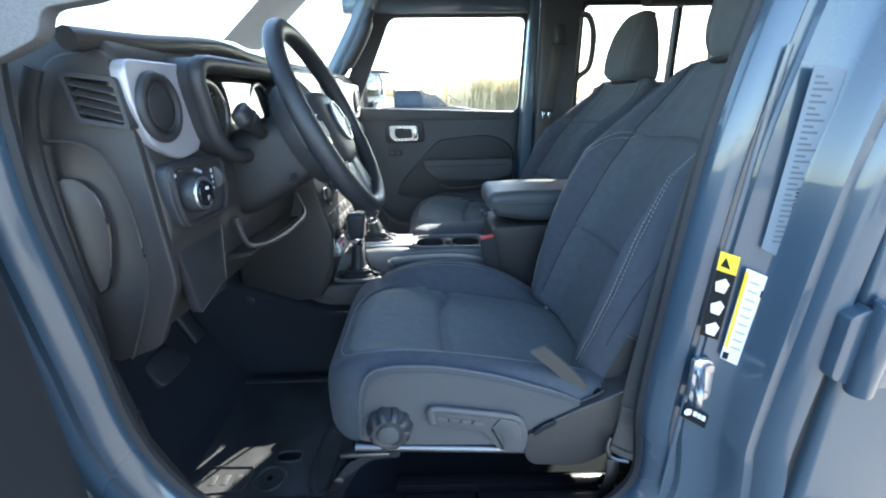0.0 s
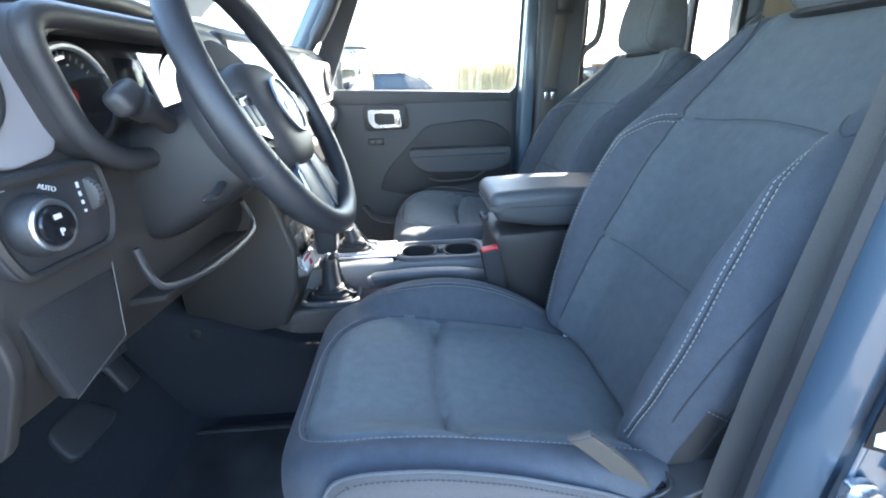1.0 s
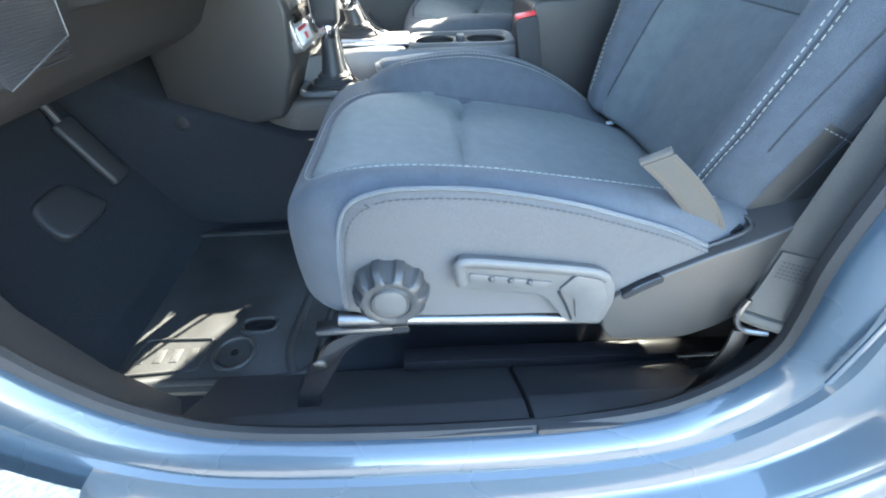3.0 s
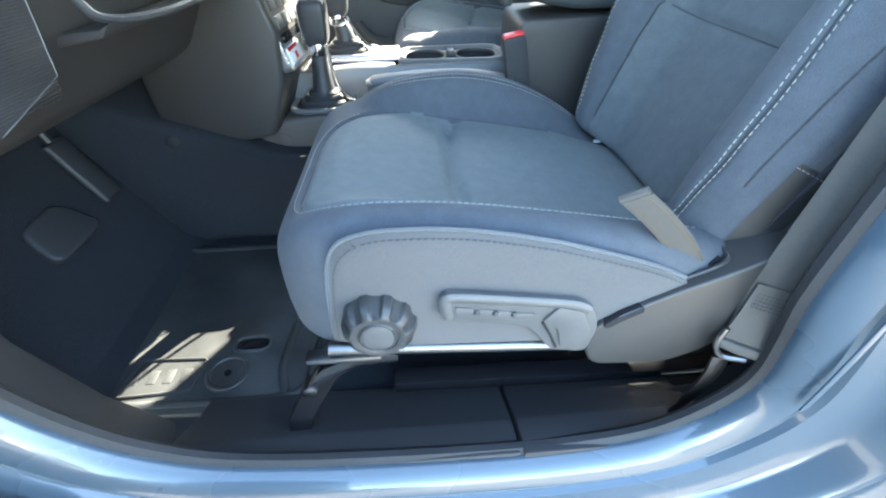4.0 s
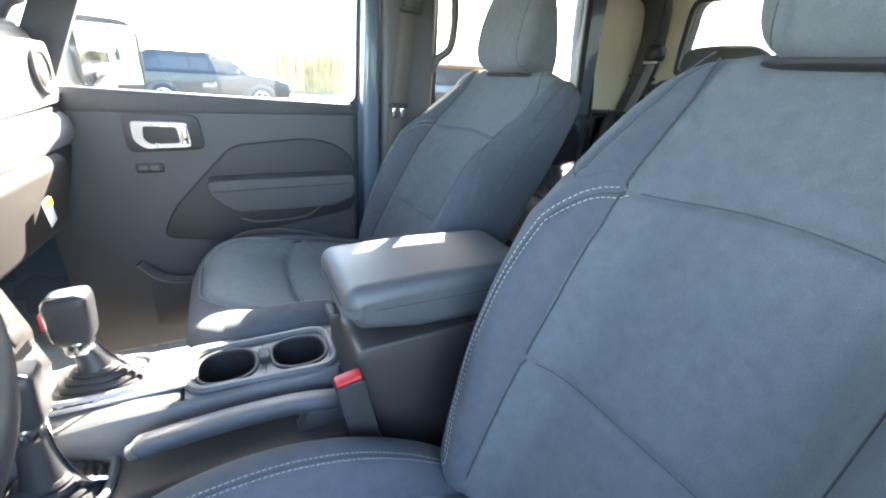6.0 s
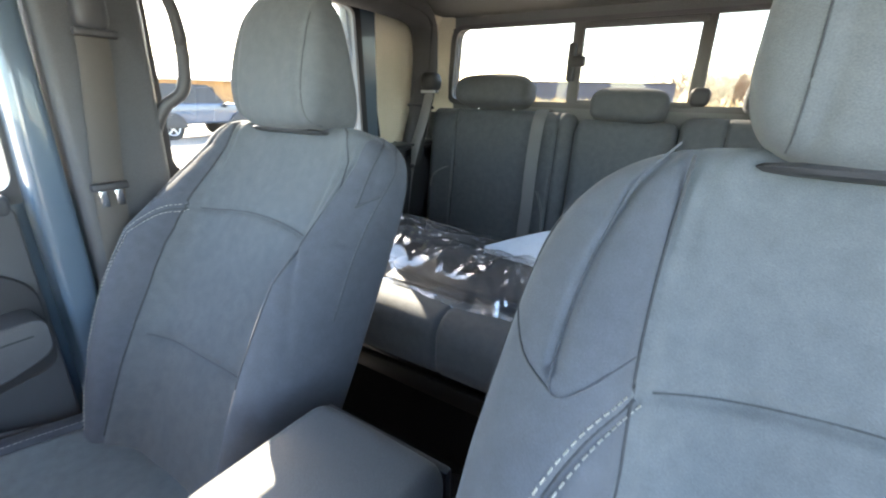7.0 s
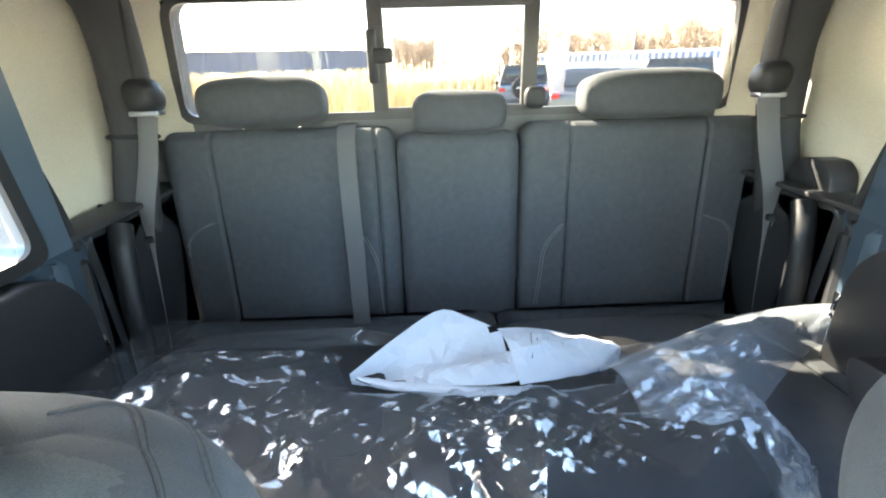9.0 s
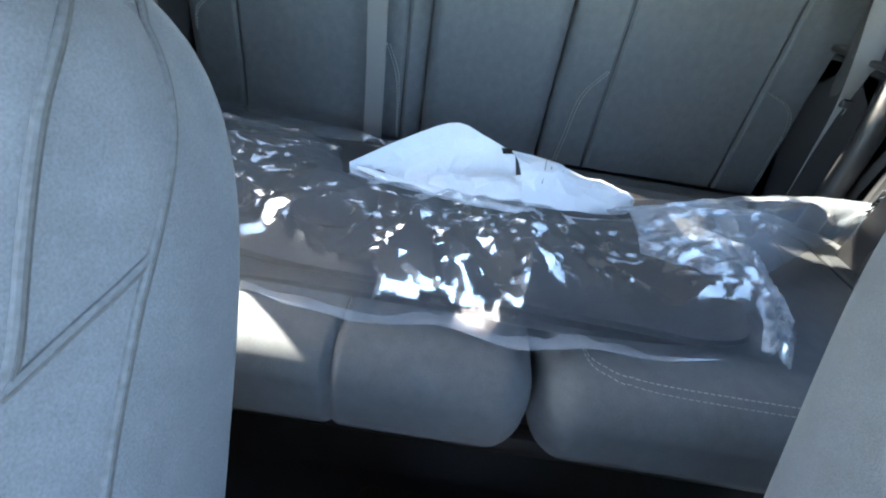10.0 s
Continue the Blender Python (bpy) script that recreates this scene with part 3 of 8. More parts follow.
# front pillars and windshield
for s in (-1, 1):
    dx = 0.045 if s > 0 else -0.075
    bm = bmesh.new()
    tube(bm, smooth_path([(-0.80 + dx, s * 0.715, 0.72), (-0.735 + dx, s * 0.705, 0.84), (-0.62 + dx, s * 0.69, 1.02), (-0.545 + dx, s * 0.675, 1.15)], 5), 0.036, seg=12, flat=1.0, power=2.8, up=(0, 1, 0))
    ap = tagged(part("front_pillar", bm, PAINTIN), "blue-grey front roof pillar beside the windshield", "pillar", "front pillars", "structure")
    if s < 0:
        bm = bmesh.new()
        prism(bm, round_poly([(-0.83, 0.79), (-0.735, 0.815), (-0.690, 0.834), (-0.680, 0.860), (-0.625, 0.868), (-0.590, 0.885), (-0.54, 1.12), (-0.76, 1.12)], 0.012, 4), "y", -0.712, -0.690, 0.006, 3)
        part("pillar_trim", bm, HEADLINER, ap, "grey moulded pillar trim")
        continue
    bm = bmesh.new()
    tube(bm, smooth_path([(-0.68 + dx, s * 0.655, 0.86), (-0.625 + dx, s * 0.635, 0.93), (-0.575 + dx, s * 0.63, 1.01), (-0.545 + dx, s * 0.645, 1.09)], 5), [0.014] * 3 + [0.024] * 10 + [0.016] * 3, seg=12, up=(0, 1, 0))
    part("grab_handle", bm, PLASTIC, ap, "black pillar grab handle")
bm = bmesh.new()
prism(bm, [(-0.94, 0.83), (-0.935, 0.83), (-0.565, 1.15), (-0.57, 1.15)], "y", -0.70, 0.70)
tagged(part("windshield", bm, PANE, shadow=False), "clear flat windshield with bright daylight behind", "windshield", kind="structure")
bm = bmesh.new()
rbox(bm, (-0.52, 0, 1.165), (0.12, 1.40, 0.06), 0.02, 3)
tagged(part("header_trim", bm, HEADLINER), "dark header trim above the windshield", "trim", kind="structure")
bm = bmesh.new()
prism(bm, [(-0.53, 1.15), (-0.53, 1.22), (1.47, 1.22), (1.47, 1.15), (0.9, 1.165), (0.0, 1.165)], "y", -0.80, 0.80, 0.006)
tagged(part("ceiling", bm, HEADLINER), "dark grey roof lining of the cab", "ceiling", kind="structure")

# cowl and firewall close the front
bm = bmesh.new()
prism(bm, [(-1.10, -0.1), (-1.10, 0.83), (-0.90, 0.835), (-0.90, 0.80), (-1.06, 0.78), (-1.06, -0.1)], "y", -0.74, 0.74)
tagged(part("firewall", bm, PLASTIC), "black cowl and firewall ahead of the dashboard", "firewall", kind="structure")
bm = bmesh.new()
prism(bm, [(-1.10, 0.83), (-0.90, 0.838), (-0.95, 0.80), (-2.3, 0.70), (-2.3, 0.62)], "y", -0.70, 0.70, 0.02)
tagged(part("hood", bm, PAINT), "blue-grey truck hood ahead of the windshield", "hood", kind="structure")

# rear wall with the three-pane sliding window
bm = bmesh.new()
frame_plate(bm, round_poly([(-0.79, 0.0), (0.79, 0.0), (0.79, 1.17), (-0.79, 1.17)], 0.004), round_poly([(-0.685, 0.855), (0.672, 0.855), (0.652, 1.118), (-0.662, 1.118)], 0.04), "x", 1.405, 1.46)
wall_rear = tagged(part("wall_rear", bm, HEADLINER), "dark grey rear wall of the cab", "wall", kind="structure")
win = thing("window_1", "three-pane sliding rear window in a black frame", "window", kind="structure")
bm = bmesh.new()
frame_plate(bm, round_poly([(-0.69, 0.850), (0.677, 0.850), (0.658, 1.122), (-0.667, 1.122)], 0.05), round_poly([(-0.67, 0.868), (0.657, 0.868), (0.638, 1.108), (-0.648, 1.108)], 0.035), "x", 1.385, 1.403)
part("window_frame", bm, SHIELD, win)
bm = bmesh.new()
for y in (0.187, -0.172):
    rbox(bm, (1.394, y, 0.985), (0.016, 0.036, 0.25), 0.003)
rbox(bm, (1.390, 0.0, 1.098), (0.012, 0.34, 0.02), 0.003)
rbox(bm, (1.390, 0.0, 0.869), (0.012, 0.34, 0.016), 0.003)
part("slider_frame", bm, GREYPL, win)
for y0, y1 in ((-0.67, -0.19), (-0.154, 0.169), (0.205, 0.66)):
    bm = bmesh.new()
    rbox(bm, (1.398, (y0 + y1) / 2, 0.99), (0.004, y1 - y0, 0.25), 0.001, 1)
    part("pane", bm, REARGLASS, win)
bm = bmesh.new()
rbox(bm, (1.372, 0.196, 0.99), (0.024, 0.024, 0.115), 0.006)
rbox(bm, (1.362, 0.172, 0.992), (0.022, 0.045, 0.032), 0.006)
part("latch", bm, PLASTIC, win, "black sliding-window latch")
bm = bmesh.new()
pillow(bm, (1.372, -0.185, 0.892), (0.016, 0.026, 0.026), 4, 3, (20, 12))
part("stop_block", bm, PLASTIC, win)
for s in (-1, 1):
    bm = bmesh.new()
    rows = [[(1.37 + 0.03 * i / 3 - 0.01, s * (0.655 + 0.085 * (3 - i) / 3), 0.82 + 0.34 * j / 8) for i in range(4)] for j in range(9)]
    loft(bm, rows, closed=False)
    loft(bm, [[(x + 0.012, y, z) for x, y, z in r] for r in rows], closed=False)
    part("corner_panel", bm, CREAM, wall_rear, "cream hardtop shell corner")

# sill trims in the driver doorway
bm = bmesh.new()
prism(bm, [(-0.545, 0.006), (-0.555, 0.02), (-0.59, 0.034), (-0.65, 0.072), (-0.70, 0.084), (-0.70, 0.0), (-0.60, -0.03)], "x", -0.66, -0.222, 0.004)
sill = tagged(part("sill_trim", bm, PLASTIC), "black plastic door sill plate with a joint", "sill trim", kind="structure")
bm = bmesh.new()
prism(bm, [(-0.545, 0.008), (-0.555, 0.023), (-0.59, 0.037), (-0.65, 0.076), (-0.703, 0.088), (-0.703, 0.0), (-0.60, -0.03)], "x", -0.219, 0.03, 0.004)
part("rear_sill_section", bm, PLASTIC, sill)
# kick panel and rising front corner trim
bm = bmesh.new()
rings = []
for k, (x, z) in enumerate([(-0.66, 0.074), (-0.72, 0.15), (-0.765, 0.26), (-0.785, 0.40), (-0.79, 0.52)]):
    rings.append([(x, -0.70, z), (x + 0.008, -0.66, z - 0.012), (x - 0.03, -0.595, z - 0.04), (x - 0.28, -0.585, z - 0.02 * k), (x - 0.28, -0.70, z)])
loft(bm, rings)
part("kick_panel", bm, PLASTIC, sill, "black plastic kick panel")
# rear corner well where the belt is anchored
bm = bmesh.new()
rings = []
for x, z, y0 in [(-0.03, 0.03, -0.60), (0.03, 0.06, -0.615), (0.07, 0.14, -0.63), (0.08, 0.26, -0.64), (0.09, 0.40, -0.645)]:
    rings.append([(x, -0.70, z), (x, y0, z), (x + 0.12, y0 + 0.01, z), (x + 0.12, -0.70, z)])
loft(bm, rings)
part("belt_well", bm, RUBBER, sill)

from mathutils.bvhtree import BVHTree
# ---- front seats ----
LEAN = radians(25)


def cushion_top(x, y):
    """Height of the seat cushion's top, seat axes."""
    z = (0.343 if OUTER[0] < 0 else 0.360) - (x + 0.45) * 0.195
    if y * OUTER[0] > 0:
        z += (0.070 if OUTER[0] < 0 else 0.046) / (1 + math.exp(-(abs(y) - 0.165) / 0.017)) * (1 - math.exp(-max(0, x + 0.49) / 0.085))
    else:
        z += (0.076 if OUTER[0] < 0 else 0.048) / (1 + math.exp(-(abs(y) - 0.172) / 0.009)) * math.sin(math.pi * min(1, max(0, (x + 0.425) / 0.435))) ** 0.8
    return z


OUTER = [1]


def panel_edge(x, y):
    """Signed distance to the seam round the cushion's top panel; its inboard front corner is the rounder one."""
    q = y * OUTER[0]
    r, half = (0.085, 0.190) if q > 0 else (0.140, 0.158)
    qx, qy = abs(x + 0.20) - 0.266 + r, abs(q) - half + r
    if x > -0.20:
        qx = -1.0
    return math.hypot(max(qx, 0), max(qy, 0)) + min(max(qx, qy), 0) - r


def panel_line(off=0.0, rear=-0.03, n=90):
    """The seam's outline on plan, from the outboard rear round the front to the inboard rear, pushed out by off."""
    pts = []
    ro, ri, f = 0.085 + off, 0.140 + off, 0.466
    for k in range(n // 3):
        pts.append((rear + (-f + 0.085 - rear) * k / (n // 3), 0.190 + off))
    for k in range(n // 3):
        a = math.pi / 2 * k / (n // 3 - 1)
        pts.append((-f + 0.085 - ro * math.sin(a), 0.105 + ro * math.cos(a)))
    for k in range(n // 3):
        a = math.pi / 2 * k / (n // 3 - 1)
        pts.append((-f + 0.140 - ri * math.cos(a), -0.018 - ri * math.sin(a)))
    pts += [(-f + 0.140 + (rear + f - 0.140) * k / 20, -0.158 - off) for k in range(1, 21)]
    return [(x, q * OUTER[0]) for x, q in pts]


def cushion_w(x):
    """Half width of the cushion on plan, drawn in at its front corners."""
    u = (x + 0.2225) / 0.2825
    return 0.252 * (max(0.02, 1 - abs(u) ** 6) ** 0.30 if u < 0 else max(0.02, 1 - abs(u) ** 9) ** 0.22)


ROUND = [0.0]


def squeeze(x, y):
    """Draws the outboard side in towards the front on a seat with a rounder corner."""
    if ROUND[0] and y * OUTER[0] > 0:
        u = min(1.0, max(0.0, (-0.12 - x) / 0.385))
        return y * (1 - ROUND[0] * (1 - math.sqrt(max(0.0, 1 - u ** 2.4))))
    return y


def cushion_point(x, y, lift=0.0):
    """Place on the cushion's upper side, with its seams and rounded rim."""
    u = (x + 0.2225) / 0.2825
    f = max(0.0, 1 - abs(u) ** 7) ** 0.34
    w = cushion_w(x)
    e = max(0.0, 1 - (abs(y) / w) ** 18) ** 0.29
    d = panel_edge(x, y)
    g = 0.008 * groove(d, 0.0045)
    if d < 0:
        fold = x + 0.278 - 0.02 * (abs(y) / 0.158) ** 4
        g += 0.013 * groove(fold, 0.0050) + 0.004 * groove(fold, 0.018)
        g -= 0.007 * (1 - groove(x + 0.278, 0.05)) * min(1, -d / 0.035)
    z = 0.215 + (cushion_top(x, y) - 0.215) * e * f - g * e * f + 0.0022 * noise.noise(Vector((x * 11, y * 11, 1.7))) * e * f
    return Vector((x, squeeze(x, y), z + lift))


def back_width(h):
    """Half width of the backrest at height h along it."""
    t = min(1, max(0, (h - 0.43) / 0.222))
    if t == 0:
        return 0.226 + 0.026 * math.sin(math.pi / 2 * min(1, h / 0.30))
    return SHOULDER[0] + (0.252 - SHOULDER[0]) * max(0, 1 - t ** SHOULDER[1]) ** 0.5


SPREAD = [0.0, 0.0]
SHOULDER = [0.125, 3.6]


def spread_at(y):
    """How far out the bolster seams run: inboard and outboard differ."""
    return SPREAD[0] if y * OUTER[0] < 0 else SPREAD[1]


def main_seam(h, y):
    return 0.139 + spread_at(y) + 0.007 * math.sin(math.pi * min(1, max(0, (h - 0.40) / 0.25)))


LEAF = [(0.152, 0.640), (0.176, 0.602), (0.190, 0.545), (0.194, 0.490), (0.192, 0.452), (0.184, 0.440), (0.168, 0.450), (0.146, 0.476)]
TWIN = [(0.141, 0.448), (0.160, 0.420), (0.177, 0.375), (0.189, 0.300), (0.195, 0.200), (0.187, 0.110), (0.172, 0.030)]


def along(line, h, y):
    """How far out a line of (y, h) points stands at height h, or None past its ends."""
    for (a, b), (c, d) in zip(line, line[1:]):
        if min(b, d) <= h <= max(b, d) and b != d:
            return spread_at(y) + a + (c - a) * (h - b) / (d - b)
    return None


def back_depth(y, h):
    """How far the backrest's front stands before its middle plane."""
    w = back_width(h)
    a = abs(y) / w
    d = 0.050 + 0.014 * math.sin(math.pi * min(1, h / 0.6))
    lobe = 0.062 + 0.040 * math.sin(math.pi * min(1, max(0, h / 0.62)))
    d += lobe / (1 + math.exp(-(a - 0.55 - 2.6 * spread_at(y)) / 0.048)) * (1 - 0.70 * min(1, max(0, (h - 0.38) / 0.20)))
    seam = main_seam(h, y)
    d -= 0.008 * groove(abs(y) - seam, 0.0050) + 0.006 * groove(abs(y) - seam + 0.012, 0.009)
    for line, deep in ((LEAF[:5], 0.006), (TWIN, 0.004)):
        m = along(line, h, y)
        if m is not None:
            d -= deep * groove(abs(y) - m, 0.0045)
    d -= 0.004 * groove(abs(y) - 0.972 * w, 0.004)
    if abs(y) < seam:
        d -= 0.006 * groove(h - (0.470 - 0.9 * y * y), 0.0055) + 0.005 * groove(h - 0.214, 0.0055)
    return d + 0.002 * noise.noise(Vector((y * 10, h * 10, 6.1))) + 0.0014 * noise.noise(Vector((y * 34, h * 22, 2.6)))


def back_point(y, h, lift=0.0):
    """Place on the backrest's front, seat axes."""
    d = back_depth(y, h) + lift
    e = max(0.0, 1 - (abs(y) / back_width(h)) ** 7)
    d = d * e ** 0.36
    o = Vector((0.052, 0, 0.245))
    up, ahead = Vector((math.sin(LEAN), 0, math.cos(LEAN))), Vector((-math.cos(LEAN), 0, math.sin(LEAN)))
    return o + up * h + ahead * d + Vector((0, y, 0))


def front_seat(s, at, label, tilt=0.0, slide=(0.0, 0.0), rear=0.105, spread=(0.0, 0.0), square=(0.62, 0.45), crown=0.070, crest=0.55, shoulder=(0.125, 3.6), head_at=(0.0, 0.0), wedge=(0.0, 0.0)):
    """Bucket seat; s: the side of its outboard face; spread: how far out its bolster seams run, inboard and outboard."""
    SPREAD[:] = spread
    OUTER[0] = s
    ROUND[0] = 0.42 if s > 0 else 0.0
    SHOULDER[:] = shoulder
    seat = thing("bucket_seat", label, "car seat", "front seats", at=at)
    # cushion
    bm = bmesh.new()
    rings = []
    for j in range(121):
        t = -1 + 2 * j / 120
        x = -0.2225 + 0.2824 * sup(math.sin(t * math.pi / 2), 0.85)
        w = cushion_w(x)
        ring = [cushion_point(x, w * 0.9995 * sup(math.sin(math.pi / 2 * (-1 + 2 * i / 130)), 0.85)) for i in range(131)]
        ring += [Vector((x, squeeze(x, w * k), 0.214 - 0.012 * (1 - abs(k)))) for k in (0.98, 0.5, -0.5, -0.98)]
        rings.append(ring)
    loft(bm, rings)
    bmesh.ops.triangulate(bm, faces=[f for f in bm.faces if len(f.verts) > 4])
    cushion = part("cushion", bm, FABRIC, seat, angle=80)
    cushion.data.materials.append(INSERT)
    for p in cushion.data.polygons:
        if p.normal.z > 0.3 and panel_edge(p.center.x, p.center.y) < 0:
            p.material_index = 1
    bm = bmesh.new()
    dashes(bm, [cushion_point(x, y, 0.0010) for x, y in panel_line(0.0075)[:78]], 0.0072, 0.0046, 0.0006)
    for q in (0.190, 0.197):
        dashes(bm, [cushion_point(-0.365 + 0.34 * i / 60, -s * q, 0.0008) for i in range(61)], 0.0065, 0.0042, 0.0005)
    tagged(part("stitching", bm, DULLTHREAD, cushion, "pale stitching"), kind="stuff")
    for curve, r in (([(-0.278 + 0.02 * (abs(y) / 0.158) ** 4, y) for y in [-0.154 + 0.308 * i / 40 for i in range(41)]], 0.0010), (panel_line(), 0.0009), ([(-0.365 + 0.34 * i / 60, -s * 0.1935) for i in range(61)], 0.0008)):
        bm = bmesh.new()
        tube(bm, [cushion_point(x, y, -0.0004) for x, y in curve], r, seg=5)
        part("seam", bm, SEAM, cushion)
    # outboard side fabric, padded, tucked in under its piped edge
    edge = smooth_path([(-0.428, 0, 0.232), (-0.424, 0, 0.285), (-0.417, 0, 0.331), (-0.404, 0, 0.358), (-0.380, 0, 0.371), (-0.347, 0, 0.375), (-0.285, 0, 0.371), (-0.209, 0, 0.354), (-0.154, 0, 0.336), (-0.100, 0, 0.316), (-0.060, 0, 0.296)], 8)
    low = [(-0.428, 0.228), (-0.30, 0.222), (-0.13, 0.214), (-0.060, 0.262)]
    bm = bmesh.new()
    rings = []
    for k, p in enumerate(edge):
        t = k / (len(edge) - 1)
        j = min(2, int(t * 3))
        b = t * 3 - j
        bx, bz = low[j][0] + (low[j + 1][0] - low[j][0]) * b, low[j][1] + (low[j + 1][1] - low[j][1]) * b
        rings.append([(p.x + (bx - p.x) * v, squeeze(p.x + (bx - p.x) * v, s) * (cushion_w(p.x + (bx - p.x) * v) - 0.0045 + 0.0075 * (1 - (1 - min(1, v / 0.10)) ** 2) + 0.0010 * noise.noise(Vector((p.x * 14, v * 3, 5.1)))), p.z + (bz - p.z) * v) for v in [0.0, 0.015, 0.03, 0.06, 0.10, 0.15, 0.25, 0.4, 0.55, 0.7, 0.85, 1.0]])
    loft(bm, rings, closed=False)
    part("side_panel", bm, VALANCE, seat, "light grey fabric side panel", angle=80)
    bm = bmesh.new()
    tube(bm, [(p.x, squeeze(p.x, s) * (cushion_w(p.x) - 0.002), p.z + 0.0005) for p in edge], 0.0019, seg=8)
    part("piping", bm, BOLSTER, seat)
    bm = bmesh.new()
    dashes(bm, [(p.x + 0.0065 * (1 if k < 30 else 0.25), squeeze(p.x + 0.0065, s) * (cushion_w(p.x + 0.0065) + 0.0030), p.z - 0.0068 * min(1, k / 24)) for k, p in enumerate(edge)], 0.0062, 0.0036, 0.0006)
    tagged(part("side_stitching", bm, SEAM, seat), kind="stuff")
    # height dial
    dial = bmesh.new()
    cx, cz = -0.374, 0.265
    rings = []
    for yy, rim, deep in ((0.250, 0.0370, 0.0), (0.2515, 0.0385, 0.0020), (0.262, 0.0380, 0.0048), (0.270, 0.0350, 0.0050), (0.2755, 0.0305, 0.0030), (0.2770, 0.0275, 0.0), (0.2770, 0.0225, 0.0), (0.2755, 0.0205, 0.0), (0.2750, 0.0195, 0.0), (0.2770, 0.0180, 0.0), (0.2755, 0.0120, 0.0), (0.2745, 0.0040, 0.0)):
        ring = []
        for k in range(120):
            a = 2 * math.pi * k / 120
            r = rim - deep * min(1.0, max(0.0, 0.62 - 1.5 * math.cos(10 * a)))
            ring.append((cx + r * math.cos(a), s * yy, cz + r * math.sin(a)))
        rings.append(ring)
    loft(dial, rings)
    bmesh.ops.triangulate(dial, faces=[f for f in dial.faces if len(f.verts) > 4])
    knob = part("height_dial", dial, SEATTRIM, seat, "ribbed dark grey plastic dial", angle=45)
    bm = bmesh.new()
    tube(bm, [(cx + 0.0205 * math.cos(a), s * 0.2757, cz + 0.0205 * math.sin(a)) for a in [2 * math.pi * k / 48 for k in range(48)]], 0.0009, seg=6, up=(0, 1, 0), loop=True)
    part("dial_groove", bm, PLASTIC, knob)
    bm = bmesh.new()
    pillow(bm, (cx, s * 0.2745, cz), (0.0175, 0.0035, 0.0175), 2, 3, (32, 10))
    part("dial_cap", bm, LEVERPL, knob)
    # recline lever: plate, ridge along its top, recessed grip with dots, raised end
    bm = bmesh.new()
    prism(bm, round_poly([(-0.310, 0.308), (-0.306, 0.270), (-0.222, 0.254), (-0.192, 0.212), (-0.152, 0.204), (-0.145, 0.243), (-0.152, 0.270), (-0.172, 0.284)], 0.010, 4), "y", *sorted((s * 0.246, s * 0.264)), 0.005, 3)
    lever = part("recline_lever", bm, LEVERPL, seat, "grey plastic recline lever")
    bm = bmesh.new()
    tube(bm, smooth_path([(-0.304, s * 0.262, 0.274), (-0.3065, s * 0.263, 0.290), (-0.302, s * 0.263, 0.3015), (-0.25, s * 0.263, 0.2945), (-0.180, s * 0.262, 0.281), (-0.160, s * 0.262, 0.272)], 5), 0.0062, seg=10, flat=0.8, up=(0, 1, 0))
    part("lever_ridge", bm, LEVERPL, lever)
    bm = bmesh.new()
    prism(bm, round_poly([(-0.298, 0.290), (-0.297, 0.277), (-0.224, 0.263), (-0.214, 0.272)], 0.004, 3), "y", *sorted((s * 0.2630, s * 0.2655)), 0.001, 2)
    part("lever_grip", bm, LEVERPL, lever)
    bm = bmesh.new()
    prism(bm, round_poly([(-0.208, 0.262), (-0.193, 0.281), (-0.166, 0.273), (-0.154, 0.243), (-0.160, 0.213), (-0.183, 0.219), (-0.190, 0.250)], 0.004, 3), "y", *sorted((s * 0.262, s * 0.2672)), 0.0022, 2)
    part("lever_end", bm, LEVERPL, lever)
    bm = bmesh.new()
    tube(bm, [(-0.207, s * 0.2645, 0.259), (-0.196, s * 0.2645, 0.238), (-0.187, s * 0.2645, 0.217)], 0.0016, seg=6)
    part("lever_notch", bm, GLOSSBLK, lever)
    bm = bmesh.new()
    for k in range(3):
        pillow(bm, (-0.276 + 0.019 * k, s * 0.2655, 0.2815 - 0.0034 * k), (0.0034, 0.0030, 0.0034), 2, 2, (12, 6))
    part("grip_dots", bm, SEATTRIM, lever)
    # hinge cover with the strap slot in its flat top
    bm = bmesh.new()
    prof = round_poly([(-0.152, 0.205), (-0.152, 0.236), (-0.122, 0.259), (-0.062, 0.291), (-0.021, 0.309), (0.030, 0.336), (0.075, 0.343), (0.082, 0.300), (0.030, 0.238), (-0.010, 0.190), (-0.050, 0.170), (-0.138, 0.176)], 0.016, 4)
    prism(bm, prof, "y", *sorted((s * 0.198, s * 0.262)), 0.009, 3)
    hinge = part("hinge_cover", bm, COVERPL, seat, "dark plastic recliner cover")
    turn = pose(-0.048, s * 0.234, 0.2985, 0, -24, 0)
    bm = bmesh.new()
    rbox(bm, (0, 0, 0), (0.056, 0.018, 0.006), 0.0028, 2)
    bmesh.ops.transform(bm, matrix=turn, verts=bm.verts)
    part("strap_slot", bm, GLOSSBLK, hinge)
    bm = bmesh.new()
    tube(bm, [turn @ Vector((0.036 * sup(math.cos(a), 0.6), 0.0155 * sup(math.sin(a), 0.7), 0.0012)) for a in [2 * math.pi * k / 36 for k in range(36)]], 0.0024, seg=8, loop=True)
    part("slot_rim", bm, COVERPL, hinge)
    bm = bmesh.new()
    prism(bm, round_poly([(-0.140, 0.2455), (-0.122, 0.2595), (-0.102, 0.2705), (-0.098, 0.262), (-0.118, 0.250), (-0.134, 0.238)], 0.004, 3), "y", *sorted((s * 0.236, s * 0.2632)), 0.001, 1)
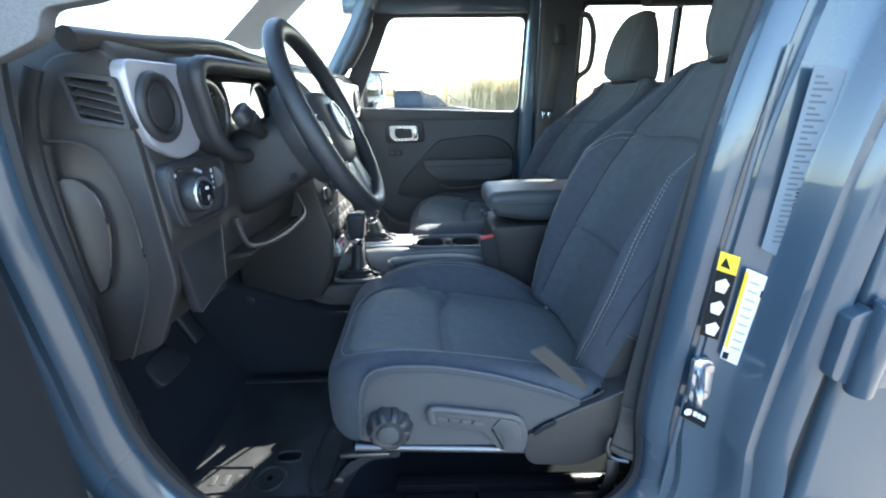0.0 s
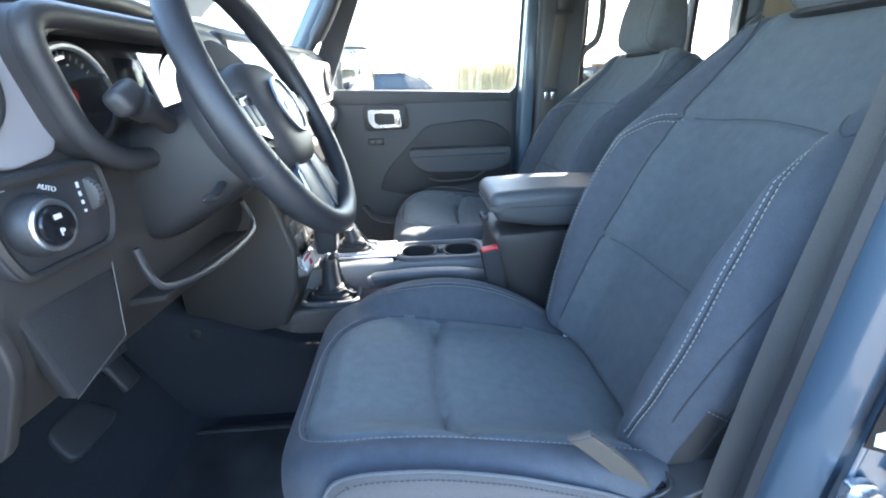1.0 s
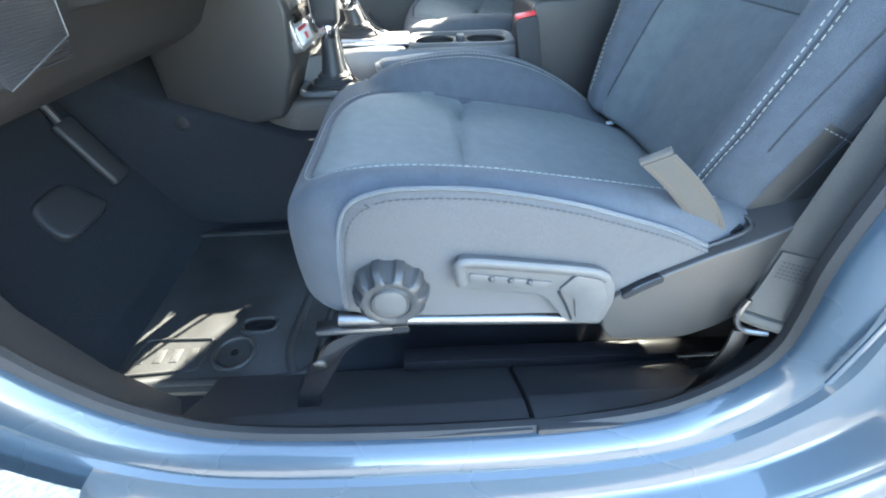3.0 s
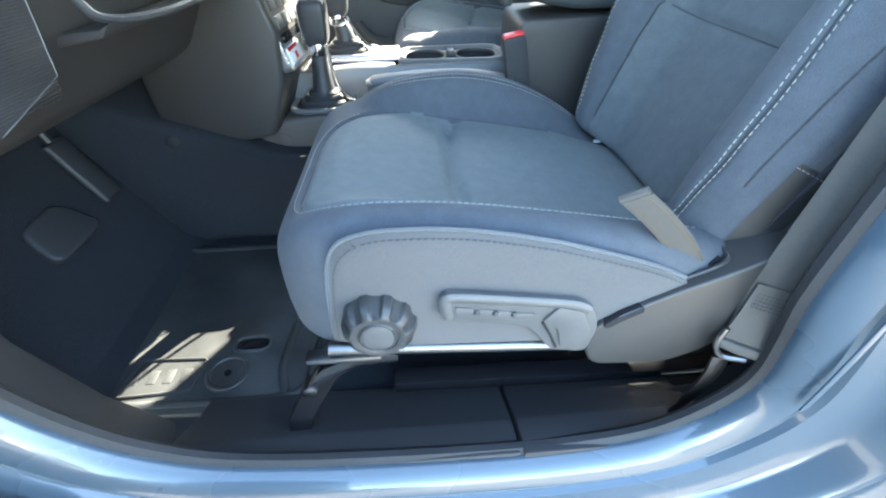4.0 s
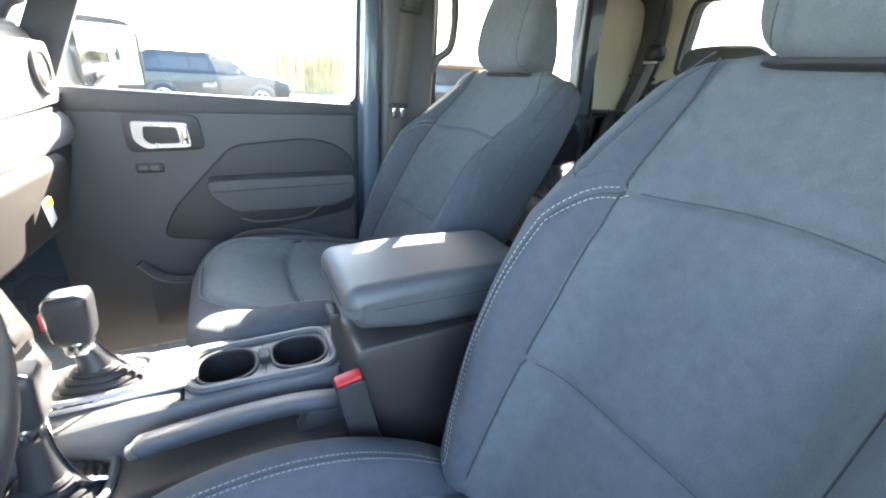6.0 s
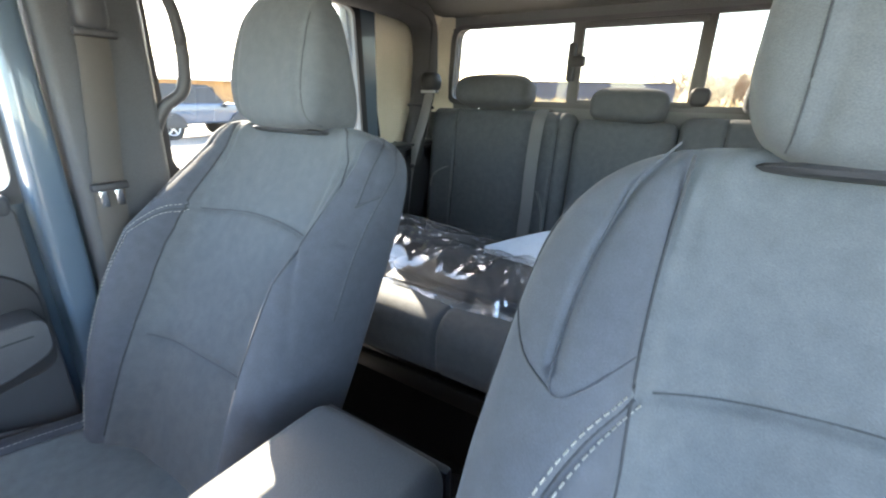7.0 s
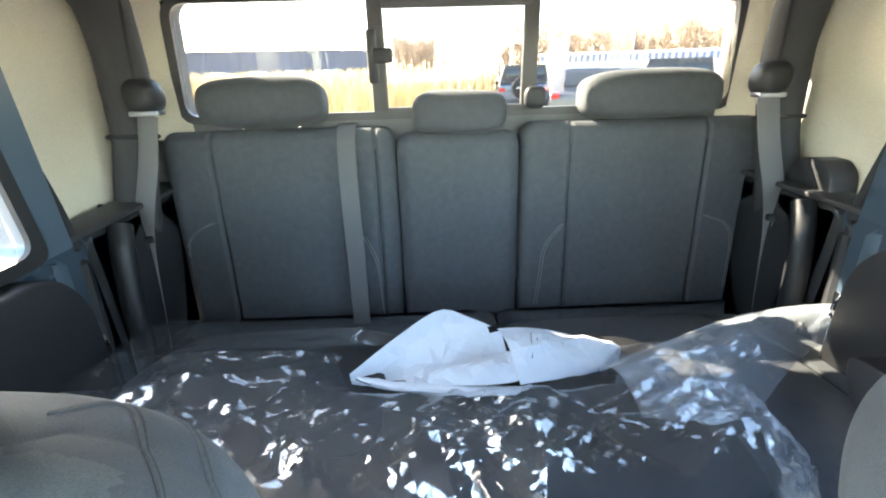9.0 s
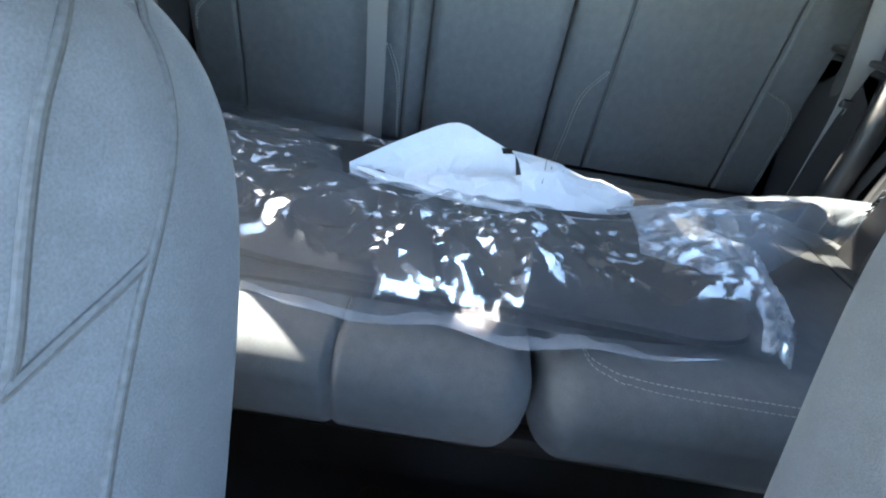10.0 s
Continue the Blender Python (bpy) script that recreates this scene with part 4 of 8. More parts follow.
    part("cover_pocket", bm, GLOSSBLK, hinge)
    if s < 0:
        for depth in (0.0, 0.007):
            bm = bmesh.new()
            strap(bm, smooth_path([(-0.047, s * (0.236 - depth), 0.294), (-0.068, s * (0.238 - depth), 0.326), (-0.098, s * (0.238 - depth), 0.358), (-0.1285, s * (0.234 - depth), 0.3845)], 6), 0.028, 0.0022, (0.72, s * 0.35, 0.55))
            loop = part("release_strap", bm, WEB, seat, "grey webbing release strap loop")
        bm = bmesh.new()
        for q in (-0.010, 0.010):
            dashes(bm, [v + Vector((0.72, s * 0.35, 0.55)) * q + Vector((-0.0003, s * 0.0016, 0.0003)) for v in smooth_path([(-0.050, s * 0.2365, 0.300), (-0.068, s * 0.2385, 0.326), (-0.098, s * 0.2385, 0.358), (-0.124, s * 0.2345, 0.3805)], 6)], 0.004, 0.0024, 0.0004)
        tagged(part("strap_stitching", bm, BROWNTHREAD, loop), kind="stuff")
        bm = bmesh.new()
        across = Vector((0.72, s * 0.35, 0.55)).normalized() * 0.0135
        mid = Vector((-0.1292, s * 0.2305, 0.3858))
        tube(bm, [mid - across, mid + across], 0.0042, seg=8)
        part("strap_fold", bm, WEB, loop)
    # rails and feet
    for yy in (s * 0.246, -s * 0.225):
        bm = bmesh.new()
        tube(bm, [(-0.435, yy, 0.216), (-0.36, yy, 0.212), (-0.135, yy, 0.196)], 0.0080, seg=12)
        part("rail", bm, RAIL, seat, "dark steel cross rail")
        bm = bmesh.new()
        rbox(bm, (-0.420, yy, 0.203), (0.085, 0.018, 0.009), 0.003)
        part("rail_end", bm, RAIL, seat)
        bm = bmesh.new()
        rbox(bm, (-0.10, yy * 0.72, 0.040), (0.56, 0.030, 0.022), 0.004, 2, (0, 2, 0))
        part("floor_rail", bm, GLOSSBLK, seat, "gloss black floor rail")
        for x in (-0.44, 0.16):
            bm = bmesh.new()
            prism(bm, round_poly([(x + 0.080, 0.208), (x + 0.026, 0.206), (x - 0.010, 0.188), (x - 0.042, 0.140), (x - 0.068, 0.090), (x - 0.085, 0.006), (x - 0.045, 0.006), (x - 0.045, 0.075), (x - 0.018, 0.128), (x + 0.006, 0.172), (x + 0.032, 0.193), (x + 0.080, 0.196)], 0.010, 4), "y", yy - 0.008, yy + 0.008, 0.003, 2)
            foot = part("foot", bm, GLOSSBLK, seat, "black steel seat foot")
            bm = bmesh.new()
            cyl(bm, (x - 0.028, yy - 0.011, 0.150), (x - 0.028, yy + 0.011, 0.150), 0.009, 0.009, 12, 0.002)
            part("bolt", bm, RAIL, foot)
    bm = bmesh.new()
    rbox(bm, (-0.19, 0, 0.205), (0.44, 0.40, 0.05), 0.012)
    part("seat_pan", bm, PLASTIC, seat)
    # backrest
    bm = bmesh.new()
    o, up, ahead = Vector((0.052, 0, 0.245)), Vector((math.sin(LEAN), 0, math.cos(LEAN))), Vector((-math.cos(LEAN), 0, math.sin(LEAN)))
    rings = []
    NH, NA = 170, 440
    H = 0.651
    for j in range(NH + 1):
        t = j / NH
        h = H * (1 - (1 - t) ** 1.25) if t > 0.5 else H * (1 - 0.5 ** 1.25) * t / 0.5
        top = min(1.0, max(0.0, (H - h) / crown))
        k = (1 - (1 - top) ** 3) ** 0.5
        low = min(1.0, h / 0.03)
        k *= (1 - (1 - low) ** 3) ** 0.5 * 0.15 + 0.85 if low < 1 else 1
        w = back_width(h) * (0.90 + 0.10 * k)
        ring = []
        for i in range(NA):
            a = 2 * math.pi * i / NA
            y = w * sup(math.sin(a), square[0] if math.cos(a) < 0 else 0.62)
            c = math.cos(a)
            if c >= 0:
                e = max(0.0, 1 - (abs(y) / w) ** 7)
                d = back_depth(y, h) * e ** 0.36
            else:
                d = -(0.062 + (rear - 0.062) * min(1, h / 0.25)) * sup(-c, square[1])
            d *= 0.30 + 0.70 * k if d > 0 else crest + (1 - crest) * k
            side = ahead * d if d > 0 else Vector((-d, 0, 0))
            ring.append(o + up * h + side + Vector((0, y, 0)))
        rings.append(ring)
    loft(bm, rings)
    bmesh.ops.triangulate(bm, faces=[f for f in bm.faces if len(f.verts) > 4])
    shell = BVHTree.FromBMesh(bm)
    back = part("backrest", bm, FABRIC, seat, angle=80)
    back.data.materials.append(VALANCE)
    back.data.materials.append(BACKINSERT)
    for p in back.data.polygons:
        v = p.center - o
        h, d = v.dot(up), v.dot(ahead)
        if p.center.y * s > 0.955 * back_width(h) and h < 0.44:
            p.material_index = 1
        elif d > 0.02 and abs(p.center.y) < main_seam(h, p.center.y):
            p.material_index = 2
    # bolster seams and twin pale stitching
    for q in (-1, 1):
        bm = bmesh.new()
        pts = smooth_path([(a, b, 0) for a, b in TWIN], 8)
        for off in (-0.0042, 0.0042):
            dashes(bm, [back_point(q * (p.x + off + spread_at(q)), p.y + off * 0.5, 0.0012) for p in pts], 0.0072, 0.0046, 0.00055)
        if s > 0 and q < 0:
            bm.free()
            continue
        tagged(part("stitching", bm, THREAD, back, "pale twin stitching"), kind="stuff")
        wide = spread_at(q)
        out = back_width(0.49) * 0.972
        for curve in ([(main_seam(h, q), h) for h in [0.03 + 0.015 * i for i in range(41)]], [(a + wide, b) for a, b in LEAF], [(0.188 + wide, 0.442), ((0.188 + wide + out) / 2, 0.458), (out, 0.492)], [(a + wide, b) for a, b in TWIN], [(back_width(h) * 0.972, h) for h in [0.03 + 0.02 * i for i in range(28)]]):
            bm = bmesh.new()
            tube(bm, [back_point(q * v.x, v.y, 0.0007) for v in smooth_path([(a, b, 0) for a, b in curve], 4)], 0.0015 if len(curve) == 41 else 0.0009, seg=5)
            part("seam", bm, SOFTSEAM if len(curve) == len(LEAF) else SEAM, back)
    for curve in ([(0.236, 0.42), (0.234, 0.357), (0.232, 0.295), (0.227, 0.225), (0.217, 0.138), (0.212, 0.093)], [(0.246, 0.30), (0.243, 0.228), (0.238, 0.166), (0.232, 0.101)]):
        bm = bmesh.new()
        tube(bm, [back_point(s * v.x, v.y, 0.0004) for v in smooth_path([(a, b, 0) for a, b in curve], 6)], 0.0011, seg=5)
        part("seam", bm, SEAM, back)
    for c0, c1 in ((0.470, 0.9), (0.214, 0.0)):
        bm = bmesh.new()
        tube(bm, [back_point(y, c0 - c1 * y * y, 0.0006) for y in [-0.132 + 0.0066 * i for i in range(41)]], 0.0009, seg=5)
        part("seam", bm, SEAM, back)
    # piped seams on the inboard flank
    if s > 0:
        flank = [[(0.340, 0.125, 0.845), (0.352, 0.155, 0.838), (0.320, 0.183, 0.829), (0.283, 0.211, 0.820), (0.251, 0.221, 0.797), (0.229, 0.226, 0.773), (0.208, 0.231, 0.748), (0.200, 0.231, 0.741)],
                 [(0.372, 0.170, 0.830), (0.316, 0.212, 0.812), (0.280, 0.238, 0.784), (0.250, 0.244, 0.758), (0.230, 0.245, 0.738), (0.200, 0.246, 0.700), (0.172, 0.247, 0.655), (0.14, 0.247, 0.59)],
                 [(0.247, 0.244, 0.755), (0.232, 0.241, 0.751), (0.216, 0.236, 0.746), (0.200, 0.231, 0.741)]]
    else:
        flank = [[(0.425, 0.15, 0.825), (0.412, 0.198, 0.809), (0.391, 0.221, 0.791), (0.370, 0.240, 0.755), (0.340, 0.251, 0.685), (0.31, 0.252, 0.60)],
                 [(0.390, 0.14, 0.828), (0.332, 0.195, 0.813), (0.299, 0.218, 0.798), (0.274, 0.232, 0.783), (0.245, 0.243, 0.735), (0.22, 0.248, 0.67)]]
    for curve in flank:
        line = [shell.find_nearest(Vector((v.x, -s * v.y, v.z)))[:2] for v in smooth_path(curve, 7)]
        bm = bmesh.new()
        tube(bm, [p + n * 0.0002 for p, n in line], 0.0015, seg=8)
        part("piped_seam", bm, SOFTSEAM, back)
        bm = bmesh.new()
        beside = [(b - a).cross(n).normalized() for (a, n), (b, m) in zip(line, line[1:])]
        beside.append(beside[-1])
        tube(bm, [p + q * 0.0013 for (p, n), q in zip(line, beside)], 0.0011, seg=6)
        part("seam", bm, SEAM, back)
    if s > 0:
        bm = bmesh.new()
        tube(bm, [shell.find_nearest(back_point(-v.x, v.y))[0] for v in smooth_path([(0.130, 0.652, 0), (0.150, 0.632, 0), (0.168, 0.600, 0), (0.186, 0.555, 0), (0.196, 0.500, 0), (0.200, 0.440, 0), (0.200, 0.360, 0), (0.196, 0.240, 0)], 8)], 0.0014, seg=6)
        part("seam", bm, SEAM, back)
    # outboard bolster lower cover
    bm = bmesh.new()
    loft(bm, [[back_point(s * back_width(h) * f, h, 0.0035) for f in (0.945, 0.950, 0.960, 0.970, 0.980, 0.988)] for h in [0.02 + 0.115 * i / 12 for i in range(13)]], closed=False)
    cover = part("lower_cover", bm, COVERPL, back, "dark vinyl corner cover")
    bm = bmesh.new()
    dashes(bm, [back_point(s * back_width(0.130) * (0.945 + 0.043 * i / 12), 0.130, 0.0042) for i in range(13)], 0.005, 0.003, 0.0005)
    tagged(part("cover_stitching", bm, DULLTHREAD, cover), kind="stuff")
    # headrest
    hr = bmesh.new()
    def hshape(x, y, z):
        t = (z / 0.112 + 1) / 2
        if x > 0:
            x += (wedge[0] * (1 - t) - wedge[1] * t) * min(1, x / 0.03)
        x -= 0.012 * math.cos(math.pi * z / 0.24) * (1 if x < 0 else 0.3)
        y *= 0.96 + 0.05 * math.sin(math.pi * min(1, t * 1.1)) - 0.20 * t ** 3.0
        x += 0.004 * groove(abs(y) - 0.076, 0.004) * (1 if x < 0 else 0)
        return x, y, z
    pillow(hr, (0.312 + head_at[0], 0, 0.940 + head_at[1]), (0.048, 0.118, 0.112), 3.6, 4.2, (96, 48), hshape, pose(0, 0, 0, 0, 11, 0))
    # paler insert cloth, also standing for light on the headrest
    head = part("headrest", hr, BACKINSERT, seat, angle=80)
    for q in (-1, 1):
        bm = bmesh.new()
        tree = BVHTree.FromPolygons([v.co for v in head.data.vertices], [tuple(p.vertices) for p in head.data.polygons])
        tube(bm, [tree.ray_cast(Vector((0.0, q * (0.088 - 0.05 * max(0, z - 0.97)), z)), Vector((1, 0, 0)))[0] for z in [0.846 + 0.007 * i for i in range(25)]], 0.0009, seg=5)
        part("seam", bm, SEAM, head)
    for q in (-1, 1):
        bm = bmesh.new()
        cyl(bm, (0.300, q * 0.06, 0.79), (0.315, q * 0.06, 0.87), 0.006, 0.006, 12)
        part("post", bm, CHROME, head)
    bm = bmesh.new()
    pillow(bm, (0.300, 0, 0.831), (0.042, 0.104, 0.006), 4, 3, (40, 8), None, pose(0, 0, 0, 0, 10, 0))
    part("headrest_base", bm, PLASTIC, back, "black headrest base strip")
    turn = pose(0.052 + slide[0], 0, 0.245 + slide[1], 0, tilt, 0) @ Matrix.Translation((-0.052, 0, -0.245))
    back.matrix_basis, head.matrix_basis = turn, turn
    return seat


driver = front_seat(-1, (0.0, -0.385, 0), "dark grey fabric driver seat with pale twin stitching", rear=0.225, square=(0.45, 0.40), crown=0.12, crest=0.45)
passenger = front_seat(1, (0.125, 0.395, 0), "dark grey fabric passenger seat with sunlit cushion edge", 4.0, (-0.035, -0.004), 0.050, (0.046, 0.002), (0.70, 0.62), 0.062, 0.72, (0.142, 4.2), (-0.020, 0.006), (0.050, 0.040))
bm = bmesh.new()
pillow(bm, (-0.001, -0.239, 0.262), (0.008, 0.004, 0.003), 4, 3, (12, 6))
part("tag", bm, PAPER, driver).matrix_parent_inverse = Matrix.Translation((0.0, 0.385, 0))

# seat belt buckles on the inboard sides
for y, x in ((-0.118, -0.142), (0.125, -0.02)):
    b = thing("belt_buckle", "black seat belt buckle with a red release button", "belt buckle", "front buckles", at=(x, y, 0.40))
    bm = bmesh.new()
    prism(bm, round_poly([(-0.022, 0.010), (0.018, 0.018), (0.040, -0.09), (0.0, -0.095)], 0.008, 3), "y", -0.014, 0.014, 0.005, 3)
    part("shell", bm, RUBBER, b)
    bm = bmesh.new()
    rbox(bm, (-0.002, 0, 0.0155), (0.036, 0.020, 0.008), 0.003, 2, (0, -11, 0))
    part("release_button", bm, RED, b, "red release button")
    bm = bmesh.new()
    strap(bm, [(0.02, 0, -0.08), (0.05, 0, -0.16), (0.07, 0, -0.24)], 0.03, 0.008, (1, 0, 0.3))
    part("stalk", bm, PLASTIC, b)

# ---- rear bench ----
bench = thing("rear_bench", "dark grey fabric rear bench with three folded-flat headrests", "bench seat", at=(0, 0, 0))


def padded(name, c, half, r, tilt, disp, parent, ny=170):
    """Upholstered block: rounded rectangle in x and z swept along y, with rounded ends; disp moves points about the centre."""
    bm = bmesh.new()
    hx, hy, hz = half
    rings = []
    for j in range(ny + 1):
        v = -1 + 2 * j / ny
        y = hy * math.sin(v * math.pi / 2) if abs(v) > 0.92 else hy * v * math.sin(0.92 * math.pi / 2) / 0.92
        q = min(1.0, max(0.0, (abs(y) - (hy - r)) / r))
        cut = r * (1 - math.sqrt(max(0.0, 1 - q * q)))
        ax, az = hx - cut, hz - cut
        k = max(0.004, r - 0.6 * cut)
        ring = []
        for sx, sz, a0 in ((-1, 1, 90), (-1, -1, 180), (1, -1, 270), (1, 1, 0)):
            for t in range(9):
                a = radians(a0 + 90 * t / 8)
                ring.append((sx * (ax - k) + k * math.cos(a), sz * (az - k) + k * math.sin(a)))
            n = 34 if (sx, sz) == (-1, 1) else 24 if (sx, sz) == (1, 1) else 3
            ex, ez = ring[-1]
            nx, nz = {(-1, 1): (-ax, -(az - k)), (-1, -1): (ax - k, -az), (1, -1): (ax, az - k), (1, 1): (-(ax - k), az)}[(sx, sz)]
            ring += [(ex + (nx - ex) * t / n, ez + (nz - ez) * t / n) for t in range(1, n)]
        rings.append([disp(x, y, z) for x, z in ring])
    loft(bm, rings)
    bmesh.ops.triangulate(bm, faces=[f for f in bm.faces if len(f.verts) > 4])
    bmesh.ops.transform(bm, matrix=Matrix.Translation(c) @ pose(0, 0, 0, 0, tilt, 0), verts=bm.verts)
    return part(name, bm, BENCHFABRIC, parent, angle=80)


def bench_back(name, y0, y1, seams, top=0.832):
    """One section of the bench back, with upright seams."""
    c, w = (y0 + y1) / 2, (y1 - y0) / 2
    def shape(x, y, z):
        if x < 0:
            k = min(1, -x / 0.05)
            for sy in seams:
                x += 0.010 * groove(y + c - sy, 0.0045) * k
                x -= 0.004 * math.exp(-abs(y + c - sy) / 0.03) * k
            x -= 0.010 * k * (1 - (y / w) ** 2)
            x += 0.0022 * noise.noise(Vector((y * 9 + c, z * 9, 3.3)))
        elif z > 0:
            z += 0.004 * noise.noise(Vector((y * 8 + c, x * 8, 1.1)))
        return x, y, z
    sec = padded(name, (1.394, c, 0.530), (0.085, w, top - 0.530), 0.036, 6, shape, bench, 190 if seams else 110)
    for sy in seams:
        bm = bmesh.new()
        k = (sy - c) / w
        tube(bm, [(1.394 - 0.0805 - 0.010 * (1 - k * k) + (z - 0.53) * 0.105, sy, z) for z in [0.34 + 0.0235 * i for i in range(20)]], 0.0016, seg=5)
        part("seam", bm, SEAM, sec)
    return sec


sec_r = bench_back("back_section", 0.158, 0.722, (0.594, 0.205))
bench_back("back_section", -0.150, 0.156, (), 0.815)
sec_l = bench_back("back_section", -0.770, -0.152, (-0.27, -0.606))


def on_surface(ob, pts, lift):
    """Points laid on the nearest skin of a padded part."""
    tree = BVHTree.FromPolygons([v.co for v in ob.data.vertices], [tuple(p.vertices) for p in ob.data.polygons])
    out = []
    for p in pts:
        q, nrm = tree.find_nearest(Vector(p))[:2]
        out.append(q + nrm * lift)
    return out


for sec, arcs in ((sec_r, (((0.615, 0.626), (0.655, 0.608), (0.690, 0.575), (0.70, 0.54)), ((0.243, 0.575), (0.217, 0.508), (0.208, 0.43), (0.205, 0.36)))), (sec_l, (((-0.258, 0.592), (-0.218, 0.527), (-0.207, 0.431), (-0.20, 0.37)), ((-0.630, 0.602), (-0.690, 0.575), (-0.715, 0.52), (-0.715, 0.40))))):
    bm = bmesh.new()
    for arc in arcs:
        pts = smooth_path([(1.28, y, z) for y, z in arc], 8)
        for off in (0, 0.007):
            dashes(bm, on_surface(sec, [p + Vector((0, off, 0)) for p in pts], 0.0006), 0.0075, 0.005, 0.0009)
    tagged(part("stitching", bm, DULLTHREAD, sec, "pale twin stitching"), kind="stuff")


def bench_headrest(y, w, h, z, flop=0.0):
    bm = bmesh.new()
    def shape(x, yy, zz):
        x -= 0.008 * math.cos(math.pi * zz / (2.2 * h))
        yy *= 1 - 0.06 * max(0, zz / h) ** 2
        zz += 0.004 * noise.noise(Vector((yy * 12, x * 12, y * 5)))
        return x, yy, zz
    pillow(bm, (1.375, y, z), (0.062, w, h), 4.2, 3.8, (72, 36), shape, pose(0, 0, 0, 0, 10 + flop, 0))
    head = part("headrest", bm, BENCHFABRIC, bench, angle=80)
    for q in (-1, 1):
        bm = bmesh.new()
        cyl(bm, (1.385, y + q * 0.07, z - h - 0.03), (1.388, y + q * 0.07, z - h + 0.02), 0.006, 0.006, 12)
        part("post", bm, CHROME, head)
    return head


bench_headrest(0.460, 0.146, 0.055, 0.895, 4)
bench_headrest(0.000, 0.112, 0.050, 0.862)
bench_headrest(-0.457, 0.166, 0.056, 0.892, -3)


def rear_dip(x):
    """How far the bench cushion falls away towards the backrest."""
    return 0.085 * (max(0.0, x - 0.95) / 0.32) ** 1.5


def bench_cushion(y0, y1, seam):
    c, w = (y0 + y1) / 2, (y1 - y0) / 2
    def shape(x, y, z):
        if z > 0:
            z -= 0.020 * (x / 0.37) + rear_dip(x + 0.90) * min(1.0, z / 0.02)
            for sy in seam:
                z -= 0.007 * groove(y + c - sy, 0.005)
            z += 0.008 * (1 - (y / w) ** 2)
        if x < -0.2:
            for sy in seam:
                x += 0.007 * groove(y + c - sy, 0.005)
        return x, y, z
    cu = padded("cushion", (0.90, c, 0.368), (0.375, w, 0.064), 0.050, 0, shape, bench, 200)
    for sy in seam:
        bm = bmesh.new()
        k = 1 - ((sy - c) / w) ** 2
        tube(bm, [(0.545, sy, 0.405), (0.57, sy, 0.424 + 0.006 * k)] + [(0.60 + 0.05 * i, sy, 0.4335 + 0.008 * k - 0.0054 * (0.60 + 0.05 * i - 0.90) / 0.1 * 0.1 - 0.020 * (0.60 + 0.05 * i - 0.90) / 0.37 - 0.004 - rear_dip(0.60 + 0.05 * i)) for i in range(11)], 0.0016, seg=5)
        part("seam", bm, SEAM, cu)
    return cu


bench_cushion(-0.079, 0.70, (0.155, 0.50))
cu_b = bench_cushion(-0.75, -0.085, (-0.62,))
bm = bmesh.new()
for off in (0, 0.012):
    dashes(bm, on_surface(cu_b, smooth_path([(0.70, -0.122, 0.46), (0.60 + off, -0.131, 0.46), (0.572 + off, -0.154, 0.46), (0.561 + off, -0.186, 0.46), (0.556 + off, -0.25, 0.46), (0.554 + off, -0.40, 0.46), (0.554 + off, -0.60, 0.46)], 10), 0.0006), 0.0075, 0.005, 0.0009)
tagged(part("stitching", bm, DULLTHREAD, cu_b, "pale twin stitching"), kind="stuff")
bm = bmesh.new()
rbox(bm, (0.98, -0.02, 0.245), (0.66, 1.36, 0.125), 0.012)
rbox(bm, (0.60, -0.02, 0.225), (0.02, 1.36, 0.05), 0.006)
part("base_frame", bm, REARTRIM, bench)

# ---- dashboard ----
TURN = Matrix.Translation((-0.66, -0.60, 0)) @ pose(0, 0, 0, 0, 0, -4.0) @ Matrix.Translation((0.66, 0.60, 0))
dash = thing("dashboard", "black and silver dashboard with round vents and hooded gauges", "dashboard")
dash.matrix_basis = TURN
bm = bmesh.new()
prof = [(-0.98, 0.60), (-0.98, 0.815), (-0.90, 0.838), (-0.76, 0.858), (-0.715, 0.856), (-0.692, 0.842), (-0.684, 0.822), (-0.674, 0.70), (-0.668, 0.685), (-0.666, 0.60), (-0.690, 0.50), (-0.745, 0.415), (-0.80, 0.385), (-0.90, 0.42)]
prism(bm, prof, "y", -0.614, 0.69, 0.010, 3)
body = part("body", bm, DASH, dash)
# end cap facing the doorway, with the slatted side vent
bm = bmesh.new()
cap = round_poly([(-0.761, 0.825), (-0.691, 0.835), (-0.678, 0.80), (-0.672, 0.66), (-0.666, 0.52), (-0.716, 0.415), (-0.80, 0.385), (-0.825, 0.60), (-0.815, 0.74)], 0.02, 4)
prism(bm, cap, "y", -0.626, -0.612, 0.006, 3)
endcap = part("end_cap", bm, DASH, dash)
bm = bmesh.new()
arch = smooth_path([(-0.788, 0.676), (-0.762, 0.674), (-0.744, 0.655), (-0.738, 0.615), (-0.744, 0.575), (-0.760, 0.526), (-0.777, 0.510)], 5)
arch = [(p.x, p.y) for p in arch] + [(-0.782, 0.537), (-0.788, 0.58), (-0.791, 0.63)]
prism(bm, arch, "y", -0.634, -0.625, 0.004, 2)
part("fuse_cover", bm, DASH, endcap)
bm = bmesh.new()
tube(bm, [(x, -0.632, z) for x, z in arch[:31]], 0.0016, seg=6)
part("cover_gap", bm, GLOSSBLK, endcap)
bm = bmesh.new()
tube(bm, smooth_path([(-0.815, -0.634, 0.725), (-0.74, -0.634, 0.722), (-0.712, -0.634, 0.69), (-0.698, -0.634, 0.61), (-0.705, -0.634, 0.52), (-0.76, -0.632, 0.40)], 6), 0.0022, seg=6)
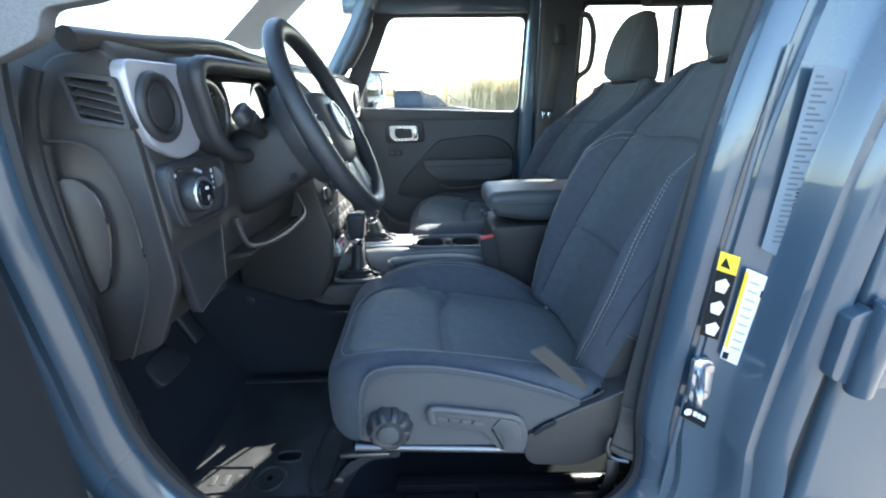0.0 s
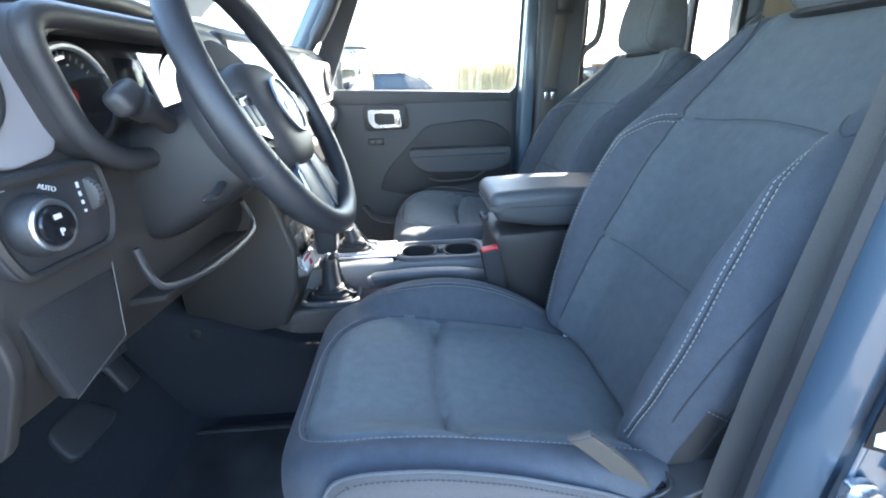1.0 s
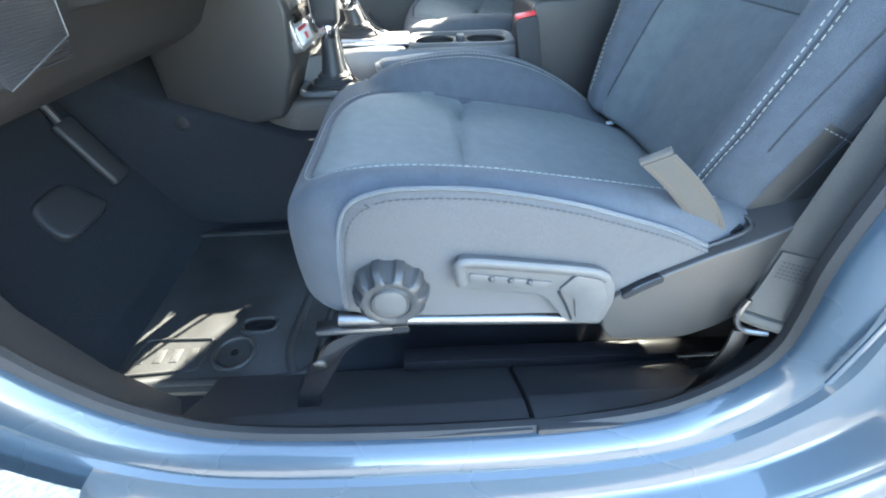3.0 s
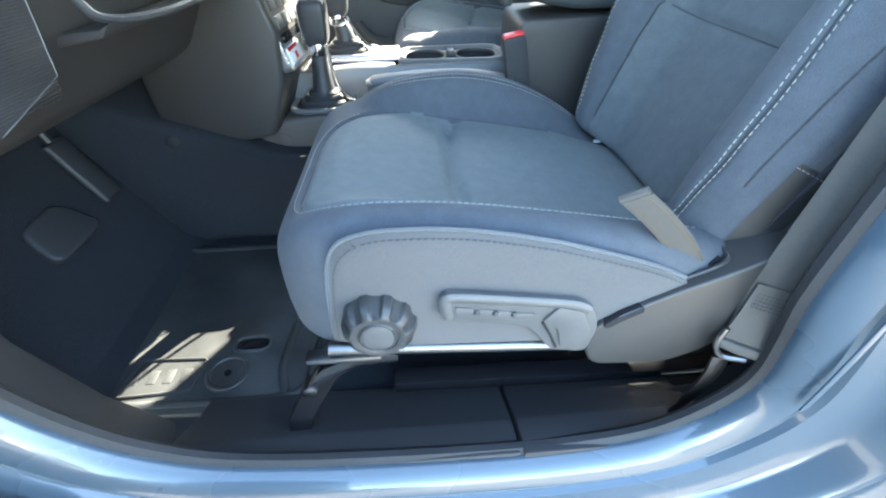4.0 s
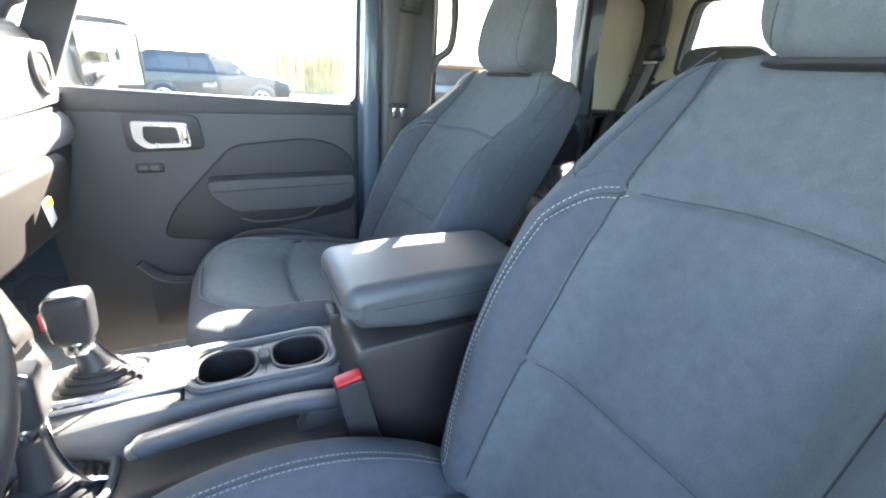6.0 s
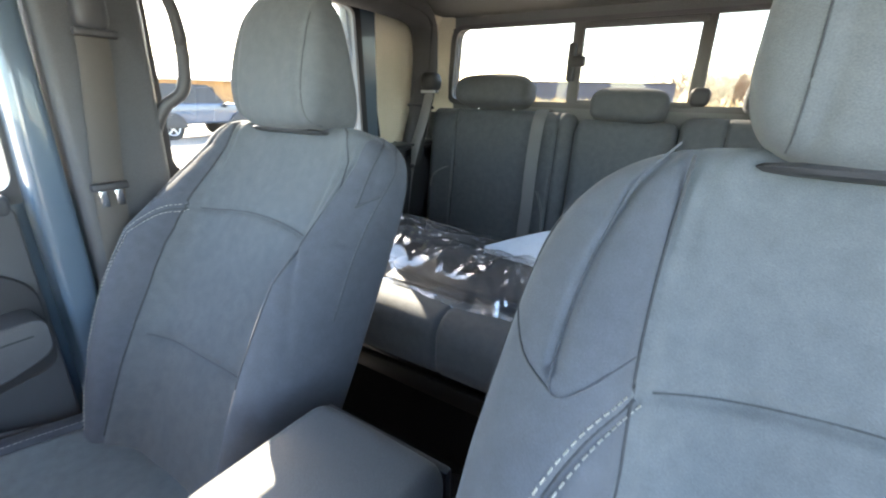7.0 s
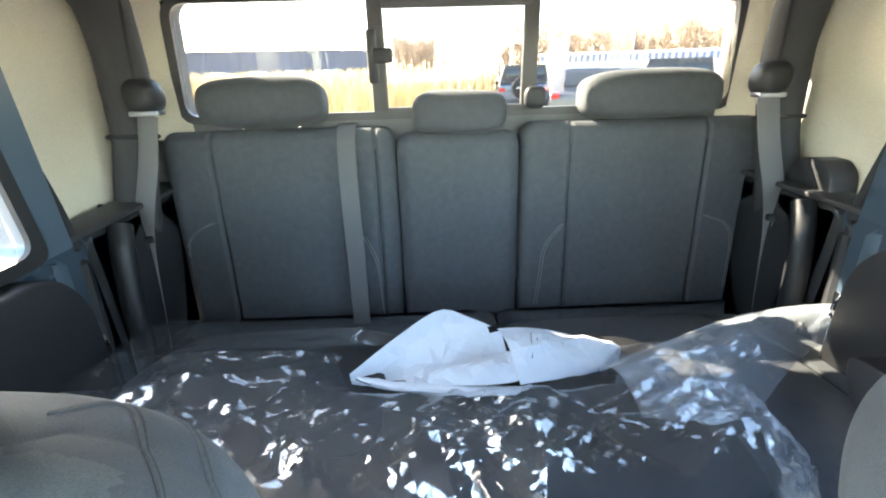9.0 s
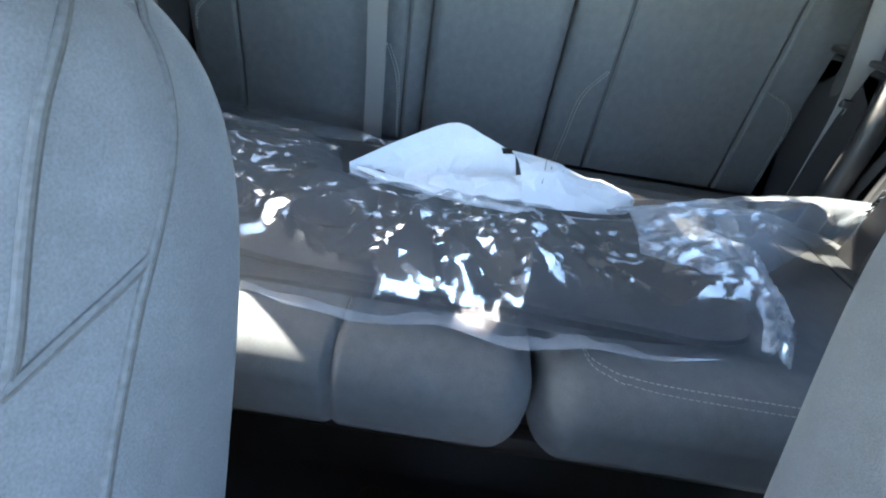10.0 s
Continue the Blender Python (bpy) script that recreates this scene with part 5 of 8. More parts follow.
part("panel_edge", bm, DASH, endcap)
bm = bmesh.new()
tube(bm, smooth_path([(-0.764, -0.642, 0.812), (-0.786, -0.642, 0.765), (-0.800, -0.640, 0.70), (-0.800, -0.640, 0.60), (-0.796, -0.640, 0.50), (-0.797, -0.640, 0.41)], 6), 0.011, seg=8, flat=0.6, up=(0, 1, 0))
part("edge_strip", bm, RUBBER, endcap, "black edge strip beside the door seal")
vent = bmesh.new()
frame_plate(vent, round_poly([(-0.742, 0.808), (-0.674, 0.800), (-0.668, 0.738), (-0.734, 0.748)], 0.006), round_poly([(-0.736, 0.802), (-0.679, 0.795), (-0.674, 0.744), (-0.729, 0.754)], 0.005), "y", -0.637, -0.622)
sv = part("side_vent", vent, PLASTIC, endcap, "black slatted side vent")
bm = bmesh.new()
prism(bm, [(-0.736, 0.802), (-0.679, 0.795), (-0.674, 0.744), (-0.729, 0.754)], "y", -0.629, -0.6275)
part("vent_back", bm, GLOSSBLK, sv)
for k in range(4):
    bm = bmesh.new()
    rbox(bm, (-0.7060 + 0.0015 * k, -0.633, 0.7895 - 0.0108 * k), (0.056, 0.012, 0.0017), 0.0006, 1, (34, 12, 0))
    part("slat", bm, DASH, sv)
# silver bands with round vents
for y0, y1, yc in ((-0.630, -0.500, -0.584), (0.30, 0.685, 0.615)):
    bm = bmesh.new()
    prism(bm, round_poly([(y0, 0.822), (y1, 0.822), (y1, 0.700), (y0 + 0.07, 0.690), (y0 + 0.02, 0.716), (y0, 0.762)], 0.018, 4), "x", -0.684, -0.664, 0.006, 3)
    band = part("silver_band", bm, SILVER, dash, "satin silver painted trim band")
    bm = bmesh.new()
    ring = [(-0.661, yc + 0.036 * math.cos(a), 0.764 + 0.040 * math.sin(a)) for a in [2 * math.pi * k / 40 for k in range(40)]]
    tube(bm, ring, 0.0065, seg=10, up=(1, 0, 0), loop=True)
    rv = part("round_vent", bm, PLASTIC, band, "round black air vent")
    bm = bmesh.new()
    pillow(bm, (-0.668, yc, 0.764), (0.014, 0.033, 0.037), 2, 2.4, (32, 12))
    part("vent_core", bm, RUBBER, rv)
    bm = bmesh.new()
    tube(bm, [(-0.6575, yc + 0.027 * math.cos(a), 0.764 + 0.030 * math.sin(a)) for a in [2 * math.pi * k / 36 for k in range(36)]], 0.0016, seg=6, up=(1, 0, 0), loop=True)
    part("vent_lip", bm, PLASTIC, rv)
# gauge hood and instruments
hood = bmesh.new()
out = round_poly([(-0.540, 0.834), (-0.155, 0.834), (-0.165, 0.70), (-0.215, 0.672), (-0.445, 0.668), (-0.505, 0.705)], 0.055, 6)
inn = round_poly([(-0.518, 0.813), (-0.172, 0.813), (-0.182, 0.715), (-0.222, 0.692), (-0.437, 0.690), (-0.487, 0.718)], 0.045, 6)
frame_plate(hood, out, inn, "x", -0.705, -0.640)
hd = part("gauge_hood", hood, PLASTIC, dash, "black hooded gauge surround")
bm = bmesh.new()
tube(bm, [(-0.641, y, z) for y, z in outward(out, -0.009)], 0.0125, seg=10, up=(1, 0, 0), loop=True)
part("hood_lip", bm, PLASTIC, hd)
bm = bmesh.new()
prism(bm, inn, "x", -0.690, -0.686)
part("gauge_face", bm, GLOSSBLK, hd)
for yc in (-0.445, -0.250):
    bm = bmesh.new()
    ring = [(-0.672, yc + 0.050 * math.cos(a), 0.752 + 0.050 * math.sin(a)) for a in [2 * math.pi * k / 40 for k in range(40)]]
    tube(bm, ring, 0.004, seg=8, up=(1, 0, 0), loop=True)
    gg = part("gauge_ring", bm, SATIN, hd, "satin gauge ring")
    bm = bmesh.new()
    for k in range(25):
        a = radians(-40 + 260 * k / 24)
        rbox(bm, (-0.6805, yc + 0.042 * math.cos(a), 0.752 + 0.042 * math.sin(a)), (0.001, 0.0012 + 0.0008 * (k % 4 == 0), 0.006), 0, 1, (math.degrees(a) - 90, 0, 0))
    tagged(part("tick_marks", bm, LABELW, gg), kind="stuff")
    bm = bmesh.new()
    cyl(bm, (-0.684, yc, 0.752), (-0.677, yc, 0.752), 0.008, 0.007, 20)
    rbox(bm, (-0.678, yc - 0.014, 0.742), (0.001, 0.034, 0.0018), 0, 1, (36, 0, 0))
    part("needle", bm, RED, gg)
bm = bmesh.new()
rbox(bm, (-0.680, -0.335, 0.752), (0.004, 0.062, 0.084), 0.002)
part("centre_display", bm, SCREEN, hd)
bm = bmesh.new()
lens = outward(inn, -0.002)
loft(bm, [[(-0.660 - (z - 0.69) * 0.12 + d, y, z) for y, z in lens] for d in (0.0, 0.001)])
part("gauge_lens", bm, LENS, hd, shadow=False)
# lamp switch panel
bm = bmesh.new()
prism(bm, round_poly([(-0.612, 0.690), (-0.470, 0.690), (-0.466, 0.632), (-0.485, 0.592), (-0.596, 0.592), (-0.610, 0.630)], 0.018, 4), "x", -0.676, -0.655, 0.006, 3)
sp = part("switch_panel", bm, PLASTIC, dash, "black lamp switch panel")
bm = bmesh.new()
tube(bm, [(-0.654, y, z) for y, z in outward(round_poly([(-0.612, 0.690), (-0.470, 0.690), (-0.466, 0.632), (-0.485, 0.592), (-0.596, 0.592), (-0.610, 0.630)], 0.018, 4), -0.006)], 0.005, seg=6, up=(1, 0, 0), loop=True)
part("switch_bezel", bm, DASH, sp)
bm = bmesh.new()
cyl(bm, (-0.656, -0.566, 0.643), (-0.636, -0.566, 0.643), 0.030, 0.026, 32, 0.003)
kn = part("lamp_knob", bm, PLASTIC, sp, "round lamp switch with satin collar")
bm = bmesh.new()
tube(bm, [(-0.636, -0.566 + 0.0215 * math.cos(a), 0.643 + 0.0215 * math.sin(a)) for a in [2 * math.pi * k / 32 for k in range(32)]], 0.003, seg=8, up=(1, 0, 0), loop=True)
part("collar", bm, SATIN, kn)
bm = bmesh.new()
cyl(bm, (-0.638, -0.566, 0.643), (-0.630, -0.566, 0.643), 0.019, 0.018, 32, 0.002)
part("knob_cap", bm, GLOSSBLK, kn)


def words(text, size, m, mat, parent, name="lettering", depth=0.0004):
    """Raised lettering, laid at the pose m."""
    cu = bpy.data.curves.new(name, "FONT")
    cu.body, cu.size, cu.extrude, cu.align_x, cu.align_y = text, size, depth, "CENTER", "CENTER"
    t = bpy.data.objects.new("tmp_text", cu)
    me = bpy.data.meshes.new_from_object(t)
    bpy.data.objects.remove(t)
    bpy.data.curves.remove(cu)
    me.transform(m)
    me.materials.clear()
    me.materials.append(mat)
    ob = new(name, me)
    ob.parent = parent
    return ob


FACE = pose(0, 0, 0, 90, 0, 90)
words("AUTO", 0.0068, Matrix.Translation((-0.6535, -0.541, 0.672)) @ pose(0, 0, 0, -24, 0, 0) @ FACE, LABELW, sp, "printed_word")
words("P", 0.010, Matrix.Translation((-0.6296, -0.566, 0.636)) @ FACE, LABELW, kn, "printed_letter")
for k, (y, z) in enumerate(((-0.598, 0.674), (-0.584, 0.681), (-0.566, 0.6835), (-0.566, 0.651))):
    bm = bmesh.new()
    rbox(bm, (-0.6535 if k < 3 else -0.6296, y, z), (0.0008, 0.008, 0.0045), 0.0003, 1)
    part("printed_mark", bm, LABELW, sp)
bm = bmesh.new()
rings = [[(-0.660 + (r + (0.0014 if k % 4 < 2 else 0.0)) * math.cos(2 * math.pi * k / 112), y, 0.655 + (r + (0.0014 if k % 4 < 2 else 0.0)) * math.sin(2 * math.pi * k / 112)) for k in range(112)] for y, r in ((-0.4975, 0.0150), (-0.4965, 0.0168), (-0.4895, 0.0168), (-0.4885, 0.0150))]
loft(bm, rings)
part("dimmer_wheel", bm, SHIELD, sp, "ribbed dimmer wheel")
bm = bmesh.new()
for k in range(4):
    rbox(bm, (-0.6535, -0.507, 0.640 + 0.009 * k), (0.0008, 0.003, 0.003 + 0.001 * k), 0, 1)
part("dimmer_marks", bm, LABELW, sp)
# knee panel with fine ribs, and the open tray
bm = bmesh.new()
prism(bm, round_poly([(-0.600, 0.580), (-0.468, 0.580), (-0.486, 0.470), (-0.575, 0.445)], 0.012, 4), "x", -0.690, -0.676, 0.004, 2)
kp = part("knee_panel", bm, PLASTIC, dash, "black ribbed knee panel")
bm = bmesh.new()
for k in range(44):
    z = 0.456 + 0.0027 * k
    rbox(bm, (-0.6760, -0.532, z), (0.0018, 0.080 + 0.00090 * k, 0.0009), 0.0003, 1)
tagged(part("ribs", bm, RUBBER, kp), kind="stuff")
bm = bmesh.new()
tube(bm, [(-0.6745, -0.4700, 0.578), (-0.6745, -0.4880, 0.474), (-0.6745, -0.5740, 0.449)], 0.0007, seg=6)
part("edge_line", bm, GREYPL, kp, "thin pale edge line")
bm = bmesh.new()
tube(bm, smooth_path([(-0.655, -0.455, 0.575), (-0.648, -0.450, 0.530), (-0.640, -0.43, 0.512), (-0.625, -0.36, 0.506), (-0.620, -0.25, 0.510), (-0.628, -0.195, 0.520), (-0.645, -0.185, 0.560)], 6), 0.0048, seg=8)
tray = part("tray_rim", bm, PLASTIC, dash, "open tray under the steering column")
bm = bmesh.new()
prism(bm, [(-0.70, 0.50), (-0.645, 0.505), (-0.635, 0.510), (-0.645, 0.497), (-0.70, 0.488)], "y", -0.445, -0.185, 0.002)
part("tray_floor", bm, DASH, tray)
# soft top pad brow and passenger ledge
bm = bmesh.new()
tube(bm, smooth_path([(-0.712, -0.645, 0.842), (-0.705, -0.52, 0.848), (-0.70, -0.335, 0.862), (-0.705, -0.15, 0.852), (-0.71, 0.2, 0.850), (-0.712, 0.67, 0.845)], 8), 0.014, seg=10)
part("brow", bm, DASH, dash)
bm = bmesh.new()
prism(bm, [(-0.674, 0.685), (-0.655, 0.672), (-0.650, 0.640), (-0.672, 0.60)], "y", 0.19, 0.685, 0.010, 3)
part("passenger_ledge", bm, SILVER, dash, "silver passenger ledge and grab bar")
bm = bmesh.new()
prism(bm, [(-0.670, 0.610), (-0.650, 0.59), (-0.675, 0.45), (-0.72, 0.42)], "y", 0.20, 0.60, 0.012, 3)
gb = part("glove_box", bm, DASH, dash, "black glove box door")
bm = bmesh.new()
rbox(bm, (-0.645, 0.435, 0.520), (0.002, 0.032, 0.050), 0.0008, 1, (12, 0, 0))
tg = part("hang_tag", bm, LABELW, gb, "white and yellow hang tag")
bm = bmesh.new()
rbox(bm, (-0.6437, 0.438, 0.536), (0.001, 0.030, 0.016), 0.0004, 1, (12, 0, 0))
part("yellow_band", bm, YELLOW, tg)
# centre stack
bm = bmesh.new()
prism(bm, [(-0.86, 0.26), (-0.70, 0.235), (-0.640, 0.245), (-0.600, 0.345), (-0.590, 0.43), (-0.618, 0.54), (-0.650, 0.66), (-0.86, 0.66)], "y", -0.112, 0.150, 0.010, 3)
stack = part("stack_panel", bm, DASH, dash, "dark centre stack side panel")
bm = bmesh.new()
prism(bm, round_poly([(-0.100, 0.360), (0.138, 0.360), (0.150, 0.60), (-0.110, 0.60)], 0.012, 4), "x", -0.012, 0.008, 0.004, 2)
bezel = part("stack_bezel", bm, SATIN, stack, "satin silver stack bezel")
bezel.matrix_basis = Matrix.Translation((-0.603, 0, 0)) @ Matrix.Translation((0, 0, 0.43)) @ pose(0, 0, 0, 0, -14, 0) @ Matrix.Translation((0, 0, -0.43))
bm = bmesh.new()
prism(bm, round_poly([(-0.090, 0.405), (0.128, 0.405), (0.138, 0.592), (-0.098, 0.592)], 0.010, 4), "x", 0.006, 0.010, 0.002, 2)
part("control_face", bm, GLOSSBLK, bezel)
for i, (y, z, r) in enumerate(((-0.062, 0.525, 0.021), (0.020, 0.545, 0.024), (0.100, 0.525, 0.021))):
    bm = bmesh.new()
    cyl(bm, (0.008, y, z), (0.028, y, z), r, r * 0.92, 28, 0.003)
    k = part("climate_knob", bm, PLASTIC, bezel, "round climate knob with satin ring")
    bm = bmesh.new()
    tube(bm, [(0.018, y + (r + 0.001) * math.cos(a), z + (r + 0.001) * math.sin(a)) for a in [2 * math.pi * q / 28 for q in range(28)]], 0.0022, seg=6, up=(1, 0, 0), loop=True)
    part("knob_ring", bm, SATIN, k)
for row, z in enumerate((0.470, 0.440)):
    for k in range(6):
        bm = bmesh.new()
        rbox(bm, (0.0115, -0.075 + 0.037 * k, z), (0.007, 0.032, 0.022), 0.002, 2)
        part("button", bm, SHIELD if (k + row) % 3 else PLASTIC, bezel)
bm = bmesh.new()
rbox(bm, (0.010, -0.060, 0.385), (0.004, 0.070, 0.030), 0.002)
sw = part("warning_panel", bm, LABELW, bezel, "white panel with red warning marks")
bm = bmesh.new()
rbox(bm, (0.0125, -0.068, 0.396), (0.001, 0.050, 0.006), 0.0003, 1)
rbox(bm, (0.0125, -0.060, 0.381), (0.001, 0.014, 0.012), 0.003, 1)
part("red_marks", bm, RED, sw)
for y in (0.0, 0.045, 0.09):
    bm = bmesh.new()
    rbox(bm, (0.012, y + 0.02, 0.385), (0.008, 0.036, 0.028), 0.003, 2)
    part("switch", bm, PLASTIC, bezel)
# upright display and its vents
bm = bmesh.new()
rbox(bm, (-0.672, 0.020, 0.775), (0.030, 0.250, 0.150), 0.014, 3, (0, -6, 0))
sc = part("display_housing", bm, PLASTIC, dash, "black upright touch display")
bm = bmesh.new()
rbox(bm, (-0.6565, 0.020, 0.776), (0.003, 0.215, 0.118), 0.001, 1, (0, -6, 0))
part("screen", bm, SCREEN, sc)
for y in (-0.055, 0.095):
    bm = bmesh.new()
    tube(bm, [(-0.652, y + 0.044 * sup(math.cos(a), 0.7), 0.655 + 0.026 * sup(math.sin(a), 0.7)) for a in [2 * math.pi * k / 32 for k in range(32)]], 0.006, seg=8, up=(1, 0, 0), loop=True)
    v = part("centre_vent", bm, SATIN, dash, "centre air vent with satin surround")
    for k in (-1, 0, 1):
        bm = bmesh.new()
        rbox(bm, (-0.654, y, 0.655 + 0.014 * k), (0.012, 0.078, 0.0025), 0.001, 1, (0, 15, 0))
        part("slat", bm, PLASTIC, v)

# sheet lying against the windshield
bm = bmesh.new()
rows = []
for j in range(9):
    z = 0.915 + 0.225 * j / 8
    rows.append([(-0.925 + (z - 0.83) * 1.156 + 0.010, 0.02 + 0.27 * i / 8, z + 0.004 * math.sin(i * 0.9)) for i in range(9)])
loft(bm, rows, closed=False)
loft(bm, [[(x + 0.0012, y, z) for x, y, z in r] for r in rows], closed=False)
tagged(part("window_sheet", bm, PAPER), "pale paper sheet fixed inside the windshield", "paper sheet")

# ---- steering wheel ----
wheel = thing("steering_wheel", "black leather steering wheel with satin lower spokes", "steering wheel", at=(-0.493, -0.340, 0.726))
WT = pose(0, 0, 0, 0, -25, 0)
wheel.matrix_basis = Matrix.Translation((-0.493, -0.340, 0.726)) @ WT
R = 0.176
bm = bmesh.new()
ring = []
for k in range(72):
    a = 2 * math.pi * k / 72
    ring.append((0.012, R * math.cos(a), R * math.sin(a)))
rad = [0.0165 + 0.0025 * max(0, math.cos(2 * (2 * math.pi * k / 72) - radians(70))) for k in range(72)]
tube(bm, ring, rad, seg=14, up=(1, 0, 0), loop=True)
rim = part("rim", bm, LEATHER, wheel)
bm = bmesh.new()
for k in range(72):
    a = 2 * math.pi * k / 72
    if abs(math.sin(a)) < 0.55:
        for q in (-1, 1):
            p = Vector((0.020 + 0.004 * q, (R - 0.0155) * math.cos(a), (R - 0.0155) * math.sin(a)))
            e = Vector((0.012 - 0.004 * q, (R - 0.0165) * math.cos(a + 0.05), (R - 0.0165) * math.sin(a + 0.05)))
            tube(bm, [p, e], 0.0008, seg=4)
tagged(part("cross_stitching", bm, SEAM, rim), kind="stuff")
for a0 in (200, 340):
    a = radians(a0)
    bm = bmesh.new()
    tube(bm, [(0.012 + 0.0185 * math.cos(t), (R + 0.0185 * math.sin(t)) * math.cos(a), (R + 0.0185 * math.sin(t)) * math.sin(a)) for t in [2 * math.pi * k / 16 for k in range(16)]], 0.0008, seg=4, loop=True)
    part("rim_seam", bm, SEAM, rim)
bm = bmesh.new()
def hubshape(x, y, z):
    y *= 1 + 0.10 * z / 0.07
    x += 0.008 * (1 - (y / 0.1) ** 2) if x > 0 else 0
    return x, y, z
pillow(bm, (-0.016, 0, -0.011), (0.034, 0.084, 0.074), 4.0, 3.2, (64, 32), hubshape)
hub = part("hub_pad", bm, PLASTIC, wheel, "black airbag pad")
bm = bmesh.new()
tube(bm, [(0.0285, 0.037 * math.cos(a), -0.006 + 0.037 * math.sin(a)) for a in [2 * math.pi * k / 40 for k in range(40)]], 0.0025, seg=8, up=(1, 0, 0), loop=True)
bd = part("badge_ring", bm, SATIN, hub, "satin ring round the badge")
bm = bmesh.new()
cyl(bm, (0.014, 0, -0.006), (0.0280, 0, -0.006), 0.035, 0.035, 36)
part("badge_disc", bm, SHIELD, bd)
for k, w in enumerate((0.006, 0.009, 0.009, 0.009)):
    bm = bmesh.new()
    rbox(bm, (0.0290, -0.0165 + 0.011 * k, -0.006 + (0.001 if k else -0.001)), (0.002, w, 0.011), 0.001, 1)
    part("badge_bar", bm, LABELW, bd)
for q in (-1, 1):
    bm = bmesh.new()
    prism(bm, round_poly([(q * 0.066, 0.026), (q * 0.165, 0.020), (q * 0.168, -0.030), (q * 0.074, -0.050)], 0.010, 4), "x", -0.014, 0.008, 0.006, 3)
    sp2 = part("spoke", bm, PLASTIC, wheel)
    bm = bmesh.new()
    prism(bm, round_poly([(q * 0.084, 0.020), (q * 0.142, 0.014), (q * 0.146, -0.022), (q * 0.088, -0.040)], 0.008, 4), "x", 0.007, 0.014, 0.003, 2)
    pad = part("button_pad", bm, GLOSSBLK, sp2, "steering wheel button pad")
    for k in range(3):
        bm = bmesh.new()
        rbox(bm, (0.0145, q * (0.098 + 0.018 * k), -0.008 + 0.001 * k), (0.003, 0.014, 0.026), 0.002, 2)
        part("button", bm, SHIELD, pad)
    foot = round_poly([(q * 0.006, -0.080), (q * 0.056, -0.074), (q * 0.080, -0.150), (q * 0.050, -0.164), (q * 0.010, -0.164)], 0.012, 4)
    bm = bmesh.new()
    prism(bm, foot, "x", -0.002, 0.0085, 0.002, 2)
    lo = part("lower_spoke", bm, SPOKE, wheel, "dark gloss lower spoke with satin edge")
    bm = bmesh.new()
    rim_line = outward(foot, 0.0)
    tube(bm, [(0.0085, py, pz) for py, pz in rim_line], 0.0020, seg=6, up=(1, 0, 0), loop=True)
    part("spoke_edging", bm, SATIN, lo, "satin edging")
bm = bmesh.new()
cyl(bm, (-0.055, 0, 0), (-0.026, 0, 0), 0.075, 0.060, 32, 0.006)
part("hub_back", bm, PLASTIC, wheel)

column = thing("steering_column", "black steering column shroud with two stalks", "steering column", at=(-0.493, -0.340, 0.726))
column.matrix_basis = Matrix.Translation((-0.493, -0.340, 0.726)) @ WT
bm = bmesh.new()
def colshape(x, y, z):
    return x, y * (1 - 0.15 * x / 0.1), z * (1 - 0.12 * x / 0.1) - (0.015 if z < 0 else 0)
pillow(bm, (-0.135, 0, -0.004), (0.105, 0.066, 0.066), 4, 4, (48, 24), colshape)
part("shroud", bm, REARTRIM, column)
bm = bmesh.new()
cyl(bm, (-0.060, 0, 0), (-0.012, 0, 0), 0.098, 0.105, 48, 0.008)
part("column_collar", bm, PLASTIC, column)
bm = bmesh.new()
tube(bm, smooth_path([(-0.10, -0.06, 0.035), (-0.092, -0.095, 0.052), (-0.088, -0.115, 0.062)], 5), [0.012] * 6 + [0.018] * 5, seg=10)
rbox(bm, (-0.086, -0.128, 0.066), (0.024, 0.050, 0.028), 0.009, 3, (20, 0, 0))
part("signal_stalk", bm, PLASTIC, column, "black turn signal stalk")
bm = bmesh.new()
tube(bm, smooth_path([(-0.09, -0.06, -0.055), (-0.075, -0.12, -0.062), (-0.070, -0.155, -0.060)], 5), [0.007] * 6 + [0.008, 0.008, 0.007, 0.005, 0.001], seg=10, flat=0.7)
part("tilt_lever", bm, PLASTIC, column)
bm = bmesh.new()
tube(bm, smooth_path([(-0.10, 0.06, 0.03), (-0.09, 0.12, 0.045), (-0.088, 0.17, 0.05)], 5), 0.011, seg=10)
part("wiper_stalk", bm, PLASTIC, column)

# ---- pedals and mat ----
ped = thing("brake_pedal", "grey rubber-faced brake pedal on a bright arm", "pedal", "pedals", at=(-0.945, -0.31, 0.172))
bm = bmesh.new()
pillow(bm, (0, 0, 0), (0.014, 0.056, 0.038), 5, 4, (40, 16), lambda x, y, z: (x + 0.006 * (z / 0.038) ** 2, y * (1 - 0.16 * z / 0.038), z), pose(0, 0, 0, 0, -42, 0))
part("pad", bm, PLASTIC, ped)
bm = bmesh.new()
tube(bm, smooth_path([(-0.01, -0.01, 0.01), (-0.05, -0.03, 0.08), (-0.07, -0.03, 0.22)], 4), 0.009, seg=8)
part("arm", bm, STEEL, ped)
ped = thing("accelerator_pedal", "long black accelerator pedal", "pedal", "pedals", at=(-0.955, -0.175, 0.2))
bm = bmesh.new()
rbox(bm, (0, 0, 0.02), (0.016, 0.050, 0.130), 0.007, 3, (0, -24, 0))
part("pad", bm, PLASTIC, ped)
bm = bmesh.new()
tube(bm, [(-0.02, 0, 0.05), (-0.06, 0.0, 0.18)], 0.008, seg=8)
part("arm", bm, PLASTIC, ped)

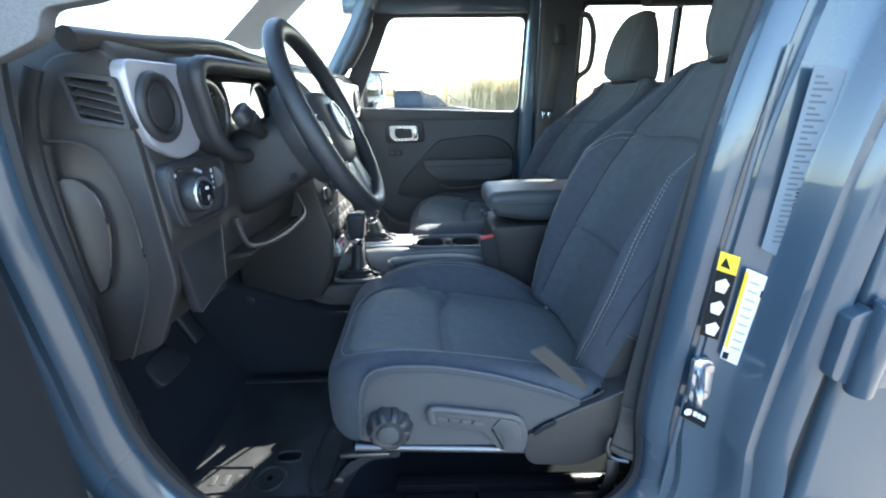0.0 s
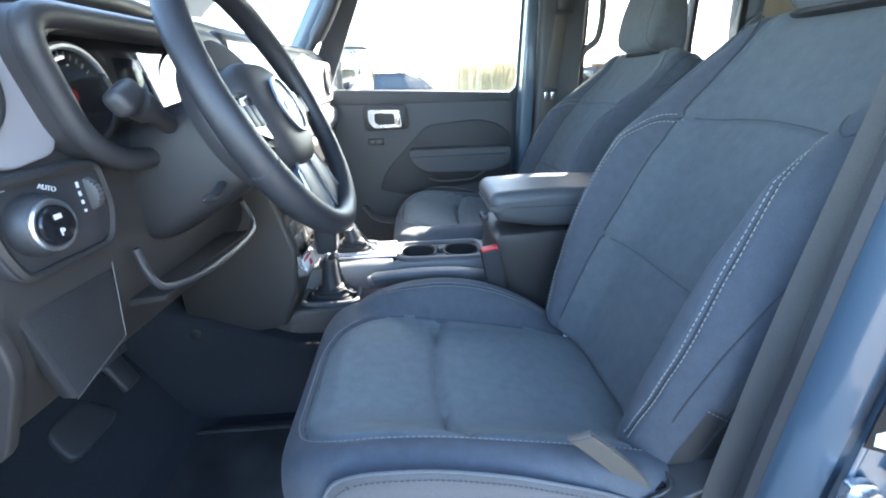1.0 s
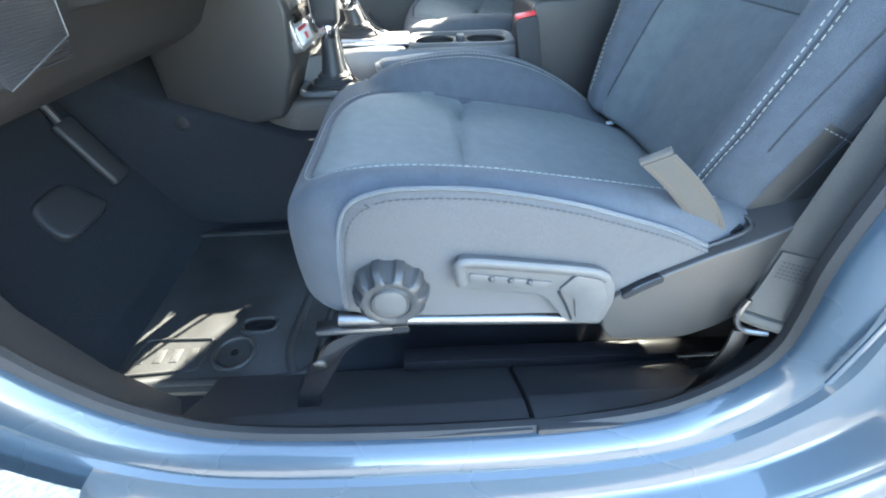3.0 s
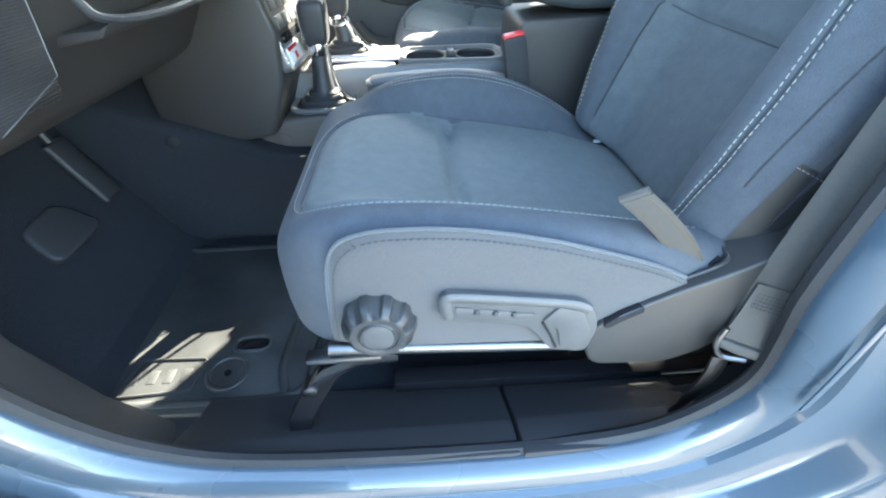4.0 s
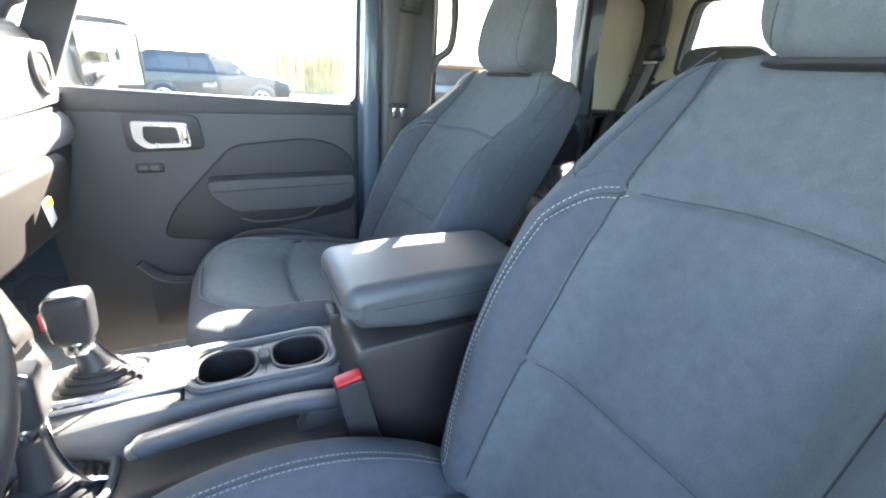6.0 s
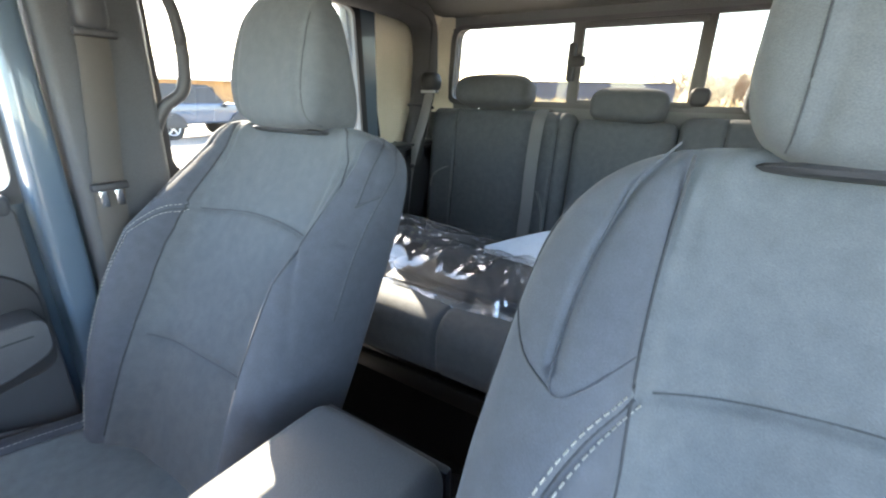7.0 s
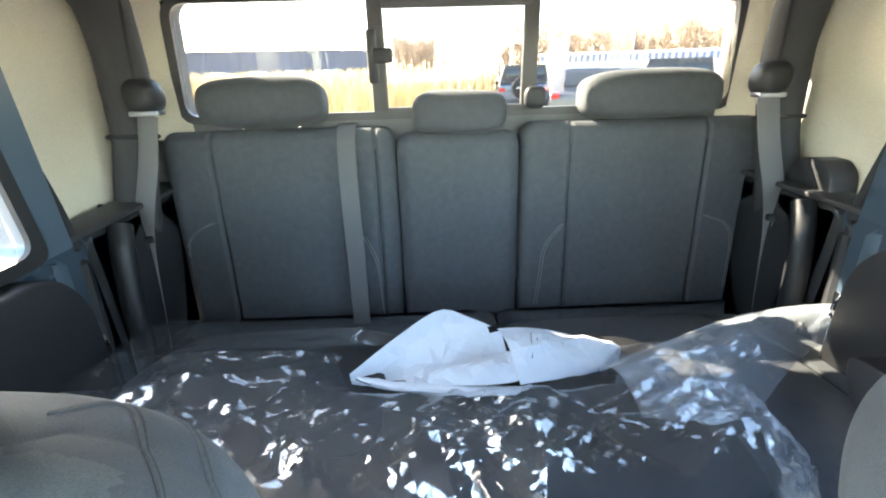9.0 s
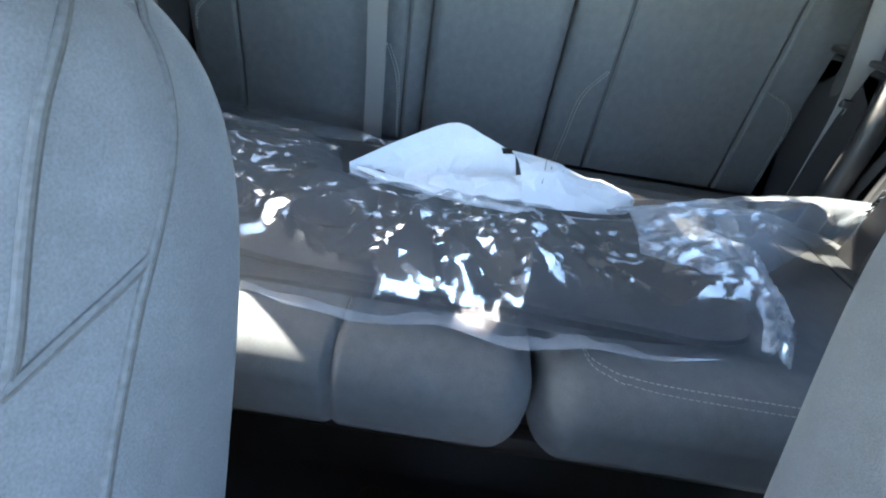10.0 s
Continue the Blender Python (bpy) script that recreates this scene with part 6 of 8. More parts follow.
mat = thing("floor_mat", "black rubber floor mat with a raised badge plate", "floor mat")
bm = bmesh.new()
prism(bm, round_poly([(-0.99, -0.560), (-0.56, -0.575), (-0.50, -0.56), (-0.47, -0.15), (-0.86, -0.15), (-0.98, -0.2)], 0.04, 5), "z", 0.002, 0.012, 0.003, 2)
part("mat_body", bm, MAT, mat)
bm = bmesh.new()
tube(bm, smooth_path([(-0.545, -0.558, 0.0125), (-0.565, -0.50, 0.0125), (-0.560, -0.42, 0.0125), (-0.545, -0.30, 0.0125)], 6), 0.008, seg=8, flat=0.6)
tube(bm, [(x, y, 0.0125) for x, y in round_poly([(-0.97, -0.545), (-0.575, -0.556), (-0.52, -0.545), (-0.49, -0.17), (-0.85, -0.17), (-0.96, -0.21)], 0.04, 5)], 0.007, seg=8, loop=True, flat=0.7)
part("raised_rim", bm, MAT, mat)
bm = bmesh.new()
tube(bm, [(-0.652 + 0.031 * math.cos(a), -0.503 + 0.031 * math.sin(a), 0.0135) for a in [2 * math.pi * k / 32 for k in range(32)]], 0.0042, seg=8, loop=True)
cyl(bm, (-0.652, -0.503, 0.010), (-0.652, -0.503, 0.0145), 0.026, 0.025, 32)
dr = part("drain_plug", bm, MAT, mat, "round rubber drain plug")
bm = bmesh.new()
cyl(bm, (-0.652, -0.503, 0.0135), (-0.652, -0.503, 0.0155), 0.006, 0.006, 16)
part("plug_centre", bm, GLOSSBLK, dr)
bm = bmesh.new()
tube(bm, [(-0.628 + 0.030 * sup(math.cos(a), 0.6), -0.445 + 0.016 * sup(math.sin(a), 0.8), 0.0135) for a in [2 * math.pi * k / 32 for k in range(32)]], 0.0035, seg=8, loop=True)
slot = part("hook_slot", bm, MAT, mat)
bm = bmesh.new()
pillow(bm, (-0.628, -0.445, 0.0125), (0.027, 0.013, 0.0016), 4, 2, (24, 6))
part("slot_hole", bm, GLOSSBLK, slot)
bm = bmesh.new()
pl = round_poly([(-0.815, -0.535), (-0.700, -0.530), (-0.695, -0.470), (-0.805, -0.465)], 0.008, 3)
tube(bm, [(x, y, 0.0135) for x, y in pl], 0.0022, seg=6, loop=True)
plate = part("badge_plate", bm, MAT, mat)
for k, w in enumerate((0.012, 0.020, 0.020, 0.020)):
    bm = bmesh.new()
    rbox(bm, (-0.798 + 0.026 * k, -0.500, 0.0120), (w * 0.7, 0.026, 0.0018), 0.0008, 2)
    part("badge_bar", bm, MAT, plate)

# ---- console ----
con = thing("centre_console", "dark grey centre console with cup holders and levers", "console")
bm = bmesh.new()
prism(bm, [(-0.66, 0.22), (-0.63, 0.302), (-0.565, 0.330), (-0.42, 0.338), (-0.362, 0.335), (-0.357, 0.300), (-0.357, 0.12), (-0.62, 0.12)], "y", 0.012, 0.165, 0.008, 3)
part("deck", bm, CONSOLE, con)
bm = bmesh.new()
prism(bm, [(-0.68, 0.14), (-0.665, 0.225), (-0.600, 0.262), (-0.50, 0.272), (-0.40, 0.274), (-0.10, 0.280), (-0.08, 0.10), (-0.62, 0.10)], "y", -0.078, 0.0135, 0.012, 3)
lows = part("lower_side", bm, SIDEPL, con, "brown-grey lower console side")
bm = bmesh.new()
cyl(bm, (-0.600, -0.0785, 0.222), (-0.600, -0.0805, 0.222), 0.012, 0.011, 20, 0.001)
part("screw_cap", bm, SIDEPL, lows)
bm = bmesh.new()
tube(bm, [(x, y, 0.335) for x, y in round_poly([(-0.352, 0.030), (-0.128, 0.022), (-0.128, 0.140), (-0.352, 0.136)], 0.035, 6)], 0.0085, seg=8, loop=True)
cupr = part("cup_rim", bm, CONSOLE, con)
for x, x0, x1 in ((-0.298, -0.3565, -0.2405), (-0.183, -0.2395, -0.115)):
    bm = bmesh.new()
    outer, inner = [], []
    for k in range(48):
        a = 2 * math.pi * k / 48
        c, w = math.cos(a), math.sin(a)
        lim = [((x1 - x) if c > 0 else (x0 - x)) / c if abs(c) > 1e-6 else 9, ((0.163 - 0.082) if w > 0 else (0.018 - 0.082)) / w if abs(w) > 1e-6 else 9]
        t = min(lim)
        outer.append((x + t * c, 0.082 + t * w))
        inner.append((x + 0.046 * sup(c, 0.8), 0.082 + 0.044 * sup(w, 0.8)))
    frame_plate(bm, outer, inner, "z", 0.20, 0.334)
    part("cup_block", bm, CONSOLE, con)
    bm = bmesh.new()
    tube(bm, [(px, py, 0.335) for px, py in inner], 0.0035, seg=8, loop=True)
    ch = part("cup_holder", bm, PLASTIC, cupr, "round cup holder")
    bm = bmesh.new()
    cyl(bm, (x, 0.082, 0.24), (x, 0.082, 0.262), 0.046, 0.046, 36)
    part("cup_well", bm, RUBBER, ch)
    bm = bmesh.new()
    loft(bm, [[(x + (px - x) * 0.995, 0.082 + (py - 0.082) * 0.995, z) for px, py in inner] for z in (0.26, 0.332)], cap=False)
    part("cup_liner", bm, RUBBER, ch)
bm = bmesh.new()
rbox(bm, (-0.240, 0.082, 0.340), (0.018, 0.03, 0.016), 0.004)
part("cup_divider", bm, PLASTIC, cupr)
# smooth side skin below the deck, rising to a soft lip
bm = bmesh.new()
rings = []
for x, z in ((-0.625, 0.298), (-0.56, 0.328), (-0.45, 0.334), (-0.36, 0.333), (-0.25, 0.3335), (-0.13, 0.334)):
    rings.append([(x, 0.016, z + 0.004), (x, 0.0095, z + 0.001), (x, 0.006, z - 0.006), (x, 0.004, z - 0.030), (x, 0.002, 0.262), (x, 0.0145, 0.255), (x, 0.0150, z - 0.010)])
loft(bm, rings)
part("side_skin", bm, CONSOLE, con)
# sunlit trim strip down the edge of the stack to the console
bm = bmesh.new()
tube(bm, smooth_path([(-0.583, -0.108, 0.425), (-0.590, -0.110, 0.385), (-0.606, -0.108, 0.340), (-0.628, -0.100, 0.300), (-0.640, -0.085, 0.275)], 5), 0.011, seg=10, flat=0.45, up=(0, 1, 0))
part("edge_trim", bm, SILVER, con, "satin silver trim strip")
# storage box and padded lid
bm = bmesh.new()
prism(bm, round_poly([(-0.125, 0.02), (-0.125, 0.432), (0.155, 0.440), (0.185, 0.40), (0.185, 0.02)], 0.02, 3), "y", -0.088, 0.092, 0.010, 3)
part("storage_box", bm, DASH, con)
def lid(x, y, z):
    if z > 0:
        z += 0.006 * (1 - (x / 0.17) ** 2) + 0.004 * (1 - (y / 0.1) ** 2)
    else:
        z += 0.024 * max(0, -x / 0.16) ** 2.5
        x += 0.010 * max(0, -x / 0.16) ** 4
        y *= 1 - 0.06 * min(1, -z / 0.03)
    f = groove(z - 0.012, 0.003)
    return x * (1 - 0.010 * f), y * (1 - 0.018 * f), z + 0.0012 * noise.noise(Vector((x * 14, y * 14, 2.2)))
lidp = padded("armrest_lid", (0.022, 0.000, 0.485), (0.160, 0.094, 0.041), 0.022, 0, lid, con, 90)
lidp.data.materials[0] = VINYL
tagged(lidp, "padded vinyl armrest lid")
bm = bmesh.new()
tube(bm, [(0.022 + 0.1585 * sup(math.cos(a), 0.24), 0.0 + 0.0925 * sup(math.sin(a), 0.24), 0.497) for a in [2 * math.pi * k / 90 for k in range(90)]], 0.0012, seg=5, loop=True)
part("lid_seam", bm, SEAM, lidp)
bm = bmesh.new()
rbox(bm, (0.185, 0.0, 0.487), (0.012, 0.180, 0.050), 0.004)
part("hinge_strip", bm, PLASTIC, lidp)
bm = bmesh.new()
rbox(bm, (-0.137, 0.0, 0.452), (0.018, 0.040, 0.016), 0.005)
part("lid_latch", bm, PLASTIC, lidp)
# levers: ribbed boot in a bezel, leather shaft, bright collar, block grip with bright edging
for nm, x, y, z, h, lean, lab in (("transfer_lever", -0.512, -0.030, 0.272, 0.172, 0.006, "short transfer case lever with bright collar and edging"), ("gear_selector", -0.470, 0.105, 0.338, 0.132, -0.010, "gear selector with bright trim and a red button")):
    lv = thing(nm, lab, "lever", "console levers", at=(x, y, z))
    bm = bmesh.new()
    for k in range(4):
        tube(bm, [(0.050 * (1 - 0.18 * k) * sup(math.cos(a), 0.6), 0.036 * (1 - 0.18 * k) * sup(math.sin(a), 0.6), 0.004 + 0.008 * k) for a in [2 * math.pi * q / 28 for q in range(28)]], 0.008, seg=8, loop=True)
    part("boot", bm, RUBBER, lv)
    bm = bmesh.new()
    tube(bm, [(0.066 * sup(math.cos(a), 0.5), 0.045 * sup(math.sin(a), 0.5), 0.005) for a in [2 * math.pi * q / 32 for q in range(32)]], 0.006, seg=8, loop=True)
    part("boot_bezel", bm, CONSOLE if nm == "transfer_lever" else SILVER, lv, "smooth bezel")
    bm = bmesh.new()
    tube(bm, smooth_path([(0.0, 0, 0.015), (0.25 * lean, 0, 0.35 * h), (lean - 0.002, 0, h - 0.060)], 4), [0.026, 0.025, 0.023, 0.021, 0.019, 0.018, 0.017, 0.016, 0.016], seg=14)
    part("shaft", bm, LEATHER, lv)
    bm = bmesh.new()
    cyl(bm, (lean - 0.002, 0, h - 0.070), (lean - 0.001, 0, h - 0.048), 0.0185, 0.0195, 20, 0.002)
    part("collar", bm, CHROME, lv, "bright collar")
    bm = bmesh.new()
    pillow(bm, (lean, 0, h - 0.014), (0.025, 0.023, 0.040), 5, 5, (32, 18), lambda px, py, pz: (px * (1 + 0.10 * pz / 0.04), py * (1 + 0.08 * pz / 0.04), pz + 0.08 * px), None)
    grip = part("grip", bm, LEATHER, lv)
    bm = bmesh.new()
    tube(bm, [(lean + 0.0250 * sup(math.cos(a), 0.5), -0.0165, h - 0.012 + 0.0390 * sup(math.sin(a), 0.5)) for a in [math.pi * (0.15 + 1.05 * q / 24) for q in range(25)]], 0.0020, seg=8, up=(0, 1, 0))
    part("grip_edging", bm, CHROME, grip, "bright edging")
    bm = bmesh.new()
    tube(bm, smooth_path([(lean + 0.019, -0.012, h - 0.052), (0.5 * lean + 0.024, -0.012, 0.45 * h), (0.040, -0.012, 0.028), (0.064, -0.010, 0.014)], 4), 0.0034, seg=8)
    part("shaft_strip", bm, CHROME, lv, "bright strip down the boot")
    if nm == "gear_selector":
        bm = bmesh.new()
        rbox(bm, (lean - 0.026, -0.010, h - 0.010), (0.012, 0.012, 0.026), 0.003)
        part("lock_button", bm, RED, lv, "red lock button")
        bm = bmesh.new()
        rbox(bm, (0.020, -0.004, 0.0015), (0.190, 0.108, 0.006), 0.0025)
        part("base_plate", bm, SILVER, lv, "silver base plate")
        bm = bmesh.new()
        rbox(bm, (-0.030, -0.049, 0.0052), (0.060, 0.008, 0.0012), 0.0004, 1)
        gate = part("gear_scale", bm, GLOSSBLK, lv)
        for k in range(4):
            bm = bmesh.new()
            rbox(bm, (-0.052 + 0.015 * k, -0.049, 0.0060), (0.006, 0.004, 0.0006), 0, 1)
            part("scale_mark", bm, LABELW, gate)
hb = thing("handbrake", "grey handbrake lever lying along the console", "handbrake", at=(-0.31, -0.036, 0.318))
bm = bmesh.new()
tube(bm, smooth_path([(-0.098, 0, -0.002), (-0.085, 0, 0.002), (0.0, 0, 0.008), (0.10, 0, 0.006), (0.17, 0, -0.006)], 5), 0.0165, seg=12, flat=0.75, power=3)
part("handle", bm, CONSOLE, hb)
bm = bmesh.new()
cyl(bm, (-0.112, 0, -0.005), (-0.094, 0, -0.001), 0.010, 0.013, 16, 0.002)
part("button", bm, SATIN, hb)
bm = bmesh.new()
prism(bm, [(0.10, -0.045), (0.12, -0.008), (0.19, -0.012), (0.21, -0.045)], "y", -0.014, 0.014, 0.004)
part("pivot_cover", bm, CONSOLE, hb)

# ---- passenger door inner side ----
door = thing("door_1", "closed passenger door with black moulded inner trim", "door", kind="structure")
bm = bmesh.new()
prism(bm, round_poly([(-0.66, 0.03), (0.04, 0.03), (0.088, 0.10), (0.088, 0.690), (0.06, 0.705), (-0.60, 0.705), (-0.66, 0.72)], 0.03, 4), "y", 0.690, 0.734, 0.010, 3)
panel = part("trim_panel", bm, TRIM, door)
bm = bmesh.new()
prism(bm, [(-0.64, 0.675), (0.085, 0.675), (0.085, 0.712), (-0.62, 0.735), (-0.66, 0.735)], "y", 0.688, 0.722, 0.010, 3)
part("sill_top", bm, TRIM, door)
# raised upper swage, coloured dark for recess shade, and lower pocket
bm = bmesh.new()
prism(bm, round_poly([(-0.40, 0.44), (-0.30, 0.545), (-0.245, 0.600), (-0.05, 0.618), (0.03, 0.60), (0.082, 0.555), (0.082, 0.40), (-0.30, 0.335), (-0.44, 0.36)], 0.03, 4), "y", 0.680, 0.692, 0.006, 3)
part("swage", bm, SWAGE, door, "door panel swage coloured darker for recess shade")
bm = bmesh.new()
prism(bm, round_poly([(-0.318, 0.520), (0.068, 0.524), (0.066, 0.46), (0.0, 0.435), (-0.25, 0.435), (-0.30, 0.47)], 0.022, 4), "y", 0.612, 0.690, 0.022, 5)
arm = part("armrest", bm, TRIM, door, "padded door armrest")
bm = bmesh.new()
tube(bm, [(-0.300 + 0.345 * i / 20, 0.6118, 0.494 + 0.004 * i / 20) for i in range(21)], 0.0016, seg=5)
part("crease", bm, SEAM, arm)
bm = bmesh.new()
tube(bm, smooth_path([(-0.245, 0.640, 0.412), (-0.20, 0.636, 0.398), (-0.10, 0.636, 0.400), (-0.055, 0.638, 0.412), (-0.01, 0.642, 0.445)], 6), 0.0030, seg=6)
part("pull_edge", bm, SHIELD, arm)
bm = bmesh.new()
prism(bm, round_poly([(-0.245, 0.440), (-0.02, 0.440), (-0.06, 0.405), (-0.20, 0.398)], 0.012, 3), "y", 0.640, 0.690, 0.008, 3)
part("pull_cup", bm, RUBBER, door)
bm = bmesh.new()
tube(bm, smooth_path([(-0.50, 0.672, 0.30), (-0.46, 0.672, 0.255), (-0.38, 0.672, 0.235), (-0.1, 0.672, 0.235), (0.04, 0.675, 0.25)], 6), 0.012, seg=8)
prism(bm, round_poly([(-0.49, 0.10), (-0.48, 0.29), (-0.44, 0.245), (0.05, 0.235), (0.06, 0.08)], 0.02, 3), "y", 0.668, 0.692, 0.006, 2)
part("map_pocket", bm, TRIM, door)
bm = bmesh.new()
prism(bm, round_poly([(-0.475, 0.680), (-0.315, 0.675), (-0.305, 0.590), (-0.475, 0.585)], 0.02, 4), "y", 0.684, 0.694, 0.004, 2)
part("handle_recess", bm, PLASTIC, door)
bm = bmesh.new()
frame_plate(bm, round_poly([(-0.455, 0.662), (-0.340, 0.658), (-0.336, 0.600), (-0.435, 0.597), (-0.455, 0.618)], 0.010), round_poly([(-0.432, 0.650), (-0.362, 0.648), (-0.358, 0.610), (-0.422, 0.608), (-0.434, 0.620)], 0.007), "y", 0.664, 0.688)
hndl = part("door_handle", bm, SATIN, door, "satin silver inside door handle")
bm = bmesh.new()
rbox(bm, (-0.348, 0.662, 0.629), (0.016, 0.012, 0.046), 0.004)
part("handle_lever", bm, CHROME, hndl)
bm = bmesh.new()
rbox(bm, (-0.436, 0.685, 0.546), (0.060, 0.010, 0.022), 0.004)
swp = part("lock_switch", bm, PLASTIC, door)
for x in (-0.45, -0.425):
    bm = bmesh.new()
    rbox(bm, (x, 0.679, 0.546), (0.018, 0.004, 0.014), 0.002)
    part("switch_key", bm, SHIELD, swp)
MIRROR = material("mirror_glass", (0.9, 0.9, 0.9), 0.02, metal=1.0)
AIM = pose(-0.530, 0.955, 0.803, 0, 0, -48)
bm = bmesh.new()
pillow(bm, (0, 0, 0), (0.045, 0.092, 0.092), 5, 4.5, (48, 24), lambda x, y, z: (x * (1 - 0.25 * (abs(y) / 0.092) ** 2) if x < 0 else min(x, 0.028), y, z))
bmesh.ops.transform(bm, matrix=AIM, verts=bm.verts)
mir = tagged(part("door_mirror", bm, PLASTIC), "black outside mirror beyond the passenger window", "mirror")
bm = bmesh.new()
rbox(bm, (0.0295, 0, 0), (0.004, 0.152, 0.150), 0.0018, 2)
bmesh.ops.transform(bm, matrix=AIM, verts=bm.verts)
part("mirror_glass", bm, MIRROR, mir)
bm = bmesh.new()
tube(bm, [(-0.52, 0.90, 0.735), (-0.53, 0.79, 0.70)], 0.022, seg=10)
part("mirror_arm", bm, PLASTIC, mir)

# ---- open driver door ----
dd = thing("door_2", "driver door swung open, blue-grey shell with black inner trim", "door", kind="structure")
dd.matrix_basis = Matrix.Translation((-0.845, -0.80, 0)) @ pose(0, 0, 0, 0, 0, -70)
bm = bmesh.new()
prism(bm, round_poly([(0.0, 0.05), (0.72, 0.02), (0.82, 0.12), (0.86, 0.68), (0.0, 0.70)], 0.05, 5), "y", -0.035, 0.035, 0.012, 3)
part("shell", bm, PAINT, dd)
bm = bmesh.new()
prism(bm, round_poly([(-0.02, 0.06), (0.70, 0.05), (0.78, 0.14), (0.82, 0.66), (-0.02, 0.68)], 0.03, 5), "y", 0.034, 0.085, 0.014, 3)
part("inner_trim", bm, PLASTIC, dd, "black inner door trim")
bm = bmesh.new()
tube(bm, smooth_path([(-0.80, -0.63, 0.30), (-0.785, -0.68, 0.26), (-0.79, -0.745, 0.20), (-0.82, -0.80, 0.12), (-0.86, -0.83, 0.10)], 6), 0.024, seg=12)
tagged(part("wiring_boot", bm, RUBBER), "black rubber wiring boot between body and door", "wiring boot")

# ---- pillar furniture on the driver side ----
lab = thing("warning_label", "yellow and black seat warning label on the painted pillar", "label")
def on_pillar(bm, pts, t=0.0007, y=-0.737):
    q = [(x, y - (x - 0.03) * 0.10, z) for x, z in pts]
    return loft(bm, [q, [(a, b - t, c) for a, b, c in q]])
bm = bmesh.new()
on_pillar(bm, [(0.045, 0.572), (0.069, 0.564), (0.066, 0.474), (0.042, 0.482)])
part("black_field", bm, LABELB, lab)
bm = bmesh.new()
on_pillar(bm, [(0.0455, 0.596), (0.0695, 0.588), (0.069, 0.564), (0.045, 0.572)])
part("yellow_field", bm, YELLOW, lab)
for k in range(3):
    bm = bmesh.new()
    z = 0.552 - 0.030 * k
    on_pillar(bm, [(0.047, z + 0.004), (0.058, z + 0.008), (0.064, z), (0.060, z - 0.012), (0.049, z - 0.008)], 0.001)
    part("picture_mark", bm, LABELW, lab)
bm = bmesh.new()
on_pillar(bm, [(0.053, 0.588), (0.061, 0.572), (0.048, 0.577)], 0.001)
part("warning_mark", bm, LABELB, lab)
lab2 = thing("tyre_label", "white and yellow tyre pressure label on the pillar", "label")
bm = bmesh.new()
on_pillar(bm, [(0.080, 0.574), (0.114, 0.560), (0.106, 0.432), (0.074, 0.448)])
part("white_field", bm, LABELW, lab2)
for pts in ([(0.0795, 0.570), (0.084, 0.568), (0.080, 0.463), (0.0755, 0.465)], [(0.104, 0.535), (0.112, 0.531), (0.107, 0.440), (0.099, 0.444)]):
    bm = bmesh.new()
    on_pillar(bm, pts, 0.001)
    part("yellow_strip", bm, YELLOW, lab2)
bm = bmesh.new()
on_pillar(bm, [(0.103, 0.545), (0.1125, 0.541), (0.112, 0.532), (0.1025, 0.536)], 0.001)
part("dark_mark", bm, LABELB, lab2)
bm = bmesh.new()
on_pillar(bm, [(0.076, 0.458), (0.084, 0.455), (0.083, 0.445), (0.0755, 0.448)], 0.001)
part("dark_mark", bm, LABELB, lab2)
bm = bmesh.new()
for k in range(9):
    z = 0.558 - 0.0115 * k
    on_pillar(bm, [(0.0865 - 0.0004 * k, z), (0.099 - 0.0004 * k, z - 0.005), (0.099 - 0.0004 * k, z - 0.0075), (0.0865 - 0.0004 * k, z - 0.0025)], 0.001)
tagged(part("printed_text", bm, PRINT, lab2), kind="stuff")
lab3 = thing("code_label", "pale printed identification label on the pillar", "label")
bm = bmesh.new()
on_pillar(bm, [(0.096, 0.80), (0.128, 0.795), (0.120, 0.585), (0.090, 0.60)], 0.0006, -0.7375)
part("field", bm, STICKER, lab3)
bm = bmesh.new()
for k in range(30):
    z = 0.790 - 0.0062 * k
    w = 0.008 + 0.012 * ((k * 7) % 5) / 4
    on_pillar(bm, [(0.100, z), (0.100 + w, z - 0.001), (0.100 + w, z - 0.0035), (0.100, z - 0.0025)], 0.0009, -0.7375)
tagged(part("printed_text", bm, STICKERTEXT, lab3), kind="stuff")
bm = bmesh.new()
for k in range(16):
    z = 0.672 - 0.0042 * k
    on_pillar(bm, [(0.112, z), (0.121, z - 0.001), (0.121, z - 0.0032), (0.112, z - 0.0022)], 0.0009, -0.7375)
tagged(part("printed_code", bm, LABELB, lab3), kind="stuff")
lab4 = thing("small_label", "small black label with a white round mark and letters", "label")
bm = bmesh.new()
on_pillar(bm, [(0.045, 0.372), (0.080, 0.352), (0.078, 0.330), (0.043, 0.350)], 0.0007, -0.735)
part("field", bm, LABELB, lab4)
bm = bmesh.new()
cyl(bm, (0.0505, -0.7375, 0.358), (0.0505, -0.7385, 0.358), 0.0055, 0.0055, 16)
part("round_mark", bm, LABELW, lab4)
bm = bmesh.new()
for k in range(3):
    on_pillar(bm, [(0.058 + 0.0062 * k, 0.360 - 0.0035 * k), (0.063 + 0.0062 * k, 0.3575 - 0.0035 * k), (0.063 + 0.0062 * k, 0.3495 - 0.0035 * k), (0.058 + 0.0062 * k, 0.352 - 0.0035 * k)], 0.0012, -0.735)
part("mark_bars", bm, LABELW, lab4)
st = thing("door_striker", "bright metal door striker loop on the pillar", "striker", at=(0.052, -0.738, 0.415))
st.scale = (1.12, 1.1, 1.12)
bm = bmesh.new()
